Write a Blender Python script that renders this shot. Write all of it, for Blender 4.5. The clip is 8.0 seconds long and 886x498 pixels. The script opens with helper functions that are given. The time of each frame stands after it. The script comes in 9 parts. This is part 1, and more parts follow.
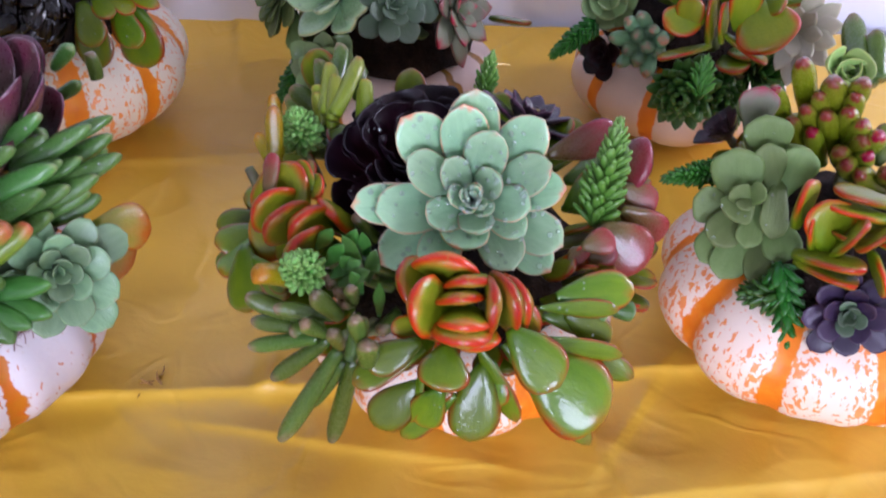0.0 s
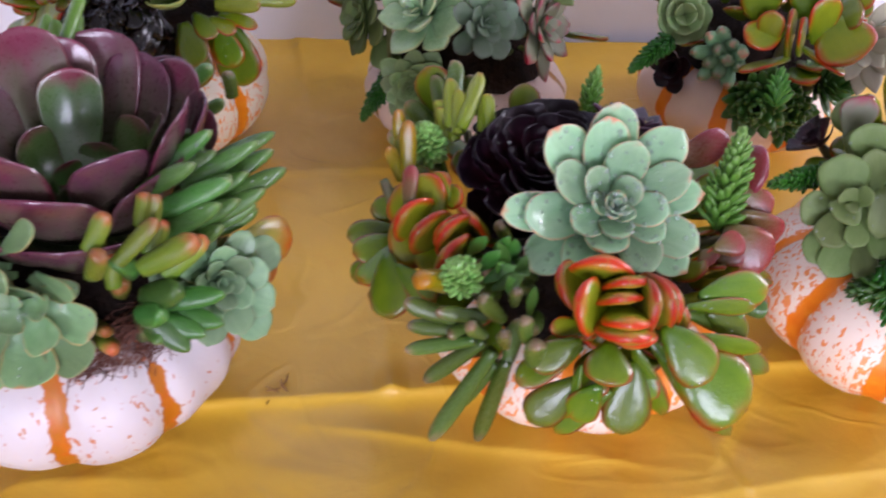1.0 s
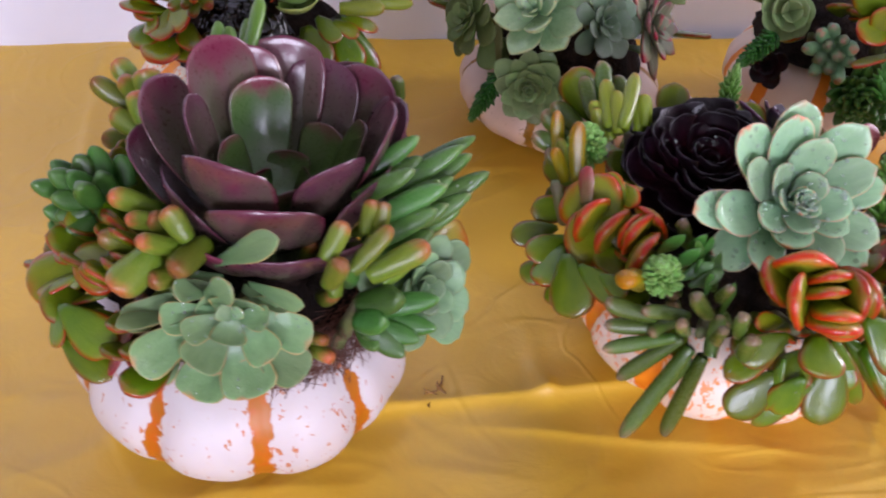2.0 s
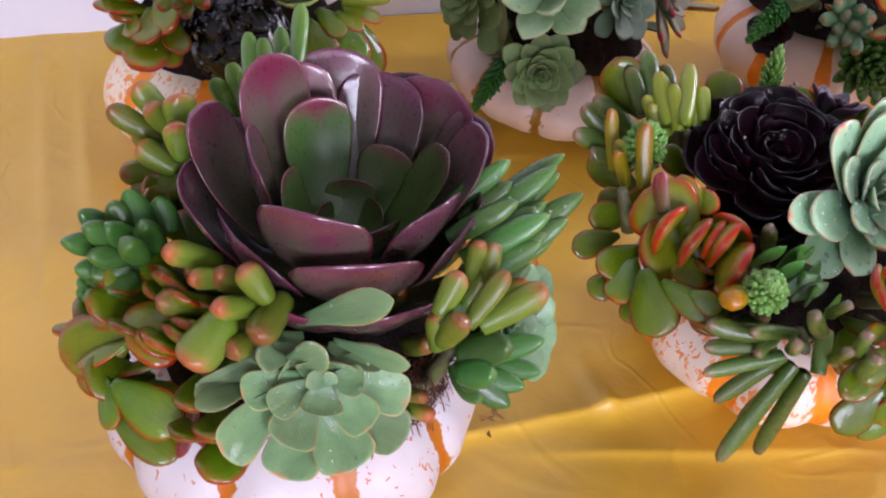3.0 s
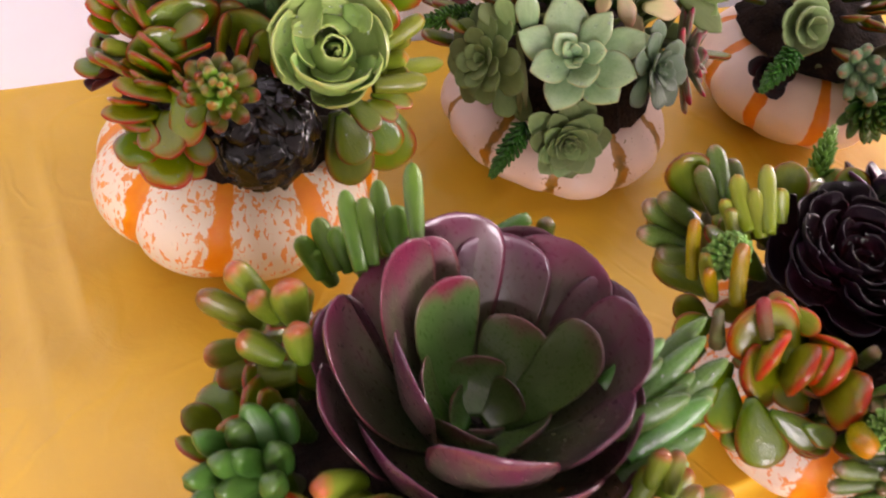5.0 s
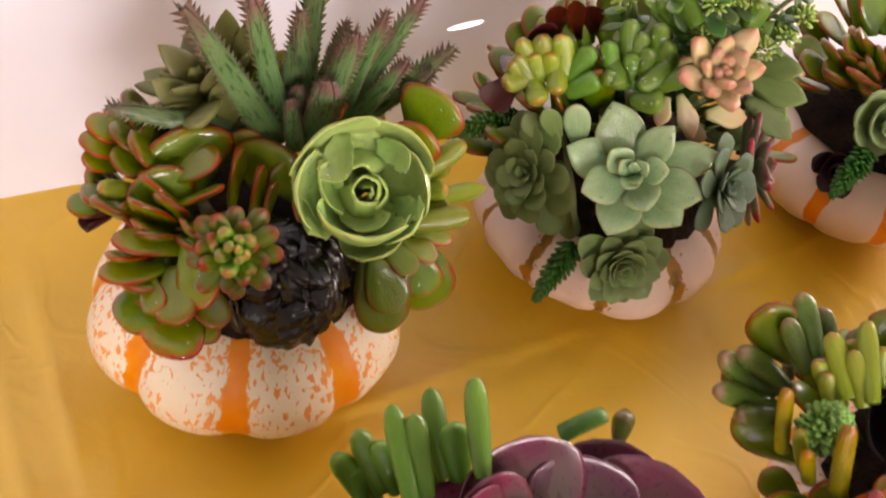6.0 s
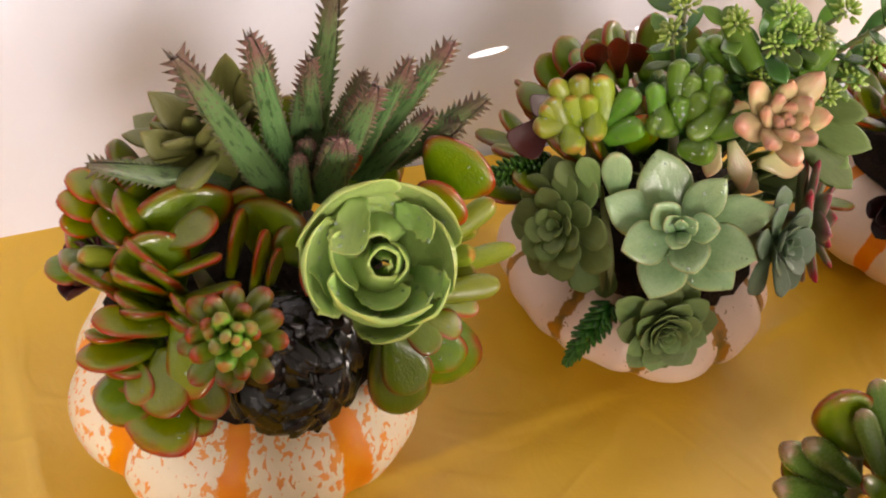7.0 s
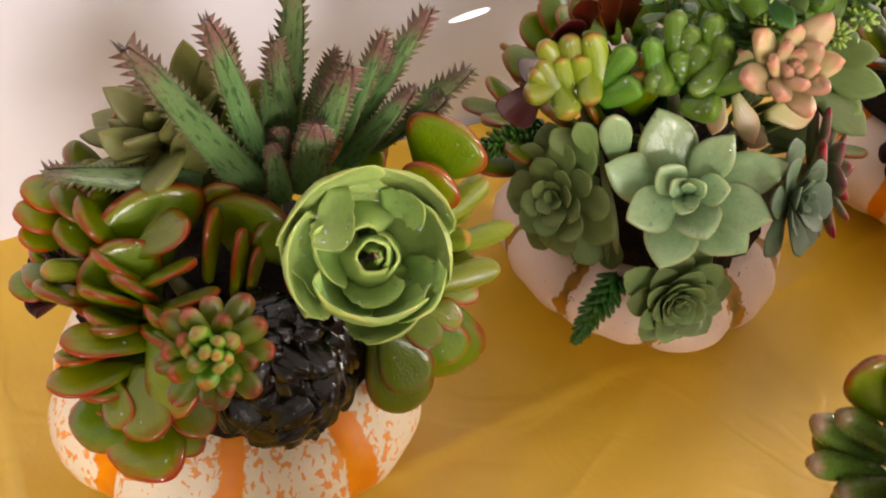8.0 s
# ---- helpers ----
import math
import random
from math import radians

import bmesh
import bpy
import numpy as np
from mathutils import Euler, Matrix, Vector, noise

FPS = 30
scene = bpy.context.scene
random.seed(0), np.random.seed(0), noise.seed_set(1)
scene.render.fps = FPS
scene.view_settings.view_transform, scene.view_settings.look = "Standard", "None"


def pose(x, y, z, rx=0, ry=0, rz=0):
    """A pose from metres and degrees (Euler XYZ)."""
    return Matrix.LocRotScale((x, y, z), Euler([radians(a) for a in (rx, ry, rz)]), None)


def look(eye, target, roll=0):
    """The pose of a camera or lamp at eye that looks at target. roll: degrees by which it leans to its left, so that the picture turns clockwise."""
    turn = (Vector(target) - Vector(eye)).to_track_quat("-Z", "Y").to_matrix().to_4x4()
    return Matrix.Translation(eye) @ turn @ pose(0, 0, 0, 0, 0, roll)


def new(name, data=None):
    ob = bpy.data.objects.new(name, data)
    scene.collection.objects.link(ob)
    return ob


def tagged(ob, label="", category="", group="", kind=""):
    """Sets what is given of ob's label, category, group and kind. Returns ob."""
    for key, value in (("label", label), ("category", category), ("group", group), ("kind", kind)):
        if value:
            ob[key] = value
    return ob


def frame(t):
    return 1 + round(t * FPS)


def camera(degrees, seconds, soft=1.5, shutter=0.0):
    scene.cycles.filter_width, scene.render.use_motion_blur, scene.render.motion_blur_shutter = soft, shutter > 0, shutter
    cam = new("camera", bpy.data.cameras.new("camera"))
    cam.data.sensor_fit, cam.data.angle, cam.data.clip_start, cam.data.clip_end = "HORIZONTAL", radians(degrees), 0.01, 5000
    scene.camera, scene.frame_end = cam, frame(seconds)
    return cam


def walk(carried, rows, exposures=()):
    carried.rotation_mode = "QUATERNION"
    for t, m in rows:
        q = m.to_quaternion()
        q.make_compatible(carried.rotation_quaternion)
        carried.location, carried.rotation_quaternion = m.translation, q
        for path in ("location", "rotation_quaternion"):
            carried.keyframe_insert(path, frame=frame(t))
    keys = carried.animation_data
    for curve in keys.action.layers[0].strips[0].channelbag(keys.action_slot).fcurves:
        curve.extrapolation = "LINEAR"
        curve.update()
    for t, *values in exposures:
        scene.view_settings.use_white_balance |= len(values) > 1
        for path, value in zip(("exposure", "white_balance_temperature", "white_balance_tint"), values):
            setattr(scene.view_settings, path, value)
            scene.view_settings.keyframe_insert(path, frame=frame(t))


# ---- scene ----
from mathutils.bvhtree import BVHTree
cam = camera(46.4, 8.0, soft=2.0, shutter=0.4)
# seconds, eye and target in metres over the tabletop, roll
PATH = [
    (0, (-0.0100, 0.0089, 0.4772), (-0.0038, 0.2371, 0.2826), 2.24),
    (0.5, (-0.0412, 0.0103, 0.4890), (-0.0288, 0.2416, 0.2983), 2.81),
    (1, (-0.1067, -0.0127, 0.4879), (-0.0889, 0.2180, 0.2970), 2.98),
    (1.5, (-0.1732, -0.0199, 0.4976), (-0.1479, 0.2096, 0.3061), 3.90),
    (2, (-0.2385, -0.0045, 0.4877), (-0.2042, 0.2240, 0.2964), 4.16),
    (2.2, (-0.2628, 0.0038, 0.4852), (-0.2239, 0.2315, 0.2938), 4.22),
    (3.3, (-0.3483, 0.1020, 0.4759), (-0.2671, 0.3056, 0.2710), 8.05),
    (3.5, (-0.3642, 0.1077, 0.4755), (-0.2758, 0.3063, 0.2688), 8.88),
    (4, (-0.3965, 0.1305, 0.4992), (-0.2976, 0.3197, 0.2884), 10.31),
    (4.5, (-0.4057, 0.1745, 0.5112), (-0.3007, 0.3593, 0.2995), 11.35),
    (5, (-0.4205, 0.2277, 0.5145), (-0.3109, 0.4078, 0.3011), 12.84),
    (5.2, (-0.4245, 0.2532, 0.5265), (-0.3135, 0.4291, 0.3103), 13.62),
    (6.3, (-0.3927, 0.3597, 0.5062), (-0.2825, 0.5425, 0.2954), 12.08),
    (6.5, (-0.3898, 0.3736, 0.5058), (-0.2799, 0.5553, 0.2939), 12.28),
    (7, (-0.3825, 0.4016, 0.4913), (-0.2736, 0.5821, 0.2779), 12.64),
    (7.5, (-0.3605, 0.4246, 0.4762), (-0.2535, 0.6022, 0.2593), 11.87),
    (8, (-0.3675, 0.4277, 0.4738), (-0.2598, 0.6002, 0.2533), 9.21),
]
walk(cam, [(t, look(eye, target, roll)) for t, eye, target, roll in PATH],
     exposures=((0, -0.02, 5400, 27), (0.5, -0.05, 5650, 29), (1.0, -0.04, 5750, 27), (2.0, -0.06, 5850, 27), (3.5, 0.16, 5800, 28), (4.5, 0.26, 6350, 27), (5.0, 0.42, 6950, 30), (6.5, 0.28, 7650, 18), (8, 0.3, 7650, 15)))

# ---------------------------------------------------------------- light
world = bpy.data.worlds.new("daylight")
scene.world = world
world.use_nodes = True
_wn = world.node_tree
_sky = _wn.nodes.new("ShaderNodeTexSky")
_sky.sky_type = "NISHITA"
_sky.sun_disc = False
_sky.sun_elevation = radians(48)
_sky.sun_rotation = radians(0)
_wn.links.new(_sky.outputs["Color"], _wn.nodes["Background"].inputs["Color"])
_wn.nodes["Background"].inputs["Strength"].default_value = 0.12
scene.view_settings.exposure = 0.0


sun_data = bpy.data.lights.new("sun", "SUN")
sun_data.energy, sun_data.angle, sun_data.color = 4.5, radians(0.5), (1.0, 0.96, 0.9)
sun = new("sun", sun_data)
sun.matrix_world = look((0, 3, 4), (0, 0, 0.6))


def area_light(name, m, wide, high, watts, colour):
    """An area lamp that stands in an opening of the unseen walls for the daylight."""
    data = bpy.data.lights.new(name, "AREA")
    data.shape, data.size, data.size_y, data.energy, data.color = "RECTANGLE", wide, high, watts, colour
    ob = new(name, data)
    ob.matrix_world = m
    return ob


area_light("window_light_east", look((2.40, 0.76, 0.98), (-0.1, 0.66, 0.0)), 0.36, 1.1, 42, (1.0, 0.97, 0.92))
# two fill lamps added from the south for brightness; no source known there
area_light("window_light_southwest", look((-1.2, -3.45, 1.05), (0.0, 0.6, 0.1)), 1.3, 1.3, 100, (0.96, 0.96, 1.0))
area_light("window_light_southeast", look((1.3, -3.45, 1.05), (0.1, 0.6, 0.1)), 1.3, 1.3, 112, (0.96, 0.96, 1.0))


# ---------------------------------------------------------------- materials
def lin(r, g, b):
    """Linear colour from 8-bit values."""
    return tuple(((c / 255 + 0.055) / 1.055) ** 2.4 if c > 10 else c / 3295 for c in (r, g, b)) + (1.0,)


class Mat:
    """A short way to wire nodes."""

    def __init__(self, name, rough=0.5, metal=0.0, coat=0.0, spec=0.5):
        self.m = bpy.data.materials.new(name)
        self.m.use_nodes = True
        self.t = self.m.node_tree
        self.p = self.t.nodes["Principled BSDF"]
        self.p.inputs["Roughness"].default_value = rough
        self.p.inputs["Metallic"].default_value = metal
        self.p.inputs["Coat Weight"].default_value = coat
        self.p.inputs["Coat Roughness"].default_value = 0.12
        self.p.inputs["Specular IOR Level"].default_value = spec

    def node(self, kind):
        return self.t.nodes.new(kind)

    def put(self, value, socket):
        if isinstance(value, bpy.types.NodeSocket):
            self.t.links.new(value, socket)
        else:
            socket.default_value = value

    def math(self, op, a, b=0.0, c=0.0, clamp=False):
        n = self.node("ShaderNodeMath")
        n.operation, n.use_clamp = op, clamp
        for i, v in enumerate((a, b, c)):
            self.put(v, n.inputs[i])
        return n.outputs[0]

    def mix(self, f, a, b):
        n = self.node("ShaderNodeMix")
        n.data_type = "RGBA"
        self.put(f, n.inputs["Factor"])
        self.put(a, n.inputs[6])
        self.put(b, n.inputs[7])
        return n.outputs[2]

    def step(self, v, lo, hi):
        n = self.node("ShaderNodeMapRange")
        n.interpolation_type = "SMOOTHSTEP"
        self.put(v, n.inputs[0])
        n.inputs[1].default_value, n.inputs[2].default_value = lo, hi
        return n.outputs[0]

    def noise(self, scale, detail=3.0, rough=0.55, vector=None, dist=0.0):
        n = self.node("ShaderNodeTexNoise")
        n.inputs["Scale"].default_value, n.inputs["Detail"].default_value = scale, detail
        n.inputs["Roughness"].default_value, n.inputs["Distortion"].default_value = rough, dist
        self.put(vector or self.coord("Object"), n.inputs["Vector"])
        return n.outputs["Fac"]

    def coord(self, which):
        return self.node("ShaderNodeTexCoord").outputs[which]

    def random(self):
        return self.node("ShaderNodeObjectInfo").outputs["Random"]

    def bump(self, height, strength, distance):
        n = self.node("ShaderNodeBump")
        n.inputs["Strength"].default_value, n.inputs["Distance"].default_value = strength, distance
        self.put(height, n.inputs["Height"])
        self.t.links.new(n.outputs[0], self.p.inputs["Normal"])

    def colour(self, c):
        self.put(c, self.p.inputs["Base Color"])
        return self.m


def leaf_material(name, low, high, edge, tip, edge_at=(0.8, 1.0), tip_at=(0.8, 1.05), edge_amount=1.0, tip_amount=1.0,
                  rough=0.34, coat=0.0, spots=None, bloom=0.0, sss=0.14, value=0.46, sat=1.2, spec=0.28, fleck=0.06, film=0.35, film_depth=0.0006, relief=0.4):
    """A succulent leaf: colour from base to end, margin and tip of their own, mottling, fine relief."""
    k = Mat(name, rough, coat=coat, spec=spec)
    uv = k.node("ShaderNodeSeparateXYZ")
    k.t.links.new(k.node("ShaderNodeUVMap").outputs[0], uv.inputs[0])
    margin, along = uv.outputs[0], uv.outputs[1]
    place = k.coord("Object")
    shifted = k.node("ShaderNodeVectorMath")
    shifted.operation = "ADD"
    k.t.links.new(place, shifted.inputs[0])
    k.t.links.new(k.node("ShaderNodeObjectInfo").outputs["Random"], shifted.inputs[1])
    place = shifted.outputs[0]
    long = k.node("ShaderNodeMapping")
    long.inputs["Scale"].default_value = (9.0, 1.6, 9.0)
    k.t.links.new(place, long.inputs[0])
    soft = k.noise(3.5, 3, vector=place)
    fine = k.noise(26, 2, vector=place)
    streak = k.noise(1.0, 3, vector=long.outputs[0])
    rnd = k.random()
    c = k.mix(k.math("ADD", k.math("MULTIPLY", along, 0.75), k.math("MULTIPLY_ADD", k.math("ADD", k.math("MULTIPLY", soft, 0.6), k.math("MULTIPLY", streak, 0.4)), 1.1, -0.4), clamp=True), lin(*low), lin(*high))
    shift = k.math("MULTIPLY_ADD", soft, 0.30, -0.15)
    swing = k.math("MULTIPLY_ADD", rnd, 0.5, 0.62)
    e = k.math("MULTIPLY", k.step(k.math("ADD", margin, shift), *edge_at), k.math("MULTIPLY", k.math("MULTIPLY", swing, edge_amount), k.step(k.math("ADD", along, shift), 0.15, 0.6)), clamp=True)
    c = k.mix(e, c, lin(*edge))
    t = k.math("MULTIPLY", k.step(k.math("ADD", along, shift), *tip_at), k.math("MULTIPLY", swing, tip_amount), clamp=True)
    c = k.mix(t, c, lin(*tip))
    if spots:
        c = k.mix(k.math("MULTIPLY", k.step(k.noise(9, 2, vector=place), 0.55, 0.63), 0.75), c, lin(*spots))
    if bloom:
        c = k.mix(k.math("MULTIPLY", k.step(k.noise(2.2, 4, vector=place), 0.4, 0.75), bloom), c, lin(205, 215, 225))
    c = k.mix(k.math("MULTIPLY", k.step(fine, 0.66, 0.8), fleck), c, lin(200, 205, 180))
    h = k.node("ShaderNodeHueSaturation")
    k.put(k.math("MULTIPLY_ADD", rnd, 0.03, 0.485), h.inputs["Hue"])
    k.put(k.math("MULTIPLY_ADD", rnd, 0.30, value), h.inputs["Value"])
    h.inputs["Saturation"].default_value = sat
    k.put(c, h.inputs["Color"])
    k.put(k.math("MULTIPLY_ADD", fine, 0.25, rough - 0.1), k.p.inputs["Roughness"])
    k.p.inputs["Subsurface Weight"].default_value = sss
    k.p.inputs["Subsurface Radius"].default_value = (0.6, 1.0, 0.3)
    k.p.inputs["Subsurface Scale"].default_value = 0.003
    k.bump(k.math("ADD", fine, k.math("ADD", soft, streak)), relief, 0.0007)
    # a thin wet film, uneven like water drawn over the leaf
    k.p.inputs["Coat Roughness"].default_value = 0.06
    wet = k.node("ShaderNodeBump")
    wet.inputs["Strength"].default_value, wet.inputs["Distance"].default_value = film, film_depth
    k.put(k.noise(11, 3, vector=place), wet.inputs["Height"])
    k.t.links.new(wet.outputs[0], k.p.inputs["Coat Normal"])
    return k.colour(h.outputs[0])


def pumpkin_material(name, skin, shade, stripe, stripe_2, width, speckle, ragged=0.09):
    k = Mat(name, 0.42, spec=0.45)
    uv = k.node("ShaderNodeSeparateXYZ")
    k.t.links.new(k.node("ShaderNodeUVMap").outputs[0], uv.inputs[0])
    rib, high = uv.outputs[0], uv.outputs[1]
    place = k.coord("Object")
    jag, big, tiny = k.noise(95, 3, vector=place), k.noise(16, 3, vector=place), k.noise(420, 3, vector=place)
    off = k.math("ABSOLUTE", k.math("SUBTRACT", k.math("FRACT", k.math("ADD", rib, 0.5)), 0.5))
    wide = k.math("MULTIPLY_ADD", big, 0.20, width - 0.10)
    edge = k.math("ADD", off, k.math("MULTIPLY_ADD", jag, 2 * ragged, -ragged))
    band = k.step(k.math("SUBTRACT", edge, wide), 0.012, -0.012)
    stretch = k.node("ShaderNodeMapping")
    stretch.inputs["Scale"].default_value = (1.0, 1.0, 0.55)
    k.t.links.new(place, stretch.inputs[0])
    fleck = k.noise(300, 2, 0.5, vector=stretch.outputs[0], dist=0.6)
    where = k.math("ADD", k.math("MULTIPLY", big, 0.30), k.math("MULTIPLY", off, -0.16))
    fleck = k.step(k.math("ADD", fleck, k.math("ADD", where, speckle - 0.08)), 0.60, 0.63)
    c = k.mix(k.step(big, 0.3, 0.7), lin(*skin), lin(*shade))
    c = k.mix(k.math("MULTIPLY", k.step(tiny, 0.62, 0.72), 0.25), c, lin(196, 178, 150))
    o = k.mix(k.step(jag, 0.35, 0.7), lin(*stripe), lin(*stripe_2))
    c = k.mix(k.math("MULTIPLY", fleck, 0.85), c, o)
    c = k.mix(band, c, o)
    k.put(k.math("MULTIPLY_ADD", jag, 0.25, 0.30), k.p.inputs["Roughness"])
    k.p.inputs["Subsurface Weight"].default_value = 0.08
    k.p.inputs["Subsurface Radius"].default_value = (1.0, 0.6, 0.3)
    k.p.inputs["Subsurface Scale"].default_value = 0.004
    k.bump(k.math("ADD", jag, k.math("MULTIPLY", tiny, 0.4)), 0.3, 0.0006)
    return k.colour(c)


def plain(name, c1, c2, scale=8, rough=0.5, spec=0.5, bump=0.2, depth=0.001, fine=90, metal=0.0):
    k = Mat(name, rough, metal, spec=spec)
    a, b = k.noise(scale, 4), k.noise(fine, 3)
    c = k.mix(k.step(a, 0.3, 0.7), lin(*c1), lin(*c2))
    c = k.mix(k.math("MULTIPLY", k.step(b, 0.5, 0.8), 0.3), c, lin(*c2))
    k.put(k.math("MULTIPLY_ADD", b, 0.2, rough - 0.1), k.p.inputs["Roughness"])
    k.bump(k.math("ADD", b, a), bump, depth)
    return k.colour(c)


def cloth_material():
    k = Mat("yellow_plastic_sheet", 0.36, spec=0.85)
    place = k.coord("Object")
    a, b, fine = k.noise(3, 3, vector=place), k.noise(24, 4, vector=place, dist=0.8), k.noise(300, 2, vector=place)
    c = k.mix(k.step(a, 0.3, 0.7), lin(205, 159, 28), lin(212, 169, 36))
    c = k.mix(k.math("MULTIPLY", k.step(b, 0.55, 0.75), 0.25), c, lin(197, 142, 20))
    k.put(k.math("MULTIPLY_ADD", b, 0.20, 0.34), k.p.inputs["Roughness"])
    ridge = k.math("ABSOLUTE", k.math("SUBTRACT", k.noise(7, 2, vector=place, dist=1.2), 0.5))
    fold = k.step(ridge, 0.045, 0.0)
    k.bump(k.math("ADD", k.math("MULTIPLY_ADD", fold, 0.35, b), k.math("MULTIPLY", fine, 0.06)), 0.35, 0.0028)
    return k.colour(c)


CLOTH = cloth_material()
WALL = plain("white_wall_paint", (234, 236, 250), (227, 229, 243), 5, 0.32, 0.4, 0.12, 0.001)
ROOM = plain("room_paint", (180, 176, 170), (170, 166, 160), 4, 0.7, 0.3)
FLOOR = plain("grey_concrete", (120, 116, 110), (98, 95, 90), 6, 0.7, 0.3)
TABLE = plain("white_table_plastic", (205, 204, 200), (190, 189, 185), 6, 0.45)
STEEL = plain("grey_table_steel", (120, 122, 125), (96, 98, 100), 10, 0.4, metal=0.8)
# partly diffuse white, standing in for the sky light that water refracts
WATER = Mat("water", 0.03)
WATER.p.inputs["Transmission Weight"].default_value = 0.74
WATER.p.inputs["IOR"].default_value = 1.33
WATER = WATER.colour((0.80, 0.92, 0.82, 1))
MOSS = plain("brown_moss", (46, 32, 25), (22, 16, 13), 60, 0.95, 0.2, 1.0, 0.004, 400)
FIBRE = plain("dry_fibre", (140, 96, 80), (98, 64, 54), 60, 0.9, 0.2)
STEM = plain("green_stem", (96, 110, 60), (80, 70, 48), 60, 0.6)
DEADWOOD = plain("dry_stalk", (166, 124, 70), (120, 84, 46), 80, 0.9, 0.2)


# ---------------------------------------------------------------- mesh helpers
def mesh_from(name, verts, faces, uvs=None, material=None, smooth=True):
    me = bpy.data.meshes.new(name)
    me.from_pydata([tuple(map(float, v)) for v in verts], [], faces)
    if uvs is not None:
        layer = me.uv_layers.new(name="UVMap")
        index = np.empty(len(me.loops), int)
        me.loops.foreach_get("vertex_index", index)
        layer.data.foreach_set("uv", np.asarray(uvs, float)[index].ravel())
    if smooth:
        me.polygons.foreach_set("use_smooth", [True] * len(me.polygons))
    if material:
        me.materials.append(material)
    me.update()
    return me


def part(name, me, parent, m=None, label=""):
    ob = new(name, me)
    ob.parent = parent
    if m is not None:
        ob.matrix_basis = m
    return tagged(ob, label)


def profile(points):
    v, w = np.array(points).T
    slope = np.gradient(w, v)

    def at(x):
        i = int(np.clip(np.searchsorted(v, x) - 1, 0, len(v) - 2))
        h = v[i + 1] - v[i]
        s = (x - v[i]) / h
        return float(max(0.0, (2 * s**3 - 3 * s**2 + 1) * w[i] + (s**3 - 2 * s**2 + s) * h * slope[i] + (3 * s**2 - 2 * s**3) * w[i + 1] + (s**3 - s**2) * h * slope[i + 1]))

    return at


def leaf_shell(shape, thick, curl=0.0, cup=0.0, keel=1.0, wave=0.0, rows=12, ring=14, seed=0, blunt=0.5, bow=0.0, ruffle=0.0, lump=0.028):
    """Vertices, faces and (margin, along) of one leaf: length 1 on y, width 1 on x, the upper side to +z."""
    rng = random.Random(seed)
    w = profile(shape)
    ph = rng.uniform(0, 6.28)
    verts, uv, faces = [], [], []
    for j in range(rows + 1):
        v = 1 - (1 - j / rows) ** 1.35
        half = 0.5 * max(w(v), 0.012)
        t = 0.5 * thick * min(1.0, (half / 0.25) ** blunt) * (1.0 - 0.25 * v)
        for i in range(ring):
            a = 2 * math.pi * i / ring
            x, z = half * math.cos(a), t * math.sin(a) * (keel if math.sin(a) < 0 else 1.0)
            if ruffle:
                x *= 1 + ruffle * noise.noise(Vector((9 * v, 3.0 if x > 0 else 7.0, seed)))
                z += ruffle * (2 * x) ** 2 * noise.noise(Vector((6 * v, 1.0 if x > 0 else 5.0, seed + 2)))
            z += cup * (2 * x) ** 2 + curl * v * v + wave * math.sin(ph + 7 * v) * (2 * x) ** 2 - 4 * bow * v * (1 - v)
            z += lump * noise.noise(Vector((2.6 * x, 2.4 * v, seed * 1.7)))
            x += lump * v * noise.noise(Vector((1.5, 2.8 * v, seed * 2.3)))
            edge = ruffle * 0.35 * noise.noise(Vector((8 * x, 2.0, seed))) * max(0.0, v - 0.7)
            verts.append((x + 0.03 * math.sin(ph + 3 * v), v + edge, z))
            uv.append((max(abs(math.cos(a)) ** 1.5, max(0.0, (v - 0.88) / 0.12) * (0.4 + 0.6 * abs(math.cos(a)))), v))
    for j in range(rows):
        for i in range(ring):
            a, b = j * ring + i, j * ring + (i + 1) % ring
            faces.append((a, a + ring, b + ring, b))
    faces.append(tuple(reversed(range(rows * ring, rows * ring + ring))))
    faces.append(tuple(range(ring)))
    return verts, faces, uv


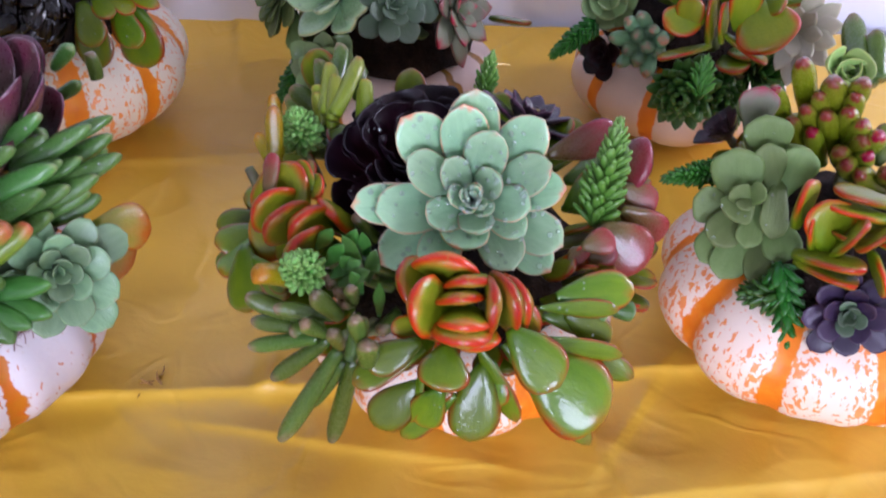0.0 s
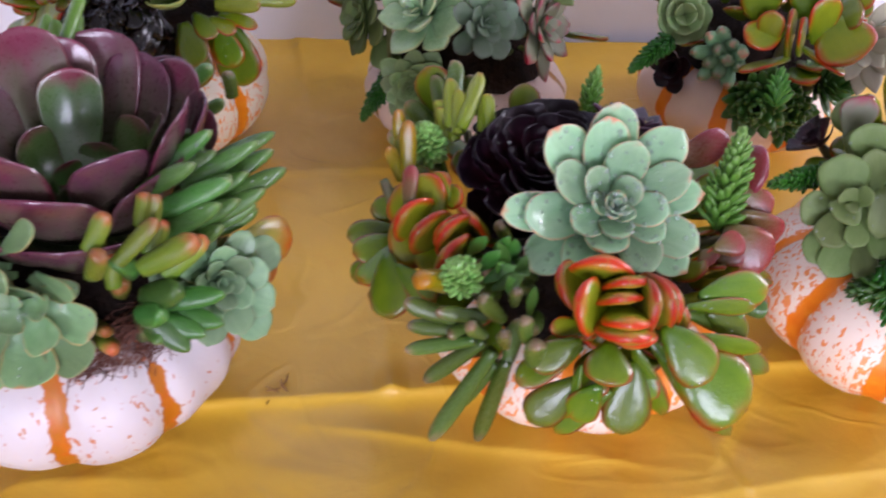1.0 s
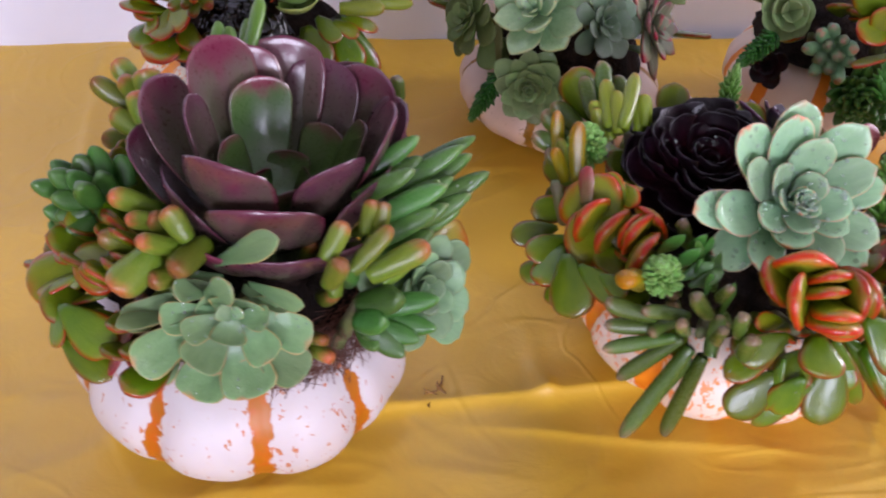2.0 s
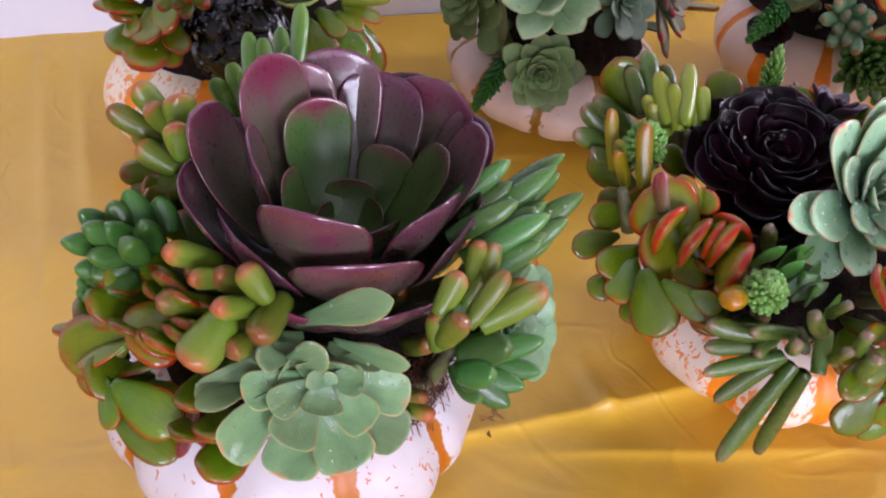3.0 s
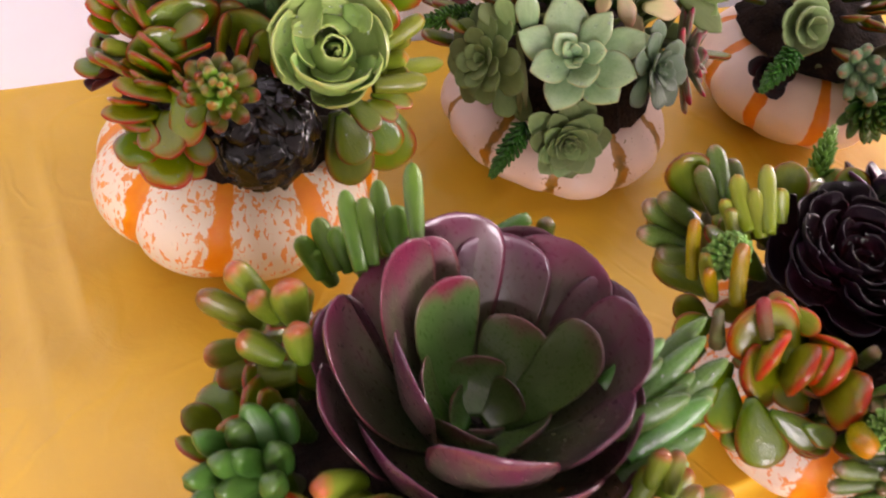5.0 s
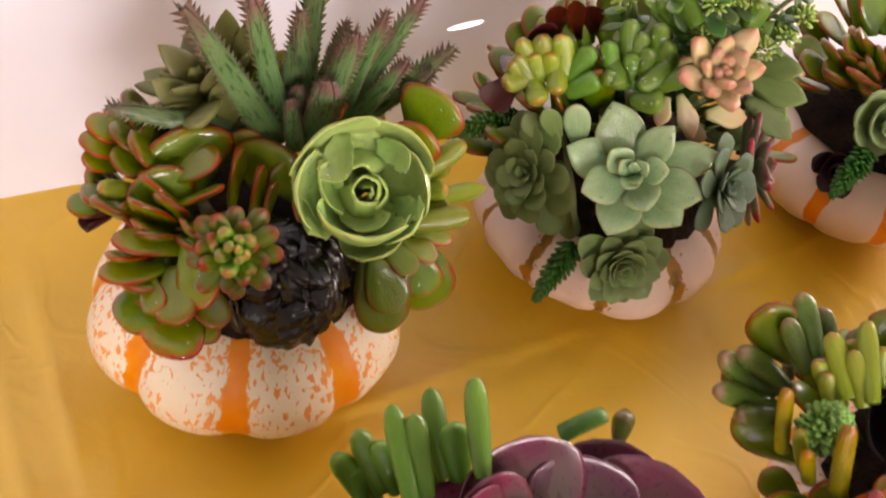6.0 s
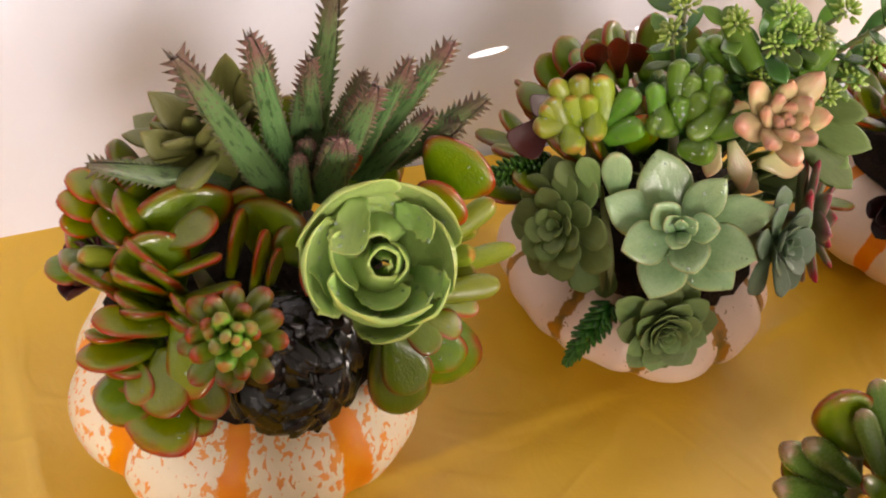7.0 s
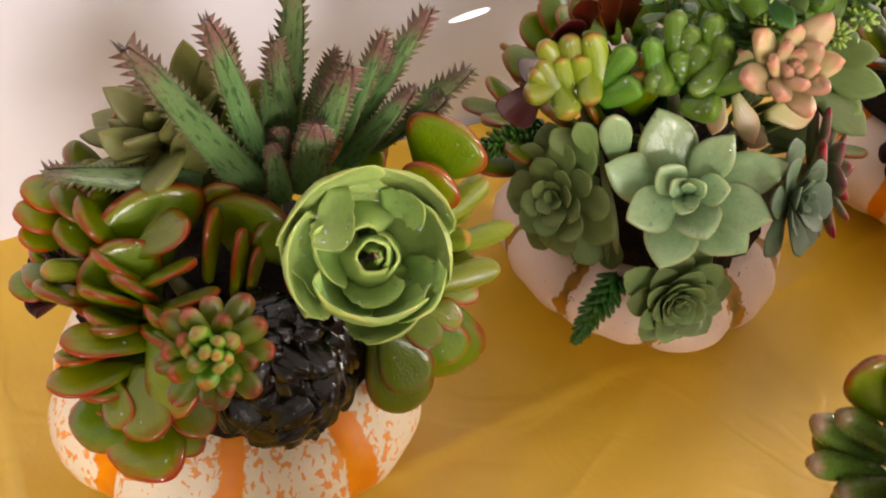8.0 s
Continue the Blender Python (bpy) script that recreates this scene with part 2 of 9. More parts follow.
SHAPES = {
    "spoon": dict(shape=[(0, .30), (.25, .52), (.55, .90), (.75, 1.0), (.90, .72), (.97, .32), (1, .03)], thick=.16, curl=.06, cup=.10, keel=1.3),
    "petal": dict(shape=[(0, .32), (.3, .55), (.6, .88), (.8, 1.0), (.93, .78), (1, .25)], thick=.07, curl=.22, cup=.20, wave=.02),
    "round": dict(shape=[(0, .22), (.2, .55), (.5, .95), (.72, 1.0), (.88, .78), (.96, .45), (1, .08)], thick=.30, curl=.05, cup=.02, keel=1.1),
    "tapered": dict(shape=[(0, .72), (.25, .95), (.55, 1.0), (.76, .86), (.90, .56), (.97, .30), (1, .05)], thick=.80, curl=.22, cup=.06, keel=1.15),
    "finger": dict(shape=[(0, .70), (.2, .86), (.5, .98), (.72, 1.0), (.86, .88), (.94, .64), (.98, .38), (1, .08)], thick=.92, curl=.18, blunt=1.0),
    "pointed": dict(shape=[(0, .35), (.3, .72), (.55, 1.0), (.75, .84), (.9, .45), (1, .03)], thick=.26, curl=.08, cup=.08, keel=1.4),
    "plump": dict(shape=[(0, .45), (.3, .82), (.55, 1.0), (.78, .84), (.92, .48), (1, .04)], thick=.55, curl=.15, keel=1.2),
    "scale": dict(shape=[(0, .55), (.3, .88), (.55, 1.0), (.78, .88), (.92, .5), (1, .04)], thick=.12, curl=.16, cup=.16, keel=1.2),
    "flap": dict(shape=[(0, .30), (.2, .62), (.5, .98), (.75, 1.0), (.90, .72), (.97, .40), (1, .06)], thick=.34, curl=.10, cup=.08),
    "obovate": dict(shape=[(0, .45), (.25, .74), (.5, .96), (.70, 1.0), (.85, .86), (.94, .52), (.975, .20), (1, .02)], thick=.17, curl=.05, cup=.13, keel=1.4, rows=15),
    "spade": dict(shape=[(0, .34), (.22, .62), (.45, .86), (.68, 1.0), (.84, .97), (.94, .72), (.98, .42), (1, .10)], thick=.075, cup=.15, bow=.22, wave=.02, rows=16, ring=16),
    "ruffled": dict(shape=[(0, .45), (.3, .82), (.6, .98), (.82, 1.0), (.93, .88), (.98, .68), (1, .44)], thick=.10, cup=.26, bow=.20, ruffle=.15, rows=20, ring=18),
    "paddle": dict(shape=[(0, .28), (.2, .58), (.45, .90), (.66, 1.0), (.82, .88), (.93, .56), (.98, .26), (1, .04)], thick=.26, curl=.05, cup=.06, keel=1.3, rows=14),
    "knobbly": dict(shape=[(0, .66), (.2, .84), (.45, .96), (.7, 1.0), (.86, .90), (.94, .68), (.98, .42), (1, .10)], thick=.94, curl=.16, blunt=1.0, lump=.12, rows=16),
    "wilted": dict(shape=[(0, .5), (.3, .86), (.6, 1.0), (.8, .96), (.92, .74), (.98, .46), (1, .2)], thick=.20, cup=-.06, bow=-.10, ruffle=.22, lump=.09, rows=14, ring=14),
    "star": dict(shape=[(0, .42), (.25, .76), (.48, 1.0), (.66, .92), (.82, .62), (.93, .28), (1, .02)], thick=.22, cup=.10, keel=1.5, bow=.06, rows=14),
    "triangle": dict(shape=[(0, .42), (.3, .74), (.58, .98), (.75, 1.0), (.88, .78), (.95, .42), (1, .02)], thick=.17, cup=.08, keel=1.5, curl=.04, rows=14),
    "cabbage": dict(shape=[(0, .5), (.3, .85), (.6, .98), (.84, 1.0), (.93, .90), (.98, .72), (1, .52)], thick=.13, curl=.16, cup=.30, wave=.05, rows=16),
}
_leaf_cache = {}


def aloe_shell(seed=0):
    """A narrow channelled leaf with rows of raised spots that grow into short fleshy teeth towards its end."""
    rng = random.Random(seed)
    shape = [(0, .88), (.25, 1.0), (.55, .84), (.8, .60), (.93, .40), (1, .20)]
    v, f, uv = leaf_shell(shape, .52, curl=.25, cup=.16, rows=16, ring=12, seed=seed)
    w = profile(shape)
    for row, (side, face) in enumerate(((-1, 0), (1, 0), (-.55, 1), (.55, 1), (0, 1), (-.5, -1), (.5, -1), (0, -1))):
        y = 0.06 + rng.uniform(0, 0.03)
        while y < 0.995:
            half = 0.5 * w(y)
            x = side * half * (0.98 if not face else rng.uniform(0.8, 1.2))
            z = 0.16 * (2 * x) ** 2 + 0.25 * y * y + face * 0.24 * w(y) * math.sqrt(max(0.0, 1 - (x / half) ** 2))
            grown = max(0.0, (y - 0.45) / 0.55)
            s = rng.uniform(0.7, 1.25) * ((0.6 + 1.0 * grown) if not face else (0.28 + 1.0 * grown ** 1.6))
            r, tall = 0.080 * (0.6 + 0.4 * s), 0.22 * s
            out = Vector((side if not face else 0.35 * side, 0.10 * rng.uniform(0.2, 1.2), 0.25 if not face else face)).normalized()
            o = len(v)
            for k in range(5):
                a = 6.2832 * k / 5
                v.append((x + r * math.cos(a) * (1 if face else 0.5), y + 0.26 * r * math.sin(a), z + (0 if face else r * math.cos(a)) - face * 0.02))
            v.append((x + out.x * tall, y + 0.13 * s * 0.25, z + out.z * tall))
            f += [(o + k, o + (k + 1) % 5, o + 5) for k in range(5)]
            uv += [(0.9 if not face else 0.35, y)] * 5 + [(1.0 if not face else 0.5 + 0.5 * grown, min(1.0, y + 0.45))]
            y += rng.uniform(0.028, 0.05) * (1.0 if not face else 1.35)
    return v, f, uv


def leaf_mesh(kind, material, variant=0):
    key = (kind, material.name, variant)
    if key not in _leaf_cache:
        v, f, uv = aloe_shell(variant) if kind == "aloe" else leaf_shell(**SHAPES[kind], seed=variant * 7 + 3)
        _leaf_cache[key] = mesh_from("leaf", v, f, uv, material)
    return _leaf_cache[key]


def leaf_pose(base, way, up, length, width):
    """The matrix of a leaf from its base along way, with its upper side towards up."""
    y = Vector(way).normalized()
    z = Vector(up) - y * y.dot(Vector(up))
    z = z.normalized() if z.length > 1e-6 else y.orthogonal().normalized()
    x = y.cross(z)
    m = Matrix((x * width, y * length, z * width)).transposed().to_4x4()
    m.translation = base
    return m


def aim(x, y, z, tilt, az, spin=0.0):
    """A plant's frame: its axis leans by tilt degrees from the vertical towards az (degrees from +x to +y)."""
    return Matrix.Translation((x, y, z)) @ Matrix.Rotation(radians(az), 4, "Z") @ Matrix.Rotation(radians(tilt), 4, "Y") @ Matrix.Rotation(radians(spin - az), 4, "Z")


def stub(radius, length, material, sides=8, bend=0.0):
    """A short tapered stem on z, from 0 down to -length."""
    verts, faces = [], []
    for j in range(4):
        s = j / 3
        r = radius * (0.7 + 0.5 * s)
        for i in range(sides):
            a = 2 * math.pi * i / sides
            verts.append((r * math.cos(a) + bend * s * s, r * math.sin(a), -length * s))
    for j in range(3):
        for i in range(sides):
            a, b = j * sides + i, j * sides + (i + 1) % sides
            faces.append((a, a + sides, b + sides, b))
    faces += [tuple(range(sides)), tuple(reversed(range(3 * sides, 4 * sides)))]
    return mesh_from("stem", verts, faces, None, material)


def plant(name, parent, frame_m, radius, length, label="", material=None):
    """The stem of one succulent; its leaves are put on it."""
    return part(name, stub(radius, length, material or STEM), parent, parent.matrix_basis.inverted() @ frame_m, label)


def put_leaf(stem, kind, material, m, rng):
    return part("leaf", leaf_mesh(kind, material, rng.randrange(5)), stem, m)


def rosette(parent, name, label, frame_m, radius, kind, material, count, ratio=0.6, rise=(80, 12), small=0.22, seed=1, heart=0.05,
            depth=0.12, sag=0.0, jitter=5.0, power=0.85, inner=None, inner_count=0):
    """Leaves on a spiral: upright and small in the heart, long and spread outside."""
    rng = random.Random(seed)
    stem = plant(name, parent, frame_m, radius * 0.16, radius * 0.5, label)
    for i in range(count):
        f = i / (count - 1)
        a = radians(137.508 * i + rng.uniform(-jitter, jitter))
        long = radius * (small + (1 - small) * f**power) * rng.uniform(0.93, 1.07)
        e = radians(rise[0] + (rise[1] - rise[0]) * f**0.8 + rng.uniform(-jitter, jitter))
        out = Vector((math.cos(a), math.sin(a), 0))
        way = out * math.cos(e) + Vector((0, 0, math.sin(e)))
        up = -out * math.sin(e) + Vector((0, 0, math.cos(e)))
        base = out * radius * heart * f + Vector((0, 0, radius * depth * (1 - f) - sag * radius * f * f))
        mat = inner if inner and i < inner_count else material
        put_leaf(stem, kind, mat, leaf_pose(base, way, up, long, long * ratio * (1.15 - 0.25 * f) * rng.uniform(0.92, 1.08)), rng)
    return stem


def blade(stem, kind, material, base, tip, up, width, rng=random.Random(5)):
    """One leaf from base to tip in the world's metres."""
    inv = (stem.parent.matrix_basis @ stem.matrix_basis).inverted()
    b, t = inv @ Vector(base), inv @ Vector(tip)
    return put_leaf(stem, kind, material, leaf_pose(b, t - b, inv.to_3x3() @ Vector(up), (t - b).length, width), rng)


def wrapped_leaf(stem, centre, axis, start, sweep, rim, foot, deep, material, seed):
    """A broad leaf wrapped round a bud: rim and foot are its radii at the mouth and below, with a finely toothed rim."""
    rng = random.Random(seed)
    axis = Vector(axis).normalized()
    side = axis.cross(Vector((0, 0, 1))).normalized()
    other = axis.cross(side)
    across, along, thick = 30, 10, 0.0011
    tooth = [rng.uniform(-0.0007, 0.0007) for _ in range(across + 1)]
    verts, uvs, faces = [], [], []
    for face in (0, 1):
        for j in range(along + 1):
            v = j / along
            for i in range(across + 1):
                u = i / across
                a = math.radians(start + sweep * u)
                end = math.sin(math.pi * min(1.0, max(0.0, u))) ** 0.35
                r = rim + (foot - rim) * (1 - v ** 1.7) + 0.0003 * math.sin(5 * a + seed) * v + (0.0022 * (u - 0.5)) - thick * face
                h = -deep * (1 - v * (0.35 + 0.65 * end)) + (tooth[i] if j == along else 0.0)
                p = Vector(centre) + (side * math.cos(a) + other * math.sin(a)) * r + axis * h
                verts.append(p)
                uvs.append((v ** 3, 0.25 + 0.6 * v))
    n = (across + 1) * (along + 1)
    for j in range(along):
        for i in range(across):
            o = j * (across + 1) + i
            faces += [(o, o + 1, o + across + 2, o + across + 1), (n + o, n + o + across + 1, n + o + across + 2, n + o + 1)]
    for i in range(across):
        o = along * (across + 1) + i
        faces.append((o, o + 1, n + o + 1, n + o))
    for i in (0, across):
        faces += [(j * (across + 1) + i, (j + 1) * (across + 1) + i, n + (j + 1) * (across + 1) + i, n + j * (across + 1) + i) for j in range(along)]
    inv = (stem.parent.matrix_basis @ stem.matrix_basis).inverted()
    return part("leaf", mesh_from("leaf", [tuple(inv @ p) for p in verts], faces, uvs, material), stem)


def sprig(parent, name, label, base, tip, width, material, bend=0.0, leaf_long=0.011, leaf_wide=0.004, count=70, seed=1, lift=38, stem_material=None):
    """A trailing shoot: a stem closely set with small pointed leaves, in one mesh."""
    rng = random.Random(seed)
    base, tip = Vector(base), Vector(tip)
    axis = tip - base
    side = axis.cross(Vector((0, 0, 1))).normalized()
    up = side.cross(axis).normalized()
    shell = leaf_shell([(0, .6), (.35, 1.0), (.7, .9), (.92, .5), (1, .1)], .6, curl=.12, rows=5, ring=6)
    verts, faces, uvs = [], [], []
    for i in range(count):
        f = i / (count - 1)
        at = base + axis * f + up * bend * math.sin(math.pi * f)
        n = axis.normalized() + up * bend * math.pi * math.cos(math.pi * f) / axis.length
        n.normalize()
        u = side
        w = n.cross(u).normalized()
        a = radians(137.5 * i + rng.uniform(-12, 12))
        e = radians(lift + 48 * f**3 + rng.uniform(-8, 8))
        out = u * math.cos(a) + w * math.sin(a)
        size = (1.0 - 0.55 * f**2.5) * rng.uniform(0.85, 1.12)
        m = leaf_pose(at + out * width * 0.06, out * math.cos(e) + n * math.sin(e), n * math.cos(e) - out * math.sin(e), leaf_long * size, leaf_wide * size)
        o = len(verts)
        verts += [m @ Vector(p) for p in shell[0]]
        faces += [tuple(k + o for k in fc) for fc in shell[1]]
        uvs += [(p[0], 0.75 * p[1] * (0.6 + 0.4 * f) + 0.25 * f) for p in shell[2]]
    inv = parent.matrix_basis.inverted()
    return tagged(part(name, mesh_from(name, [inv @ v for v in verts], faces, uvs, material), parent, None, label), kind="stuff")


# ---------------------------------------------------------------- the room and the table
def box(name, lo, hi, material, label="", category="", kind="structure", bevel=0.0, parent=None):
    bm = bmesh.new()
    bmesh.ops.create_cube(bm, size=1.0)
    for v in bm.verts:
        v.co = [lo[i] + (v.co[i] + 0.5) * (hi[i] - lo[i]) for i in range(3)]
    if bevel:
        bmesh.ops.bevel(bm, geom=bm.edges[:], offset=bevel, segments=3, profile=0.5, affect="EDGES")
    me = bpy.data.meshes.new(name)
    bm.to_mesh(me)
    bm.free()
    me.materials.append(material)
    ob = new(name, me)
    ob.parent = parent
    return tagged(ob, label, category, "", kind)


def wall_with_hole(name, origin, along, wide, high, thick, hole, material, label):
    """A wall that stands on z = origin.z; hole: (left, low, right, top) in the wall's own metres."""
    x, n = Vector(along).normalized(), Vector(along).normalized().cross(Vector((0, 0, 1)))
    a, b, c, d = hole
    verts, faces = [], []
    for x0, z0, x1, z1 in ((0, 0, wide, b), (0, d, wide, high), (0, b, a, d), (c, b, wide, d)):
        o = len(verts)
        for k in (0, thick):
            verts += [Vector(origin) + x * u + n * k + Vector((0, 0, w)) for u, w in ((x0, z0), (x1, z0), (x1, z1), (x0, z1))]
        faces += [tuple(i + o for i in fc) for fc in ((0, 1, 2, 3), (7, 6, 5, 4), (0, 4, 5, 1), (1, 5, 6, 2), (2, 6, 7, 3), (3, 7, 4, 0))]
    ob = new(name, mesh_from(name, verts, faces, None, material, smooth=False))
    return tagged(ob, label, "wall", "", "structure")


FLOOR_Z, CEILING_Z = -0.74, 2.05
BACK_Y, BACK_SLOPE = 0.908, 0.045      # the wall behind the table, which it meets at a slight angle
ground = new("ground", mesh_from("ground", [(-200, -200, FLOOR_Z - 0.11), (200, -200, FLOOR_Z - 0.11), (200, 200, FLOOR_Z - 0.11), (-200, 200, FLOOR_Z - 0.11)], [(0, 1, 2, 3)], None, plain("pale_paving", (226, 222, 214), (210, 206, 198), 3, 0.8, 0.3), smooth=False))
tagged(ground, "pale sunlit paving outside", "ground", "", "structure")
box("floor", (-3.5, -4.0, FLOOR_Z - 0.1), (2.6, 1.35, FLOOR_Z), FLOOR, "grey concrete floor under the table", "floor")
# ceiling and west, east, south walls: unseen, added to enclose and bounce the light
box("ceiling", (-3.5, -4.0, CEILING_Z), (2.6, 1.35, CEILING_Z + 0.1), ROOM, "unseen ceiling added to bounce light", "ceiling")
box("wall_west", (-3.25, -3.9, FLOOR_Z), (-3.1, 1.3, CEILING_Z), ROOM, "unseen side wall added to bounce light", "wall")
wall_with_hole("wall_east", (2.5, -3.9, FLOOR_Z), (0, 1, 0), 5.1, CEILING_Z - FLOOR_Z, 0.12, (4.46, 1.13, 4.86, 2.33), ROOM, "unseen side wall added round a narrow opening for the east light")
wall_with_hole("wall_south_1", (-3.35, -3.7, FLOOR_Z), (1, 0, 0), 3.4, CEILING_Z - FLOOR_Z, 0.12, (1.45, 1.1, 2.85, 2.45), ROOM, "unseen wall added round an opening for a fill lamp")
wall_with_hole("wall_south_2", (0.05, -3.7, FLOOR_Z), (1, 0, 0), 2.45, CEILING_Z - FLOOR_Z, 0.12, (0.55, 1.1, 1.95, 2.45), ROOM, "unseen wall added round an opening for a fill lamp")


def back_wall():
    """The white wall behind the table, with two long oval slots through it just above the tabletop."""
    turn = Matrix.Translation((0, BACK_Y, 0)) @ Matrix.Rotation(math.atan(BACK_SLOPE), 4, "Z")
    slots = [(-0.078, 0.0905), (0.056, 0.094)]
    xs, thick = sorted({-3.45, 2.7, *[s[0] + d for s in slots for d in (-0.03, 0.03)]}), 0.003
    verts, faces = [], []

    def ring(points):
        o = len(verts)
        verts.extend([(x, y, z) for y in (0.0, thick) for x, z in points])
        return o

    def slab(x0, z0, x1, z1):
        o = ring([(x0, z0), (x1, z0), (x1, z1), (x0, z1)])
        faces.extend([tuple(i + o for i in fc) for fc in ((0, 1, 2, 3), (7, 6, 5, 4), (0, 4, 5, 1), (1, 5, 6, 2), (2, 6, 7, 3), (3, 7, 4, 0))])

    low, top = 0.070, 0.115
    slab(-3.45, FLOOR_Z, 2.7, low)
    slab(-3.45, top, 2.7, CEILING_Z)
    for a, b in zip(xs[::2], xs[1::2]):
        slab(a, low, b, top)
    for cx, cz in slots:
        n = 32
        hole = [(cx + 0.0155 * math.cos(2 * math.pi * i / n), cz + 0.0028 * math.sin(2 * math.pi * i / n) + 0.0016 * math.cos(2 * math.pi * i / n)) for i in range(n)]
        rim = []
        for x, z in hole:
            dx, dz = x - cx, (z - cz) * 6
            s = min(0.03 / max(abs(dx), 1e-9), (top - cz if dz > 0 else cz - low) / max(abs(dz), 1e-9))
            rim.append((cx + dx * s, cz + dz * s))
        for corner in ((cx - 0.03, low), (cx + 0.03, low), (cx + 0.03, top), (cx - 0.03, top)):
            i = min(range(n), key=lambda q: (rim[q][0] - corner[0]) ** 2 + (rim[q][1] - corner[1]) ** 2)
            rim[i] = corner
        o = len(verts)
        verts.extend([(x, 0.0, z) for x, z in hole] + [(x, 0.0, z) for x, z in rim] + [(x, thick, z) for x, z in hole] + [(x, thick, z) for x, z in rim])
        for i in range(n):
            j = (i + 1) % n
            faces.extend([(o + i, o + n + i, o + n + j, o + j), (o + 2 * n + i, o + 2 * n + j, o + 3 * n + j, o + 3 * n + i), (o + i, o + j, o + 2 * n + j, o + 2 * n + i)])
    ob = new("wall_north", mesh_from("wall_north", verts, faces, None, WALL, smooth=False))
    ob.matrix_basis = turn
    return tagged(ob, "glossy white wall panel behind the table with oval slots", "wall", "", "structure")


back_wall()


def table():
    top = new("folding_table")
    top.location = (0, 0.52, FLOOR_Z)
    tagged(top, "long folding table hidden under a yellow plastic cover", "table")
    h = -FLOOR_Z
    t = box("tabletop", (-0.99, -0.36, h - 0.045), (1.2, 0.36, h - 0.006), TABLE, kind="", bevel=0.008, parent=top)
    for x in (-0.88, 1.05):
        for y in (-0.28, 0.28):
            box("leg", (x - 0.014, y - 0.014, 0), (x + 0.014, y + 0.014, h - 0.045), STEEL, kind="", bevel=0.004, parent=top)
    return top


table()


def crease(x, y, x0, y0, x1, y1, wide, high, end=0.1):
    """The height of a sharp fold in the sheet along a line."""
    d = np.array([x1 - x0, y1 - y0])
    long = np.hypot(*d)
    d = d / long
    s, t = (x - x0) * d[0] + (y - y0) * d[1], -(x - x0) * d[1] + (y - y0) * d[0]
    fade = np.clip((s + end) / end, 0, 1) * np.clip((long + end - s) / end, 0, 1)
    return high * fade * np.where(t > 0, np.exp(-t / wide), np.exp(t / (0.15 * wide)))


def tablecloth():
    xs = np.concatenate([np.linspace(-1.0, -0.6, 40, endpoint=False), np.linspace(-0.6, 0.5, 320, endpoint=False), np.linspace(0.5, 1.22, 60)])
    ys = np.concatenate([np.linspace(0.14, 0.30, 40, endpoint=False), np.linspace(0.30, 0.50, 110, endpoint=False), np.linspace(0.50, 0.90, 110)])
    nx, ny = len(xs), len(ys)
    x, y = np.meshgrid(xs, ys)
    z = np.zeros_like(x)
    for i in range(ny):
        for j in range(nx):
            p = Vector((x[i, j] * 5, y[i, j] * 5, 0.3))
            z[i, j] = 0.0030 * noise.noise(p) + 0.0014 * noise.noise(p * 3.1) + 0.0008 * noise.noise(p * 8)
            near = max(0.0, min(1.0, (0.47 - y[i, j]) / 0.12))
            q = Vector((x[i, j] * 9 + y[i, j] * 5, y[i, j] * 17, 1.7))
            z[i, j] += near * 0.0042 * (1 - abs(noise.noise(q)) * 2)
    for line in ((-0.36, 0.412, -0.10, 0.4295), (-0.10, 0.4295, 0.11, 0.4484), (0.11, 0.4484, 0.26, 0.464)):
        z += crease(x, y, *line, 0.035, 0.0060, 0.01)
    for line, wide, high in (((-0.112, 0.399, 0.035, 0.374), 0.025, 0.003), ((-0.224, 0.663, -0.115, 0.675), 0.02, 0.0035), ((0.054, 0.693, 0.16, 0.712), 0.02, 0.0035),
                             ((-0.406, 0.82, -0.399, 0.69), 0.03, 0.005), ((-0.435, 0.84, -0.425, 0.60), 0.03, 0.005), ((-0.19, 0.893, -0.175, 0.80), 0.012, 0.002),
                             ((0.104, 0.39, 0.132, 0.434), 0.015, 0.003), ((0.105, 0.348, 0.097, 0.378), 0.015, 0.003), ((-0.42, 0.36, -0.30, 0.30), 0.03, 0.006),
                             ((-0.18, 0.33, -0.06, 0.336), 0.03, 0.003), ((0.10, 0.352, 0.24, 0.372), 0.03, 0.003), ((0.02, 0.30, 0.2, 0.32), 0.04, 0.004)):
        z += crease(x, y, *line, wide, high, 0.06)
    z = np.clip(z, -0.004, 0.02)
    verts = [(a, b, c) for a, b, c in zip(x.ravel(), y.ravel(), z.ravel())]
    faces = [(i * nx + j, i * nx + j + 1, (i + 1) * nx + j + 1, (i + 1) * nx + j) for i in range(ny - 1) for j in range(nx - 1)]
    drop, o = 14, len(verts)
    for k in range(1, drop + 1):
        for j in range(nx):
            f = k / drop
            verts.append((xs[j], 0.14 - 0.010 * min(1, f * 4) - 0.012 * f * math.sin(xs[j] * 23), z[0, j] - 0.26 * f))
    for k in range(drop):
        for j in range(nx - 1):
            a = j if k == 0 else o + (k - 1) * nx + j
            b = o + k * nx + j
            faces.append((a, b, b + 1, a + 1))
    ob = new("tablecloth", mesh_from("tablecloth", verts, faces, None, CLOTH))
    return tagged(ob, "creased golden yellow plastic cover spread over the table", "tablecloth")


tablecloth()


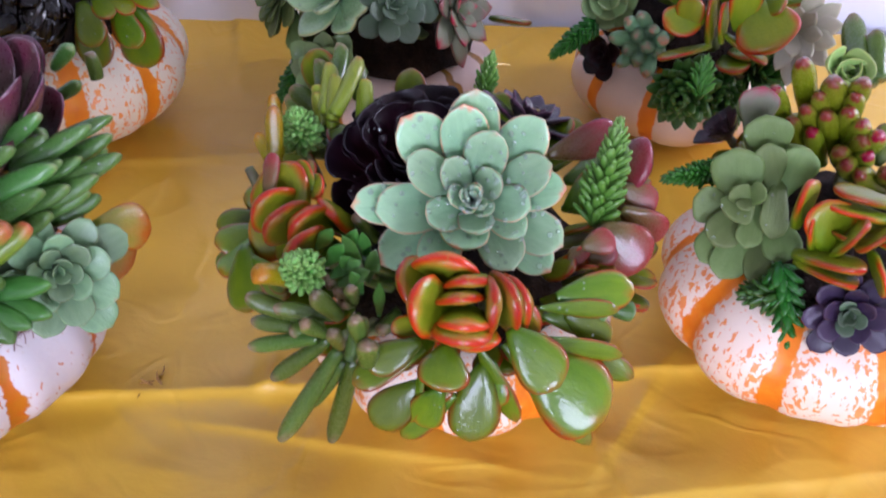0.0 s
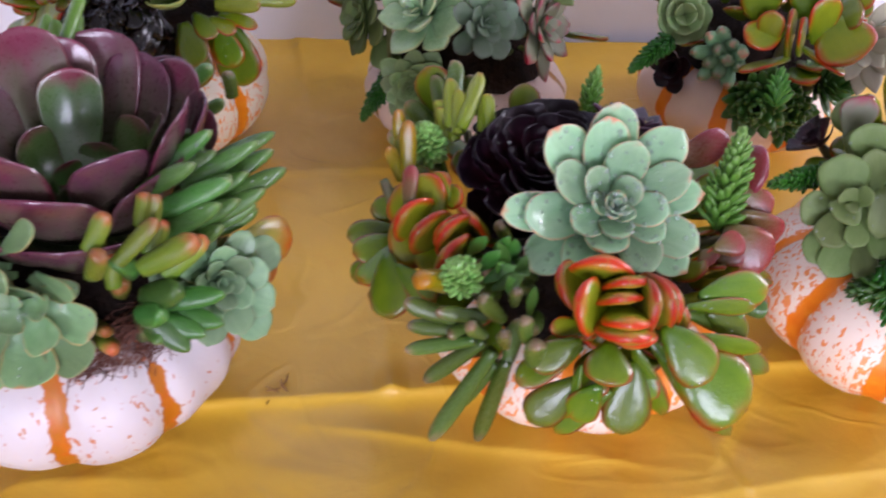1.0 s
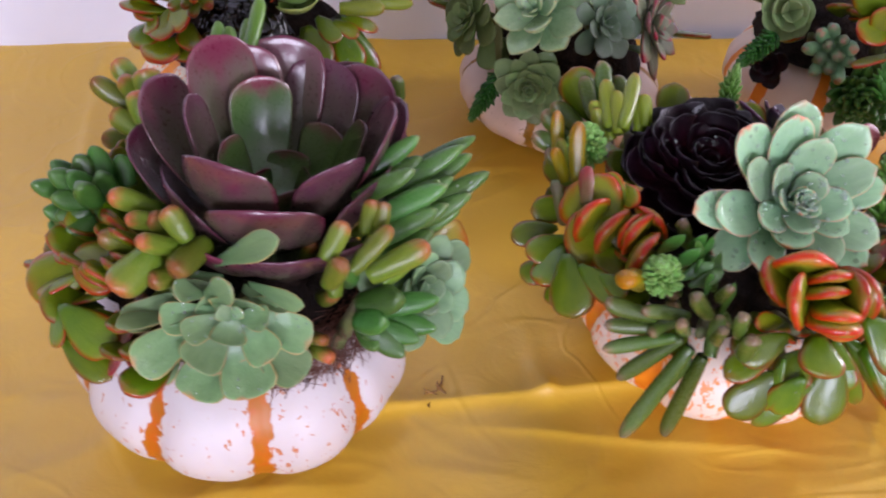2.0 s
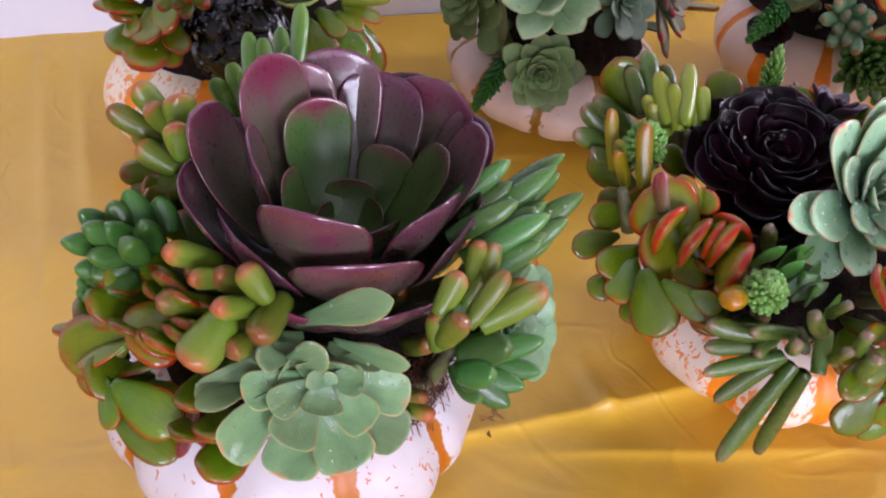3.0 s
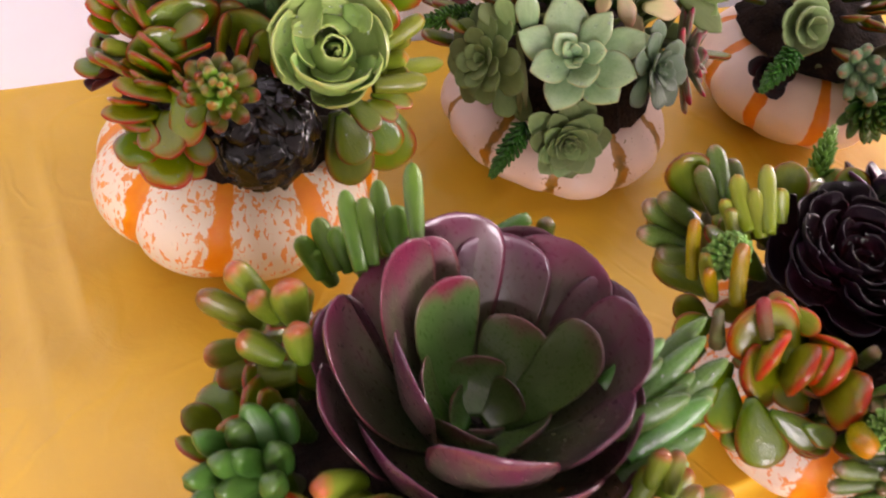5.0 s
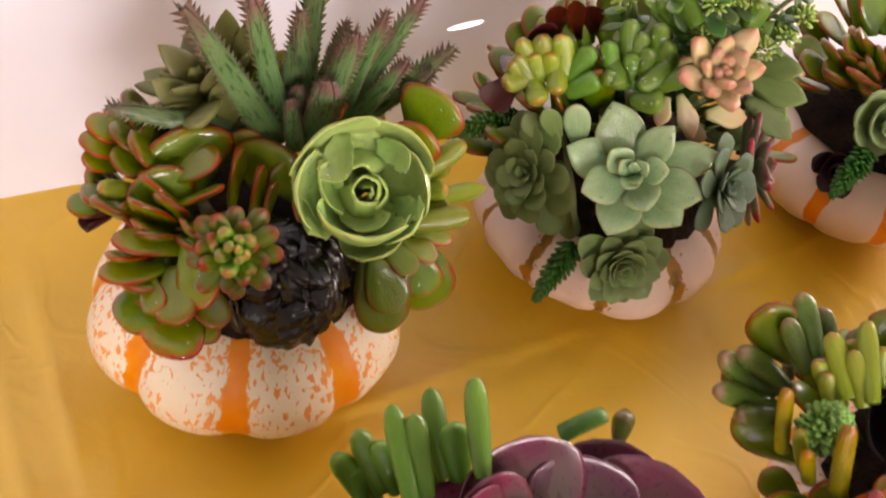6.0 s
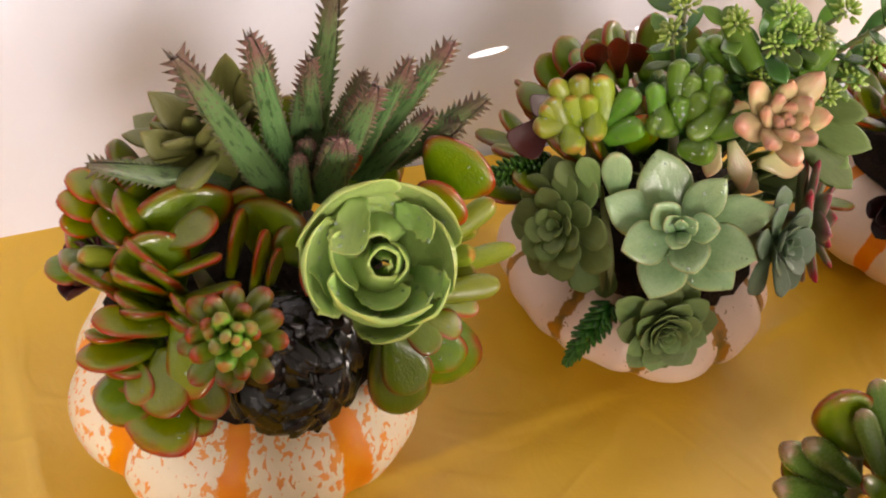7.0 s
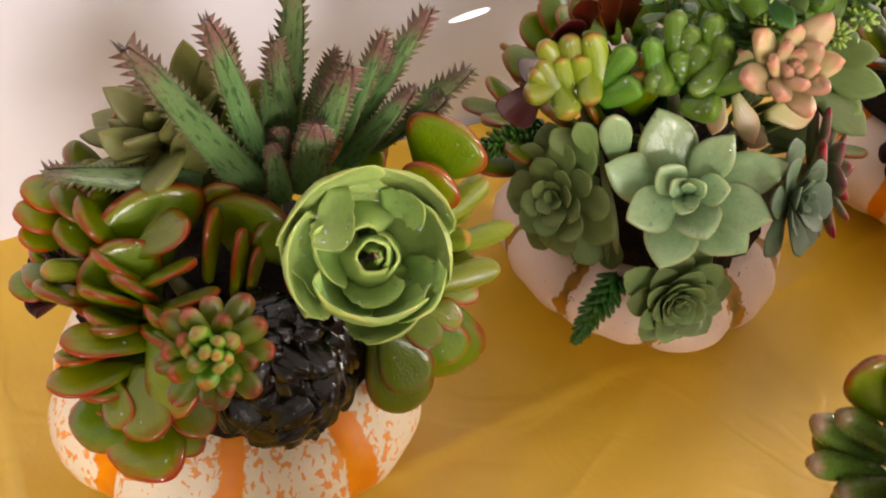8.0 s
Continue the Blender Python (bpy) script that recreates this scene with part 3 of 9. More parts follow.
# ---------------------------------------------------------------- pumpkins
def pumpkin_mesh(radius, height, ribs, phase, material, seed, depth=0.045):
    """A flattened ribbed pumpkin, its opened top sunk in; one whole number of the first coordinate lies in each groove."""
    rng = random.Random(seed)
    swell = [rng.uniform(0.96, 1.04) for _ in range(ribs)]
    around, rows = ribs * 16, 30
    verts, uvs, faces = [], [], []
    for j in range(rows + 1):
        v = j / rows
        a = math.pi * v
        r = math.sin(a) ** 0.72
        z = 0.5 - 0.5 * math.cos(a)
        z = z + 0.06 * math.sin(2 * a)
        if v > 0.86:
            z -= (v - 0.86) * 1.2
        if v < 0.12:
            z += (0.12 - v) * 0.3
        for i in range(around + 1):
            u = i / 16
            groove = abs(math.cos(math.pi * u)) ** 7
            s = swell[int(u) % ribs]
            s = 1 + (s - 1) * math.sin(math.pi * (u % 1)) ** 2
            th = 2 * math.pi * u / ribs + radians(phase)
            rr = radius * r * s * (1 - depth * groove * math.sin(a) ** 0.5)
            verts.append((rr * math.cos(th), rr * math.sin(th), height * z * (1 + 0.03 * (s - 1))))
            uvs.append((u, v))
    n = around + 1
    low = min(p[2] for p in verts)
    verts = [(a, b, c - low) for a, b, c in verts]
    faces = [(j * n + i, j * n + i + 1, (j + 1) * n + i + 1, (j + 1) * n + i) for j in range(rows) for i in range(around)]
    return mesh_from("pumpkin", verts, faces, uvs, material)


def moss_mesh(radius, low, high, seed):
    """The lump of moss and glue that fills the opened top and holds the plants."""
    verts, faces, n, rows = [], [], 48, 14
    for j in range(rows + 1):
        f = j / rows
        for i in range(n):
            a = 2 * math.pi * i / n
            k = noise.noise(Vector((3 * math.cos(a) * f, 3 * math.sin(a) * f, seed)))
            r = radius * f * (1 + 0.08 * noise.noise(Vector((6 * math.cos(a), 6 * math.sin(a), seed + 5))))
            verts.append((r * math.cos(a), r * math.sin(a), low + (high - low) * (1 - f**2.6) + 0.006 * k))
    faces = [(j * n + i, j * n + (i + 1) % n, (j + 1) * n + (i + 1) % n, (j + 1) * n + i) for j in range(rows) for i in range(n)]
    return mesh_from("moss", verts, [tuple(reversed(f)) for f in faces], None, MOSS)


def fibre_mesh(radius, z, seed, count=240, a0=0.0, a1=360.0):
    """Loose coir fibres at the edge of the moss."""
    rng = random.Random(seed)
    verts, faces = [], []
    for _ in range(count):
        a = radians(rng.uniform(a0, a1))
        r = radius * rng.uniform(0.78, 1.05)
        p = Vector((r * math.cos(a), r * math.sin(a), z + rng.uniform(-0.002, 0.006) - 0.05 * max(0, r - radius * .85)))
        b = a + rng.choice((-1, 1)) * rng.uniform(0.6, 2.4)
        d = Vector((math.cos(b), math.sin(b), rng.uniform(-0.35, 0.3))) * rng.uniform(0.006, 0.016)
        e = Vector((rng.uniform(-1, 1), rng.uniform(-1, 1), rng.uniform(-.3, 1))) * 0.003
        w = 0.00035
        o = len(verts)
        for q in (p, p + d * 0.5 + e, p + d):
            verts += [q + Vector((w, 0, 0)), q + Vector((-w * .5, w, 0)), q + Vector((-w * .5, -w, w))]
        for k in (0, 3):
            faces += [(o + k + i, o + k + (i + 1) % 3, o + k + 3 + (i + 1) % 3, o + k + 3 + i) for i in range(3)]
    return mesh_from("coir_fibre", verts, faces, None, FIBRE, smooth=False)


def planter(x, y, radius, height, ribs, phase, material, label, seed, moss=(0.8, 0.9, 1.2), fibre=None):
    """A pumpkin planter on the table; plants are added to it. moss: radius, low and high as shares of the pumpkin."""
    top = new("pumpkin_planter")
    top.matrix_basis = Matrix.Translation((x, y, 0.0015))
    tagged(top, label, "planter", "pumpkin planters on the table")
    part("pumpkin", pumpkin_mesh(radius, height, ribs, phase, material, seed), top)
    part("moss", moss_mesh(radius * moss[0], height * moss[1], height * moss[2], seed), top, None, "dark brown moss bed")
    if fibre:
        tagged(part("coir_fibre", fibre_mesh(radius * moss[0] * 1.03, height * (moss[1] + 0.03), seed + 1, *fibre), top, None, "brown coir fibres"), kind="stuff")
    return top


def coir_lip(planter_ob, a0, a1, r0, r1, count, seed):
    """Coir fibres lying on the skin round the opening, thinning out downwards."""
    rng = random.Random(seed)
    skin = [c for c in planter_ob.children if c.name.startswith("pumpkin")][0].data
    tree = BVHTree.FromPolygons([v.co for v in skin.vertices], [tuple(p.vertices) for p in skin.polygons])
    verts, faces = [], []
    for _ in range(count):
        f = rng.random() ** 1.6
        a, r = radians(rng.uniform(a0, a1)), r0 + (r1 - r0) * f
        b = a + rng.choice((-1, 1)) * rng.uniform(0.5, 2.2)
        long = rng.uniform(0.003, 0.008)
        lift = rng.uniform(0.0003, 0.0030) * (1 - 0.7 * f)
        line = []
        for q in (0.0, 0.5, 1.0):
            x, y = r * math.cos(a) + long * q * math.cos(b), r * math.sin(a) + long * q * math.sin(b)
            hit = tree.ray_cast(Vector((x, y, 0.5)), Vector((0, 0, -1)))[0]
            if hit is None:
                break
            line.append(hit + Vector((rng.uniform(-1, 1) * 0.001, rng.uniform(-1, 1) * 0.001, lift)))
        if len(line) < 3:
            continue
        w, o = 0.0003, len(verts)
        for q in line:
            verts += [q + Vector((w, 0, 0)), q + Vector((-w * .5, w, 0)), q + Vector((-w * .5, -w, w))]
        for k in (0, 3):
            faces += [(o + k + i, o + k + (i + 1) % 3, o + k + 3 + (i + 1) % 3, o + k + 3 + i) for i in range(3)]
    me = mesh_from("coir_fibre", verts, faces, None, FIBRE, smooth=False)
    tagged(part("coir_fibre", me, planter_ob, None, "brown coir fibres"), kind="stuff")


def whorls(parent, name, label, frame_m, kind, rings, seed=1, thick=0.006, loose=1.0):
    """A rosette in rings. Each ring: material, leaves, base radius and height, tip radius and height, width, first angle."""
    rng = random.Random(seed)
    stem = plant(name, parent, frame_m, thick, thick * 4, label)
    for material, count, r0, z0, r1, z1, wide, first in rings:
        for i in range(count):
            a = radians(first + 360 * i / count + rng.uniform(-9, 9) * loose)
            out = Vector((math.cos(a), math.sin(a), 0))
            b, t = out * r0 + Vector((0, 0, z0)), out * r1 * (1 + 0.07 * loose * rng.uniform(-1, 1)) + Vector((0, 0, z1 * (1 + 0.07 * loose * rng.uniform(-1, 1))))
            y = (t - b).normalized()
            up = Vector((0, 0, 1)) - out + Vector((rng.uniform(-.25, .25), rng.uniform(-.25, .25), 0)) * loose
            put_leaf(stem, kind, material, leaf_pose(b, y, up - y * up.dot(y), (t - b).length, wide * rng.uniform(0.92, 1.08)), rng)
    return stem


def water_drops(stem, share, seed, size=(0.0007, 0.0019), parts=7):
    """Beads of water on the upper sides of a plant's leaves; on some plants added only for glints."""
    rng = random.Random(seed)
    ball, tris = [], []
    for j in range(5):
        for i in range(8):
            a, e = 6.2832 * i / 8, 1.5708 * j / 4
            ball.append((math.cos(a) * math.cos(e), math.sin(a) * math.cos(e), 0.42 * math.sin(e)))
    for j in range(4):
        tris += [(j * 8 + i, j * 8 + (i + 1) % 8, (j + 1) * 8 + (i + 1) % 8, (j + 1) * 8 + i) for i in range(8)]
    verts, faces = [], []
    for lf in list(stem.children):
        if rng.random() > share:
            continue
        me, m = lf.data, lf.matrix_basis
        ready = [v.index for v in me.vertices if v.normal.z > 0.75 and 0.2 < v.co.y < 0.93]
        for q in rng.sample(ready, min(parts, len(ready))):
            v = me.vertices[q]
            w = me.vertices[rng.choice(ready)]
            mixed = v.co.lerp(w.co, rng.uniform(0, 0.06))
            n = (m.to_3x3().inverted().transposed() @ v.normal).normalized()
            x = n.orthogonal().normalized()
            y = n.cross(x)
            r = rng.uniform(*size)
            p = m @ mixed - n * r * 0.04
            o = len(verts)
            verts += [p + (x * c[0] + y * c[1] + n * c[2]) * r for c in ball]
            faces += [tuple(k + o for k in fc) for fc in tris]
    if verts:
        tagged(part("dew", mesh_from("dew", verts, faces, None, WATER), stem, None, "whitened beads of water, on some plants added only for glints"), kind="stuff")


def beans(parent, name, label, frame_m, radius, material, count, long, wide, rise=(85, 15), seed=1, kind="finger", jitter=8.0):
    """A cluster of bean-shaped leaves all round a short stem."""
    rng = random.Random(seed)
    stem = plant(name, parent, frame_m, wide * 0.5, radius * 0.8, label)
    for i in range(count):
        f = i / (count - 1)
        a = radians(137.508 * i + rng.uniform(-jitter, jitter))
        e = radians(rise[0] + (rise[1] - rise[0]) * f + rng.uniform(-jitter, jitter))
        out = Vector((math.cos(a), math.sin(a), 0))
        way = out * math.cos(e) + Vector((0, 0, math.sin(e)))
        size = (0.6 + 0.4 * f**0.6) * rng.uniform(0.9, 1.1)
        base = out * wide * 0.3 + Vector((0, 0, radius * 0.7 * (1 - f) - radius * 0.2))
        put_leaf(stem, kind, material, leaf_pose(base, way, -out * math.sin(e) + Vector((0, 0, math.cos(e))), long * size, wide * size), rng)
    return stem


def scatter(parent, name, label, kind, material, count, r, z, arc, long, wide, rise, seed, clear=()):
    """Leaves set round the moss bed between the larger plants, pointing outwards. r, z, long, wide, rise: from and to."""
    rng = random.Random(seed)
    stem = plant(name, parent, parent.matrix_basis @ Matrix.Translation((0, 0, z[0])), 0.01, 0.02, label)
    for i in range(count):
        a = radians(rng.uniform(*arc))
        f = rng.random()
        out = Vector((math.cos(a), math.sin(a), 0))
        b = a + rng.uniform(-0.5, 0.5)
        lean = Vector((math.cos(b), math.sin(b), 0))
        e = radians(rise[0] + (rise[1] - rise[0]) * (1 - f) + rng.uniform(-14, 14))
        base = out * (r[0] + (r[1] - r[0]) * f) + Vector((0, 0, (z[1] - z[0]) * (1 - f * f)))
        way = lean * math.cos(e) + Vector((0, 0, math.sin(e)))
        up = -lean * math.sin(e) + Vector((rng.uniform(-.5, .5), rng.uniform(-.5, .5), math.cos(e)))
        size, broad = rng.uniform(*long), rng.uniform(*wide)
        ends = [stem.parent.matrix_basis @ stem.matrix_basis @ (base + way * size * k) for k in (0.2, 0.6, 1.0)]
        if any((e - Vector(c[:3])).length < c[3] for e in ends for c in clear):
            continue
        put_leaf(stem, kind, material, leaf_pose(base, way, up, size, broad), rng)
    return stem


def wet_heap(parent, name, label, frame_m, radius, material, count, seed):
    """A wilted rosette: wrinkled wet leaves laid over one another like scales on a low dome."""
    rng = random.Random(seed)
    verts, n, rows = [], 40, 16
    for j in range(rows + 1):
        e = 1.9 * j / rows
        for i in range(n):
            a = 6.2832 * i / n
            d = Vector((math.sin(e) * math.cos(a), math.sin(e) * math.sin(a), 0.8 * math.cos(e)))
            verts.append(d * radius * (0.86 + 0.10 * noise.noise(d * 3.2 + Vector((seed, 0, 0))) + 0.05 * noise.noise(d * 8)))
    faces = [(j * n + i, (j + 1) * n + i, (j + 1) * n + (i + 1) % n, j * n + (i + 1) % n) for j in range(rows) for i in range(n)]
    stem = part(name, mesh_from(name, verts, faces, [(0.3, 0.5)] * len(verts), material), parent, parent.matrix_basis.inverted() @ frame_m, label)

    def at(e, a, r):
        return Vector((math.sin(e) * math.cos(a), math.sin(e) * math.sin(a), 0.8 * math.cos(e))) * radius * r

    for i in range(count):
        f = (i + 0.5) / count
        e, a = math.acos(1 - 1.22 * f), 2.39996 * i + rng.uniform(-.25, .25)
        b, t = at(max(0.0, e - 0.22), a + rng.uniform(-.2, .2), 0.78), at(e + rng.uniform(0.22, 0.34), a + rng.uniform(-.25, .25), rng.uniform(0.90, 1.02))
        up = at(e, a, 1) / radius + Vector((rng.uniform(-.35, .35), rng.uniform(-.35, .35), rng.uniform(-.35, .35)))
        put_leaf(stem, "wilted", material, leaf_pose(b, t - b, up, (t - b).length, radius * rng.uniform(0.46, 0.70)), rng)
    return stem


def flower_stem(parent, base, tip, leaves, material, head, seed, long=0.016):
    """A sedum stem with narrow leaves and a head of pale buds."""
    rng = random.Random(seed)
    base, tip = Vector(base), Vector(tip)
    y = (tip - base).normalized()
    m = leaf_pose(base, y, y.orthogonal(), 1.0, 1.0)
    inv = parent.matrix_basis.inverted()
    h = (tip - base).length
    verts, faces, n, bend = [], [], 7, 0.012
    for j in range(9):
        f = j / 8
        r = 0.0017 * (1.2 - 0.5 * f)
        verts += [(r * math.cos(6.283 * i / n) + bend * math.sin(math.pi * f), h * f, r * math.sin(6.283 * i / n)) for i in range(n)]
    for j in range(8):
        faces += [(j * n + i, j * n + (i + 1) % n, (j + 1) * n + (i + 1) % n, (j + 1) * n + i) for i in range(n)]
    faces.append(tuple(range(8 * n, 9 * n)))
    stem = part("sedum_flower", mesh_from("sedum_flower", verts, faces, None, STEM), parent, inv @ m, "green sedum stem with a head of pale buds")
    for i in range(leaves):
        f = 0.25 + 0.7 * i / max(1, leaves - 1)
        a = 2.4 * i + rng.uniform(-.4, .4)
        out = Vector((math.cos(a), 0, math.sin(a)))
        e = radians(rng.uniform(15, 50))
        size = long * rng.uniform(0.8, 1.2)
        put_leaf(stem, "pointed", material, leaf_pose(Vector((bend * math.sin(math.pi * f), h * f, 0)), out * math.cos(e) + Vector((0, math.sin(e), 0)), -out * math.sin(e) + Vector((0, math.cos(e), 0)), size, size * 0.42), rng)
    shell = leaf_shell([(0, .3), (.4, .8), (.75, 1.0), (1, .3)], .95, rows=4, ring=6)
    verts, faces, uvs = [], [], []
    for i in range(26):
        f = i / 25
        a, e = 2.4 * i, radians(80 - 90 * f)
        d = Vector((math.cos(a) * math.cos(e), math.sin(e), math.sin(a) * math.cos(e)))
        q = leaf_pose(Vector((0, h, 0)) + d * head * rng.uniform(.35, .6), d, d.orthogonal(), head * .62, head * .27)
        o = len(verts)
        verts += [q @ Vector(p) for p in shell[0]]
        faces += [tuple(k + o for k in fc) for fc in shell[1]]
        uvs += shell[2]
    tagged(part("bud_head", mesh_from("bud_head", verts, faces, uvs, BUD), stem, None, "pale green buds"), kind="stuff")
    return stem


# ---------------------------------------------------------------- plant materials
ECHEVERIA = leaf_material("pale_green_echeveria", (108, 146, 114), (172, 202, 164), (220, 154, 134), (210, 122, 108), (0.86, 1.01), (0.95, 1.04), 0.8, 0.8, 0.30, coat=0.4, value=0.72, sat=1.12)
SAGE = leaf_material("sage_green_echeveria", (100, 132, 92), (150, 178, 128), (210, 166, 116), (204, 140, 108), (0.84, 1.02), (0.94, 1.05), 0.85, 0.8, 0.36, coat=0.22, value=0.54, sat=1.1)
GREYGREEN = leaf_material("grey_green_echeveria", (92, 112, 66), (130, 146, 98), (150, 132, 96), (150, 120, 100), (0.95, 1.1), (0.95, 1.1), 0.5, 0.4, 0.5, value=0.52)
GHOST = leaf_material("opal_graptopetalum", (108, 146, 104), (172, 196, 152), (210, 190, 140), (210, 164, 128), (0.80, 1.05), (0.92, 1.08), 0.6, 0.6, 0.26, coat=0.55, value=0.72, sat=1.12)
WHITE = leaf_material("chalk_white_leaf", (176, 172, 150), (206, 200, 182), (200, 180, 150), (190, 160, 140), (0.95, 1.1), (0.95, 1.1), 0.3, 0.3, 0.6, value=0.66)
TIGHT = leaf_material("fresh_green_rosette", (98, 122, 74), (144, 166, 110), (160, 172, 116), (156, 140, 100), (0.86, 1.05), (0.95, 1.1), 0.5, 0.3, 0.4, coat=0.15, value=0.56, sat=1.05)
CABBAGE = leaf_material("lime_green_rosette", (124, 160, 86), (168, 196, 118), (198, 202, 114), (200, 186, 104), (0.72, 1.06), (0.92, 1.06), 0.5, 0.5, 0.30, coat=0.4, value=0.72, sat=1.04)
AEONGREEN = leaf_material("green_aeonium_heart", (56, 90, 44), (84, 100, 62), (112, 50, 68), (110, 50, 70), (0.84, 1.12), (0.78, 1.02), 0.7, 0.9, 0.28, coat=0.45, value=0.60, spec=0.5, fleck=0.0, relief=0.03, sss=0.0)
REDSEDUM = leaf_material("red_tipped_sedum_leaf", (92, 116, 46), (112, 116, 56), (150, 52, 52), (158, 44, 56), (0.85, 1.15), (0.74, 1.02), 0.5, 0.85, 0.28, coat=0.3)
AEONIUM = leaf_material("purple_aeonium", (66, 94, 50), (102, 68, 78), (118, 40, 68), (110, 48, 72), (0.80, 1.10), (0.72, 1.05), 0.82, 0.86, 0.28, coat=0.5, value=0.57, spec=0.5, sat=1.14, fleck=0.0, relief=0.03, sss=0.0)
BLACK = leaf_material("black_aeonium", (74, 18, 30), (40, 13, 26), (26, 10, 24), (24, 10, 22), (0.9, 1.2), (0.5, 1.0), rough=0.42, coat=0.22, value=0.46, spec=0.25, fleck=0.0, sat=1.05)
CHAR = leaf_material("blackened_rosette", (44, 20, 22), (30, 15, 18), (36, 16, 20), (30, 15, 18), rough=0.5, coat=0.9, value=0.02, sat=1.0, fleck=0.0, film=0.6, film_depth=0.0005, spec=0.0, relief=0.1, sss=0.0)
SEDUMHEART = leaf_material("fresh_green_sedum_heart", (84, 124, 52), (128, 162, 84), (140, 132, 84), (170, 92, 76), (0.9, 1.2), (0.86, 1.04), 0.3, 0.8, 0.3, coat=0.3, value=0.54)
PLUM = leaf_material("plum_rosette", (58, 66, 62), (66, 44, 62), (104, 46, 74), (92, 44, 72), (0.75, 1.05), (0.8, 1.1), 0.8, 0.6, 0.3, coat=0.35, fleck=0.02)
SLATE = leaf_material("slate_green_rosette", (90, 116, 82), (112, 126, 108), (122, 96, 110), (112, 92, 110), (0.9, 1.1), (0.9, 1.1), 0.5, 0.4, 0.4, value=0.52)
ROSE = leaf_material("rose_tipped_echeveria", (108, 122, 94), (130, 124, 108), (168, 64, 92), (172, 62, 94), (0.88, 1.05), (0.74, 1.05), 0.8, 0.75, 0.38, value=0.56)
JADE = leaf_material("jade_leaf", (76, 108, 34), (126, 146, 54), (166, 36, 54), (164, 66, 60), (0.60, 1.04), (0.82, 1.08), 0.92, 0.7, 0.34, coat=0.55, value=0.48, spec=0.25, sat=1.16)
REDJADE = leaf_material("red_edged_jade_leaf", (92, 116, 34), (142, 144, 52), (178, 34, 54), (178, 60, 60), (0.52, 1.02), (0.78, 1.07), 0.95, 0.78, 0.32, coat=0.55, value=0.55, spec=0.25, sat=1.16)
CRIMSON = leaf_material("crimson_jade_leaf", (108, 104, 56), (146, 76, 66), (168, 54, 62), (166, 62, 70), (0.45, 1.1), (0.35, 1.05), 0.85, 0.85, 0.26, coat=0.38, fleck=0.03, sat=1.05)
CAMPFIRE = leaf_material("campfire_leaf", (104, 132, 38), (150, 148, 58), (200, 46, 62), (206, 80, 82), (0.52, 1.02), (0.80, 1.1), 0.92, 0.78, 0.3, coat=0.40, value=0.54, spec=0.2, sat=1.12)
FINGER = leaf_material("green_finger_leaf", (58, 104, 44), (108, 150, 80), (132, 158, 100), (176, 166, 128), (0.85, 1.2), (0.92, 1.06), 0.4, 0.6, 0.26, coat=0.45, sat=1.08, value=0.50)
OLIVE = leaf_material("olive_finger_leaf", (70, 100, 40), (112, 132, 66), (132, 120, 82), (176, 128, 116), (0.95, 1.2), (0.80, 1.06), 0.2, 0.85, 0.25, coat=0.45, sat=1.1)
JELLY = leaf_material("jelly_bean_leaf", (100, 130, 44), (148, 156, 68), (180, 126, 78), (206, 100, 86), (0.95, 1.3), (0.70, 1.08), 0.5, 0.95, 0.28, coat=0.38, spec=0.2, sat=1.08)
PINKTIP = leaf_material("pink_tipped_finger_leaf", (104, 130, 44), (156, 160, 78), (180, 120, 90), (164, 40, 82), (0.95, 1.3), (0.90, 1.0), 0.2, 0.95, 0.24, coat=0.42)
AMBER = leaf_material("amber_finger_leaf", (128, 136, 50), (186, 160, 84), (196, 130, 76), (206, 112, 80), (0.9, 1.3), (0.72, 1.1), 0.4, 0.7, 0.25, coat=0.38)
BEAN = leaf_material("bright_bean_leaf", (78, 118, 46), (116, 150, 72), (124, 148, 78), (180, 140, 96), (0.95, 1.3), (0.95, 1.1), 0.1, 0.3, 0.3, coat=0.3, value=0.54, sat=1.12)
LIME = leaf_material("lime_bean_leaf", (120, 142, 50), (162, 172, 80), (176, 156, 80), (208, 122, 88), (0.95, 1.3), (0.88, 1.05), 0.2, 0.8, 0.28, coat=0.3, value=0.54, sat=1.12)
MINT = leaf_material("mint_bean_leaf", (92, 126, 92), (130, 158, 122), (140, 150, 120), (206, 120, 116), (0.95, 1.3), (0.93, 1.06), 0.2, 0.8, 0.3)
BLUSH = leaf_material("blush_leaf", (176, 178, 120), (216, 178, 140), (212, 134, 114), (208, 116, 102), (0.85, 1.1), (0.74, 1.06), 0.6, 0.75, 0.3, coat=0.3, value=0.58, sat=1.02)
SEDUM = leaf_material("green_sedum", (70, 118, 56), (134, 180, 102), (134, 172, 104), (160, 194, 126), (0.9, 1.1), (0.55, 1.0), 0.3, 0.7, 0.36, coat=0.2, value=0.56)
DARKSEDUM = leaf_material("dark_green_sedum", (42, 82, 38), (78, 122, 58), (90, 122, 66), (108, 142, 80), (0.9, 1.1), (0.75, 1.0), 0.3, 0.5, 0.36, coat=0.25)
PINE = leaf_material("deep_green_leaf", (48, 90, 40), (90, 132, 64), (104, 136, 76), (124, 150, 96), (0.95, 1.1), (0.90, 1.1), 0.3, 0.5, 0.3, coat=0.38, sat=1.1, value=0.48)
OLIVELEAF = leaf_material("olive_pointed_leaf", (100, 104, 60), (136, 136, 92), (150, 130, 90), (150, 120, 84), (0.92, 1.1), (0.9, 1.1), 0.5, 0.5, 0.42)
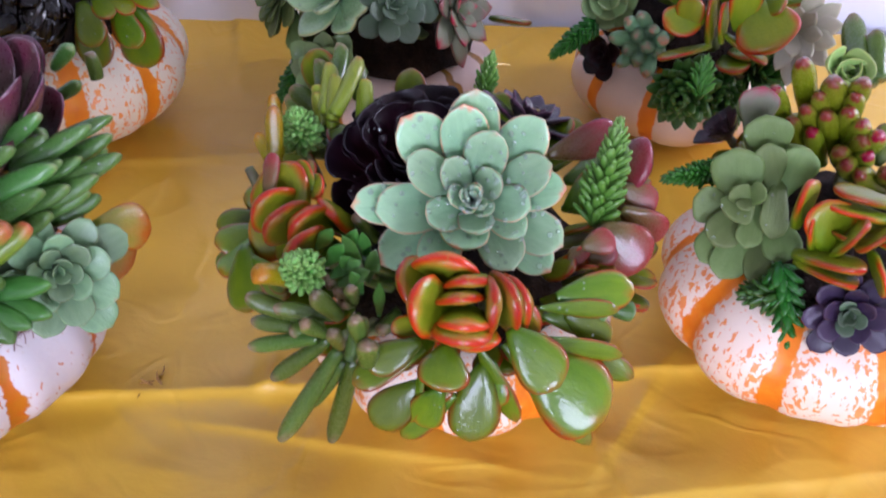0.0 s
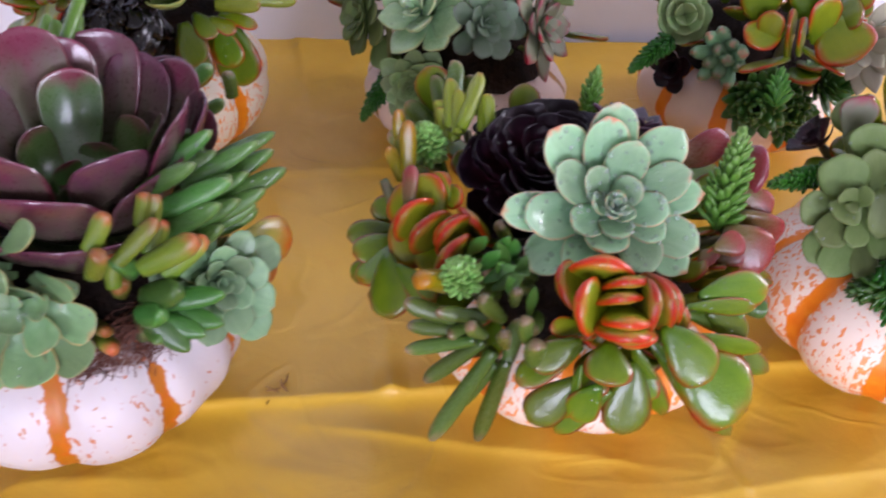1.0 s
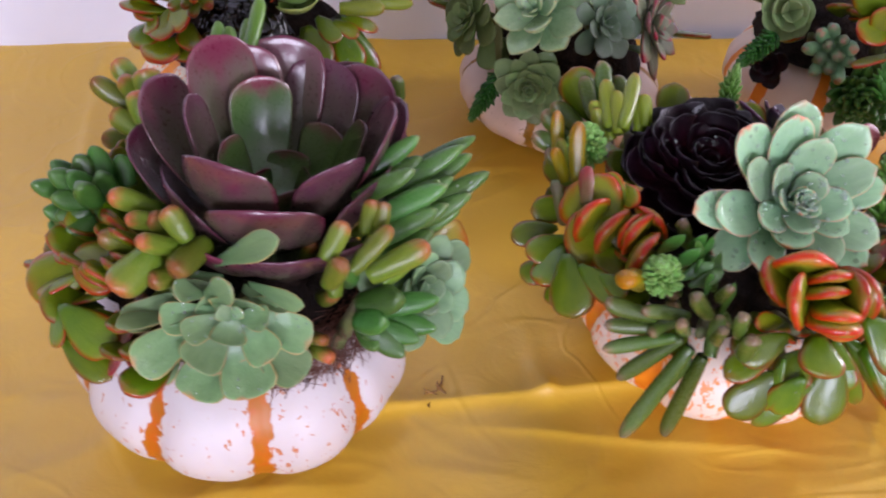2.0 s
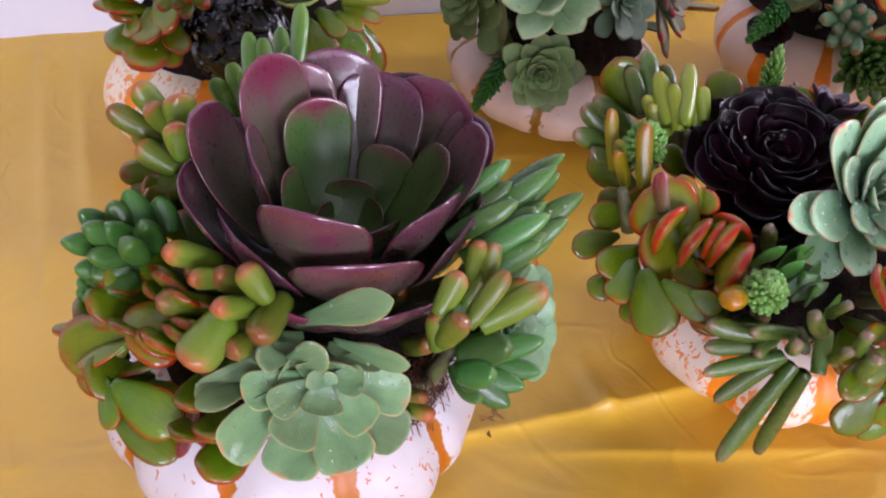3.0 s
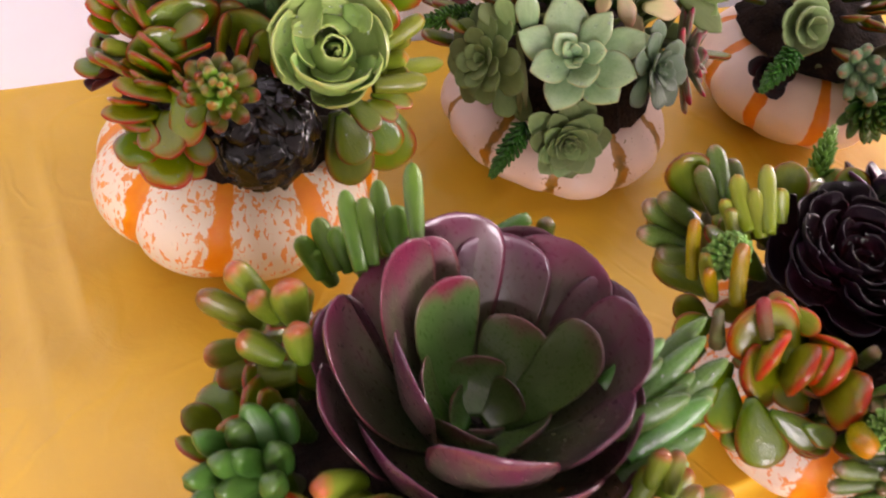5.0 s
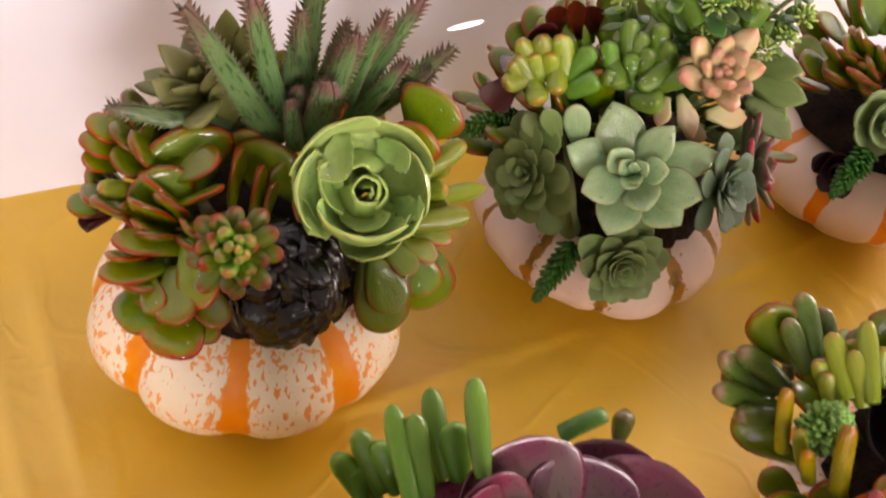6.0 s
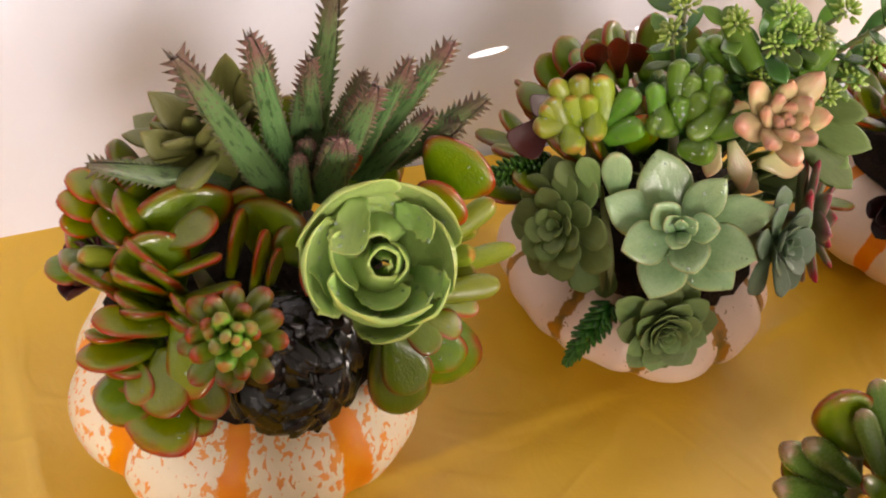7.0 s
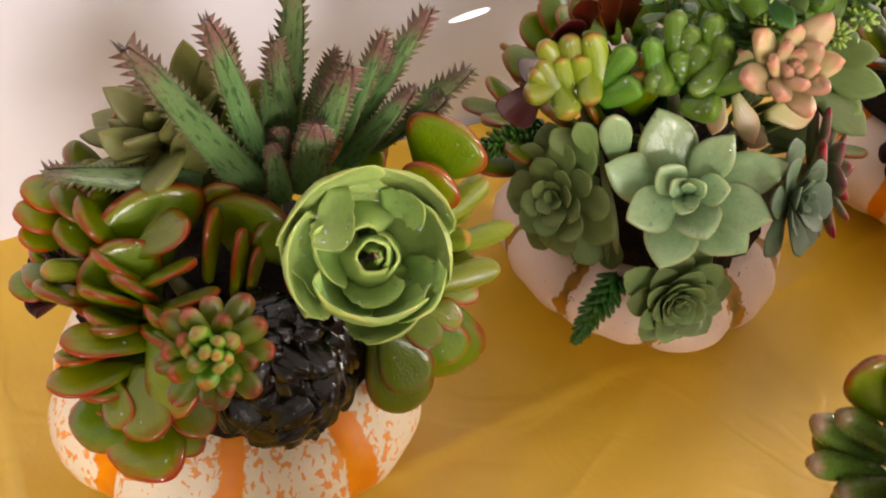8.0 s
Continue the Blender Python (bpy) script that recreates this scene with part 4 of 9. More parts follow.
ALOE = leaf_material("speckled_aloe_leaf", (80, 116, 68), (122, 150, 98), (124, 86, 80), (134, 94, 92), (0.80, 1.0), (0.78, 0.96), 0.85, 0.95, 0.38, coat=0.25, spots=(48, 76, 42), value=0.54, sat=1.05, fleck=0.35)
PLUMRED = leaf_material("red_brown_leaf", (66, 30, 26), (84, 36, 32), (104, 92, 84), (96, 60, 56), (0.9, 1.1), (0.9, 1.1), 0.6, 0.3, 0.4)
BLUEGREEN = leaf_material("blue_green_echeveria", (92, 128, 94), (144, 172, 130), (188, 152, 126), (180, 130, 112), (0.92, 1.04), (0.965, 1.06), 0.5, 0.5, 0.36, coat=0.22, value=0.56, sat=1.08)
PEACH = leaf_material("peach_flushed_leaf", (136, 146, 70), (196, 150, 102), (200, 96, 82), (202, 104, 86), (0.7, 1.05), (0.6, 1.05), 0.8, 0.8, 0.28, coat=0.38, value=0.5)
LILAC = leaf_material("dusky_purple_rosette", (58, 52, 66), (66, 50, 76), (96, 58, 88), (88, 56, 86), (0.85, 1.1), (0.9, 1.1), 0.6, 0.4, 0.4, coat=0.2)
BUD = leaf_material("pale_flower_bud", (140, 172, 84), (186, 206, 132), (190, 210, 140), (200, 214, 150), rough=0.4)

SKIN_A = pumpkin_material("white_pumpkin_ochre_stripes", (208, 199, 199), (200, 187, 185), (178, 102, 0), (192, 92, 2), 0.072, -0.075, 0.13)
SKIN_B = pumpkin_material("white_pumpkin_orange_stripes", (238, 224, 200), (232, 212, 184), (236, 132, 0), (240, 146, 8), 0.115, 0.015)
SKIN_C = pumpkin_material("white_pumpkin_bright_orange_stripes", (236, 218, 202), (230, 204, 182), (232, 122, 0), (238, 140, 10), 0.13, 0.02)
SKIN_D = pumpkin_material("speckled_white_orange_pumpkin", (236, 216, 198), (232, 206, 182), (230, 120, 0), (238, 138, 14), 0.095, 0.03)
SKIN_G = pumpkin_material("pinkish_white_pumpkin_brown_stripes", (222, 198, 182), (212, 182, 164), (164, 108, 20), (110, 86, 24), 0.075, -0.12, 0.13)
SKIN_R = pumpkin_material("pinkish_white_pumpkin_gold_stripes", (238, 212, 192), (230, 200, 180), (230, 126, 6), (236, 140, 18), 0.12, -0.25, 0.05)


# ---------------------------------------------------------------- the planters and their plants
A = planter(-0.2840, 0.4360, 0.0970, 0.1220, 10, 25, SKIN_A, "white ochre-striped pumpkin with a purple aeonium and green succulents", 1, (0.74, 0.86, 1.12), (800, 225, 350))
coir_lip(A, 284, 332, 0.0660, 0.0800, 1000, 71)
HEART_A = Vector((-0.2620, 0.4300, 0.0))
s = plant("aeonium", A, aim(-0.2620, 0.4330, 0.1480, 3, 40, 0), 0.0080, 0.0340, "large cup-shaped glossy purple aeonium rosette with a green heart")


def cup_petal(stem, material, tip, width, low, rest=0.24, lean=0.35):
    """A petal of a cup-shaped rosette from the foot of the heart to its tip, hollow towards the axis."""
    out = Vector((tip[0], tip[1], 0)) - HEART_A
    foot = HEART_A + out * rest
    inward = -out.normalized()
    return blade(stem, "spade", material, (foot.x, foot.y, low), tip, (inward.x, inward.y, lean), width)


cup_petal(s, AEONIUM, (-0.2935, 0.4700, 0.2330), 0.0410, 0.1500)
cup_petal(s, AEONIUM, (-0.2790, 0.4830, 0.2210), 0.0383, 0.1480)
cup_petal(s, AEONIUM, (-0.2575, 0.4950, 0.2200), 0.0478, 0.1490)
cup_petal(s, AEONIUM, (-0.2340, 0.4860, 0.2110), 0.0423, 0.1520)
cup_petal(s, AEONIUM, (-0.2070, 0.4720, 0.2120), 0.0492, 0.1490)
cup_petal(s, AEONIUM, (-0.2170, 0.4910, 0.2060), 0.0437, 0.1460)
cup_petal(s, AEONIUM, (-0.2020, 0.4220, 0.2175), 0.0451, 0.1490)
cup_petal(s, AEONIUM, (-0.1950, 0.4420, 0.2090), 0.0437, 0.1460)
cup_petal(s, AEONIUM, (-0.2304, 0.3850, 0.2130), 0.0410, 0.1500)
cup_petal(s, AEONIUM, (-0.2860, 0.3810, 0.2180), 0.0478, 0.1500)
cup_petal(s, AEONIUM, (-0.3036, 0.4310, 0.2190), 0.0396, 0.1520)
cup_petal(s, AEONIUM, (-0.3250, 0.4546, 0.2160), 0.0451, 0.1470)
cup_petal(s, AEONIUM, (-0.3130, 0.4060, 0.1880), 0.0520, 0.1460)
cup_petal(s, AEONIUM, (-0.2650, 0.3690, 0.2000), 0.0547, 0.1450)
cup_petal(s, AEONIUM, (-0.2110, 0.3960, 0.1960), 0.0492, 0.1450)
cup_petal(s, AEONIUM, (-0.3330, 0.4330, 0.1980), 0.0465, 0.1430)
cup_petal(s, AEONIUM, (-0.2930, 0.3760, 0.1680), 0.0492, 0.1400, lean=0.8)
cup_petal(s, AEONIUM, (-0.2560, 0.3650, 0.1720), 0.0492, 0.1380, lean=0.8)
cup_petal(s, AEONIUM, (-0.2220, 0.3760, 0.1720), 0.0465, 0.1400, lean=0.8)
cup_petal(s, AEONIUM, (-0.3200, 0.4760, 0.1930), 0.0465, 0.1430)
cup_petal(s, AEONIUM, (-0.2850, 0.5000, 0.1920), 0.0465, 0.1430)
cup_petal(s, AEONIUM, (-0.2400, 0.5020, 0.1850), 0.0465, 0.1400)
cup_petal(s, AEONIUM, (-0.1980, 0.4680, 0.1850), 0.0465, 0.1400)
cup_petal(s, AEONGREEN, (-0.2715, 0.4676, 0.2115), 0.0331, 0.1560)
cup_petal(s, AEONGREEN, (-0.2160, 0.4310, 0.2035), 0.0312, 0.1540)
cup_petal(s, AEONGREEN, (-0.2333, 0.4576, 0.1870), 0.0306, 0.1560)
cup_petal(s, AEONGREEN, (-0.2880, 0.4400, 0.1900), 0.0286, 0.1560)
cup_petal(s, AEONGREEN, (-0.2800, 0.4120, 0.1860), 0.0286, 0.1560)
cup_petal(s, AEONGREEN, (-0.2500, 0.4060, 0.1840), 0.0286, 0.1560)
cup_petal(s, AEONGREEN, (-0.2550, 0.4520, 0.1760), 0.0234, 0.1570)
cup_petal(s, AEONGREEN, (-0.2450, 0.4330, 0.1740), 0.0208, 0.1570)
cup_petal(s, AEONGREEN, (-0.2720, 0.4380, 0.1720), 0.0182, 0.1570)
cup_petal(s, AEONGREEN, (-0.2640, 0.4200, 0.1700), 0.0169, 0.1570)
s = plant("echeveria", A, aim(-0.2830, 0.3680, 0.1340, 40, -98, 0), 0.0080, 0.0250, "sage green echeveria rosette with tan leaf edges")
blade(s, "spade", SAGE, (-0.2821, 0.3576, 0.1461), (-0.2850, 0.3450, 0.1392), (0.09, -0.47, 0.88), 0.0175)
blade(s, "triangle", SAGE, (-0.2826, 0.3569, 0.1453), (-0.2890, 0.3578, 0.1516), (0.28, -0.82, 0.49), 0.0087)
blade(s, "triangle", SAGE, (-0.2826, 0.3569, 0.1453), (-0.2775, 0.3571, 0.1508), (-0.12, -0.84, 0.53), 0.0071)
blade(s, "triangle", SAGE, (-0.2826, 0.3569, 0.1453), (-0.2831, 0.3594, 0.1510), (0.08, -0.93, 0.36), 0.0055)
blade(s, "spade", SAGE, (-0.2790, 0.3588, 0.1411), (-0.2646, 0.3431, 0.1296), (-0.13, -0.54, 0.83), 0.0180)
blade(s, "spade", SAGE, (-0.2868, 0.3583, 0.1401), (-0.3009, 0.3395, 0.1306), (0.31, -0.51, 0.80), 0.0224)
blade(s, "spade", SAGE, (-0.2818, 0.3578, 0.1346), (-0.2742, 0.3342, 0.1138), (0.07, -0.43, 0.90), 0.0268)
blade(s, "spade", SAGE, (-0.2884, 0.3571, 0.1319), (-0.3018, 0.3355, 0.1132), (0.22, -0.50, 0.84), 0.0251)
blade(s, "spade", SAGE, (-0.2755, 0.3581, 0.1341), (-0.2484, 0.3436, 0.1182), (-0.17, -0.52, 0.84), 0.0224)
blade(s, "spade", SAGE, (-0.2757, 0.3622, 0.1414), (-0.2453, 0.3542, 0.1312), (-0.18, -0.69, 0.70), 0.0191)
blade(s, "spade", SAGE, (-0.2802, 0.3599, 0.1438), (-0.2652, 0.3556, 0.1451), (-0.22, -0.48, 0.85), 0.0137)
blade(s, "spade", SAGE, (-0.2866, 0.3603, 0.1437), (-0.3054, 0.3500, 0.1419), (0.41, -0.51, 0.76), 0.0142)
blade(s, "spade", SAGE, (-0.2899, 0.3635, 0.1446), (-0.3157, 0.3550, 0.1463), (0.33, -0.46, 0.82), 0.0169)
blade(s, "spade", SAGE, (-0.2984, 0.3583, 0.1405), (-0.3259, 0.3337, 0.1387), (0.45, -0.63, 0.64), 0.0213)
blade(s, "spade", SAGE, (-0.3030, 0.3710, 0.1491), (-0.3337, 0.3568, 0.1439), (0.43, -0.36, 0.83), 0.0153)
blade(s, "spade", SAGE, (-0.2826, 0.3597, 0.1396), (-0.2786, 0.3617, 0.1530), (0.06, -0.96, 0.27), 0.0262)
blade(s, "spade", SAGE, (-0.2832, 0.3750, 0.1503), (-0.3112, 0.3673, 0.1557), (0.20, -0.15, 0.97), 0.0131)
blade(s, "spade", SAGE, (-0.2875, 0.3805, 0.1510), (-0.3165, 0.3759, 0.1575), (0.21, -0.17, 0.96), 0.0120)
blade(s, "spade", SAGE, (-0.2779, 0.3743, 0.1489), (-0.2542, 0.3660, 0.1438), (-0.12, -0.21, 0.97), 0.0137)
blade(s, "spade", SAGE, (-0.2848, 0.3648, 0.1394), (-0.2958, 0.3662, 0.1514), (0.26, -0.93, 0.25), 0.0191)
blade(s, "spade", SAGE, (-0.2807, 0.3687, 0.1430), (-0.2619, 0.3640, 0.1392), (-0.24, -0.86, 0.44), 0.0164)
blade(s, "spade", SAGE, (-0.2839, 0.3659, 0.1345), (-0.2786, 0.3512, 0.1220), (0.08, -0.70, 0.71), 0.0273)
water_drops(s, 0.6, 7, parts=6, size=(0.0004, 0.0009))
s = rosette(A, "echeveria", "pale blue-green echeveria rosette", aim(-0.1930, 0.3960, 0.1280, 60, -55, 40), 0.0380, "obovate", BLUEGREEN, 24, ratio=0.62, rise=(70, 2), seed=7)
s = plant("echeveria", A, aim(-0.2766, 0.3681, 0.1450, 50, -84, 0), 0.0040, 0.0300, "cut sage green leaves above the rosette")
blade(s, "spoon", SAGE, (-0.2900, 0.3780, 0.1620), (-0.2570, 0.3470, 0.2010), (-0.60, -0.62, 0.50), 0.0145)
blade(s, "spoon", SAGE, (-0.2749, 0.3759, 0.1500), (-0.2477, 0.3490, 0.1600), (-0.72, -0.68, 0.14), 0.0115)
blade(s, "spoon", SAGE, (-0.2957, 0.3682, 0.1500), (-0.2805, 0.3579, 0.1650), (-0.63, -0.77, 0.10), 0.0157)
blade(s, "spoon", SAGE, (-0.2957, 0.3682, 0.1500), (-0.3096, 0.3628, 0.1600), (0.63, -0.29, 0.72), 0.0134)
blade(s, "spoon", SAGE, (-0.3074, 0.3671, 0.1400), (-0.3342, 0.3478, 0.1500), (0.27, 0.11, 0.95), 0.0133)
blade(s, "spoon", SAGE, (-0.3088, 0.3713, 0.1200), (-0.3231, 0.3597, 0.1000), (-0.41, -0.63, 0.66), 0.0167)
water_drops(s, 0.5, 45, parts=3, size=(0.0004, 0.0009))
s = plant("jelly_bean_plant", A, aim(-0.2218, 0.3732, 0.1400, 20, -45, 0), 0.0040, 0.0300, "yellow-green jelly bean succulent with orange tips")
blade(s, "finger", JELLY, (-0.2380, 0.3514, 0.1862), (-0.2281, 0.3574, 0.2018), (-0.43, -0.71, 0.55), 0.0103)
blade(s, "finger", JELLY, (-0.2189, 0.3719, 0.1840), (-0.2147, 0.3766, 0.1996), (-0.46, -0.80, 0.38), 0.0089)
blade(s, "finger", JELLY, (-0.2131, 0.3673, 0.1840), (-0.2096, 0.3749, 0.1996), (-0.42, -0.78, 0.48), 0.0080)
blade(s, "finger", JELLY, (-0.2261, 0.3492, 0.1794), (-0.2073, 0.3615, 0.1949), (-0.27, -0.57, 0.78), 0.0092)
blade(s, "finger", JELLY, (-0.2173, 0.3565, 0.1695), (-0.1898, 0.3604, 0.1852), (-0.32, -0.60, 0.73), 0.0128)
blade(s, "finger", JELLY, (-0.2362, 0.3458, 0.1755), (-0.2293, 0.3433, 0.1912), (-0.71, -0.67, 0.22), 0.0112)
blade(s, "finger", JELLY, (-0.2336, 0.3608, 0.1546), (-0.2334, 0.3672, 0.1703), (-0.33, -0.87, 0.37), 0.0096)
blade(s, "finger", JELLY, (-0.2177, 0.3745, 0.1643), (-0.2101, 0.3810, 0.1799), (-0.44, -0.73, 0.52), 0.0108)
blade(s, "finger", JELLY, (-0.2106, 0.3688, 0.1546), (-0.1907, 0.3802, 0.1701), (-0.28, -0.57, 0.78), 0.0110)
s = plant("finger_plant", A, aim(-0.1895, 0.4402, 0.1400, 20, 3, 0), 0.0040, 0.0300, "glossy green finger-leaved succulent")
blade(s, "tapered", FINGER, (-0.2010, 0.4160, 0.1820), (-0.1606, 0.4320, 0.1954), (-0.30, -0.60, 0.74), 0.0092)
blade(s, "tapered", FINGER, (-0.2060, 0.4090, 0.1790), (-0.1676, 0.4217, 0.1970), (-0.30, -0.60, 0.74), 0.0100)
blade(s, "tapered", FINGER, (-0.1960, 0.4040, 0.1660), (-0.1543, 0.4168, 0.1839), (-0.30, -0.60, 0.74), 0.0112)
blade(s, "tapered", FINGER, (-0.2040, 0.4050, 0.1690), (-0.1726, 0.4142, 0.1836), (-0.30, -0.60, 0.74), 0.0090)
blade(s, "tapered", FINGER, (-0.2170, 0.3900, 0.1760), (-0.1781, 0.3970, 0.1907), (-0.30, -0.60, 0.74), 0.0118)
blade(s, "tapered", FINGER, (-0.2180, 0.3860, 0.1640), (-0.1832, 0.3888, 0.1834), (-0.30, -0.60, 0.74), 0.0118)
blade(s, "tapered", FINGER, (-0.2230, 0.3960, 0.1850), (-0.1939, 0.3946, 0.2024), (-0.30, -0.60, 0.74), 0.0100)
blade(s, "tapered", FINGER, (-0.2160, 0.4180, 0.1850), (-0.1898, 0.4222, 0.2030), (-0.30, -0.60, 0.74), 0.0094)
blade(s, "tapered", FINGER, (-0.2130, 0.4140, 0.1780), (-0.1886, 0.4202, 0.1921), (-0.30, -0.60, 0.74), 0.0098)
blade(s, "tapered", FINGER, (-0.1980, 0.4150, 0.1700), (-0.1618, 0.4304, 0.1857), (-0.30, -0.60, 0.74), 0.0104)
blade(s, "tapered", FINGER, (-0.2050, 0.3990, 0.1560), (-0.1695, 0.4065, 0.1695), (-0.30, -0.60, 0.74), 0.0108)
blade(s, "tapered", FINGER, (-0.2010, 0.3990, 0.1620), (-0.1640, 0.4075, 0.1780), (-0.30, -0.60, 0.74), 0.0104)
blade(s, "tapered", FINGER, (-0.2110, 0.3940, 0.1620), (-0.1760, 0.4010, 0.1760), (-0.30, -0.60, 0.74), 0.0110)
blade(s, "tapered", FINGER, (-0.2060, 0.4180, 0.1650), (-0.1740, 0.4270, 0.1780), (-0.30, -0.60, 0.74), 0.0100)
blade(s, "tapered", FINGER, (-0.2100, 0.4010, 0.1720), (-0.1800, 0.4080, 0.1860), (-0.30, -0.60, 0.74), 0.0094)
blade(s, "tapered", FINGER, (-0.2120, 0.3880, 0.1520), (-0.1840, 0.3930, 0.1660), (-0.30, -0.60, 0.74), 0.0110)
blade(s, "tapered", FINGER, (-0.2050, 0.4080, 0.1520), (-0.1760, 0.4180, 0.1640), (-0.30, -0.60, 0.74), 0.0110)
blade(s, "tapered", FINGER, (-0.2080, 0.4260, 0.1620), (-0.1830, 0.4340, 0.1740), (-0.30, -0.60, 0.74), 0.0104)
blade(s, "tapered", FINGER, (-0.2000, 0.4140, 0.1440), (-0.1710, 0.4220, 0.1540), (-0.30, -0.60, 0.74), 0.0110)
water_drops(s, 0.5, 61, parts=2, size=(0.0004, 0.0009))
s = plant("finger_plant", A, aim(-0.2165, 0.4486, 0.1400, 40, 11, 0), 0.0040, 0.0300, "thick green finger leaves over the rim")
blade(s, "finger", FINGER, (-0.2253, 0.4449, 0.1720), (-0.2041, 0.4493, 0.1850), (-0.01, -0.94, 0.33), 0.0103)
blade(s, "finger", FINGER, (-0.2174, 0.4417, 0.1650), (-0.2003, 0.4432, 0.1800), (-0.09, -0.98, 0.20), 0.0103)
blade(s, "finger", FINGER, (-0.2179, 0.5178, 0.1720), (-0.2042, 0.5142, 0.1880), (-0.18, -0.98, -0.07), 0.0094)
blade(s, "finger", FINGER, (-0.2119, 0.4902, 0.1680), (-0.1945, 0.4888, 0.1800), (-0.22, -0.95, 0.20), 0.0079)
blade(s, "finger", FINGER, (-0.2118, 0.4404, 0.1500), (-0.1842, 0.4426, 0.1600), (-0.10, -0.88, 0.46), 0.0117)
blade(s, "finger", FINGER, (-0.2001, 0.4508, 0.1500), (-0.1754, 0.4553, 0.1620), (-0.04, -0.91, 0.42), 0.0101)
s = plant("jade_plant", A, aim(-0.1832, 0.4315, 0.1200, 60, -3, 0), 0.0040, 0.0300, "pink-flushed jade leaves at the rim")
blade(s, "round", PEACH, (-0.1821, 0.4288, 0.1300), (-0.1588, 0.4456, 0.1150), (0.69, -0.56, 0.45), 0.0254)
blade(s, "round", PEACH, (-0.1849, 0.4268, 0.1200), (-0.1682, 0.4329, 0.1000), (0.64, -0.69, 0.32), 0.0288)
s = plant("finger_plant", A, aim(-0.2252, 0.3803, 0.1250, 20, -43, 0), 0.0040, 0.0300, "dark green finger-leaved rosette at the rim")
blade(s, "tapered", PINE, (-0.2199, 0.3684, 0.1385), (-0.1823, 0.3674, 0.1435), (-0.11, -0.60, 0.79), 0.0118)
blade(s, "tapered", PINE, (-0.2166, 0.3686, 0.1336), (-0.1838, 0.3621, 0.1289), (-0.02, -0.67, 0.74), 0.0114)
blade(s, "tapered", PINE, (-0.2187, 0.3624, 0.1337), (-0.1927, 0.3572, 0.1260), (0.07, -0.70, 0.71), 0.0108)
blade(s, "tapered", PINE, (-0.2196, 0.3593, 0.1338), (-0.2007, 0.3534, 0.1202), (0.13, -0.83, 0.55), 0.0118)
blade(s, "tapered", PINE, (-0.2208, 0.3675, 0.1434), (-0.2000, 0.3572, 0.1535), (-0.55, -0.51, 0.67), 0.0155)
blade(s, "tapered", PINE, (-0.2215, 0.3696, 0.1336), (-0.2127, 0.3529, 0.1241), (-0.30, -0.59, 0.75), 0.0133)
blade(s, "tapered", PINE, (-0.2269, 0.3695, 0.1571), (-0.2289, 0.3616, 0.1729), (-0.63, -0.66, -0.41), 0.0126)
blade(s, "tapered", PINE, (-0.2230, 0.3591, 0.1387), (-0.2082, 0.3516, 0.1438), (-0.48, -0.50, 0.72), 0.0140)
blade(s, "tapered", PINE, (-0.2198, 0.3711, 0.1238), (-0.2030, 0.3588, 0.1181), (-0.21, -0.64, 0.74), 0.0131)
s = plant("jelly_bean_plant", A, aim(-0.3147, 0.4019, 0.1450, 20, -132, 0), 0.0040, 0.0300, "yellow jelly bean succulent with red tips")
blade(s, "finger", JELLY, (-0.3200, 0.4149, 0.1659), (-0.3421, 0.4090, 0.1807), (0.50, -0.72, 0.47), 0.0117)
blade(s, "finger", JELLY, (-0.3127, 0.4033, 0.1660), (-0.3330, 0.3956, 0.1759), (0.52, -0.62, 0.59), 0.0097)
blade(s, "finger", JELLY, (-0.3230, 0.3986, 0.1561), (-0.3470, 0.3951, 0.1659), (0.36, -0.68, 0.63), 0.0116)
blade(s, "finger", JELLY, (-0.3066, 0.3857, 0.1661), (-0.3246, 0.3724, 0.1810), (0.74, -0.46, 0.49), 0.0103)
blade(s, "finger", JELLY, (-0.3020, 0.3808, 0.1751), (-0.3109, 0.3856, 0.1908), (0.12, -0.93, 0.35), 0.0121)
blade(s, "finger", JELLY, (-0.3186, 0.3820, 0.1661), (-0.3367, 0.3649, 0.1563), (0.05, -0.54, 0.84), 0.0189)
blade(s, "finger", JELLY, (-0.2950, 0.3864, 0.1662), (-0.3089, 0.3647, 0.1663), (0.25, -0.16, 0.95), 0.0146)
blade(s, "finger", JELLY, (-0.3085, 0.3765, 0.1563), (-0.3202, 0.3657, 0.1613), (0.56, -0.26, 0.79), 0.0114)
blade(s, "finger", JELLY, (-0.3098, 0.3824, 0.1464), (-0.3232, 0.3708, 0.1365), (-0.07, -0.60, 0.80), 0.0108)
blade(s, "finger", JELLY, (-0.3061, 0.4011, 0.1601), (-0.3223, 0.3986, 0.1759), (0.47, -0.81, 0.35), 0.0117)
blade(s, "finger", JELLY, (-0.3092, 0.3984, 0.1462), (-0.3324, 0.3818, 0.1562), (0.58, -0.39, 0.72), 0.0142)
blade(s, "finger", JELLY, (-0.3164, 0.4105, 0.1560), (-0.3340, 0.4145, 0.1658), (0.16, -0.78, 0.60), 0.0105)
s = plant("jade_plant", A, aim(-0.3437, 0.4021, 0.1300, 50, -150, 0), 0.0040, 0.0300, "red-edged jade leaves over the pumpkin rim")
blade(s, "round", REDJADE, (-0.3312, 0.4008, 0.1500), (-0.3597, 0.3896, 0.1450), (-0.04, -0.33, 0.94), 0.0323)
blade(s, "round", REDJADE, (-0.3560, 0.4133, 0.1350), (-0.3900, 0.4113, 0.1200), (-0.30, -0.57, 0.76), 0.0300)
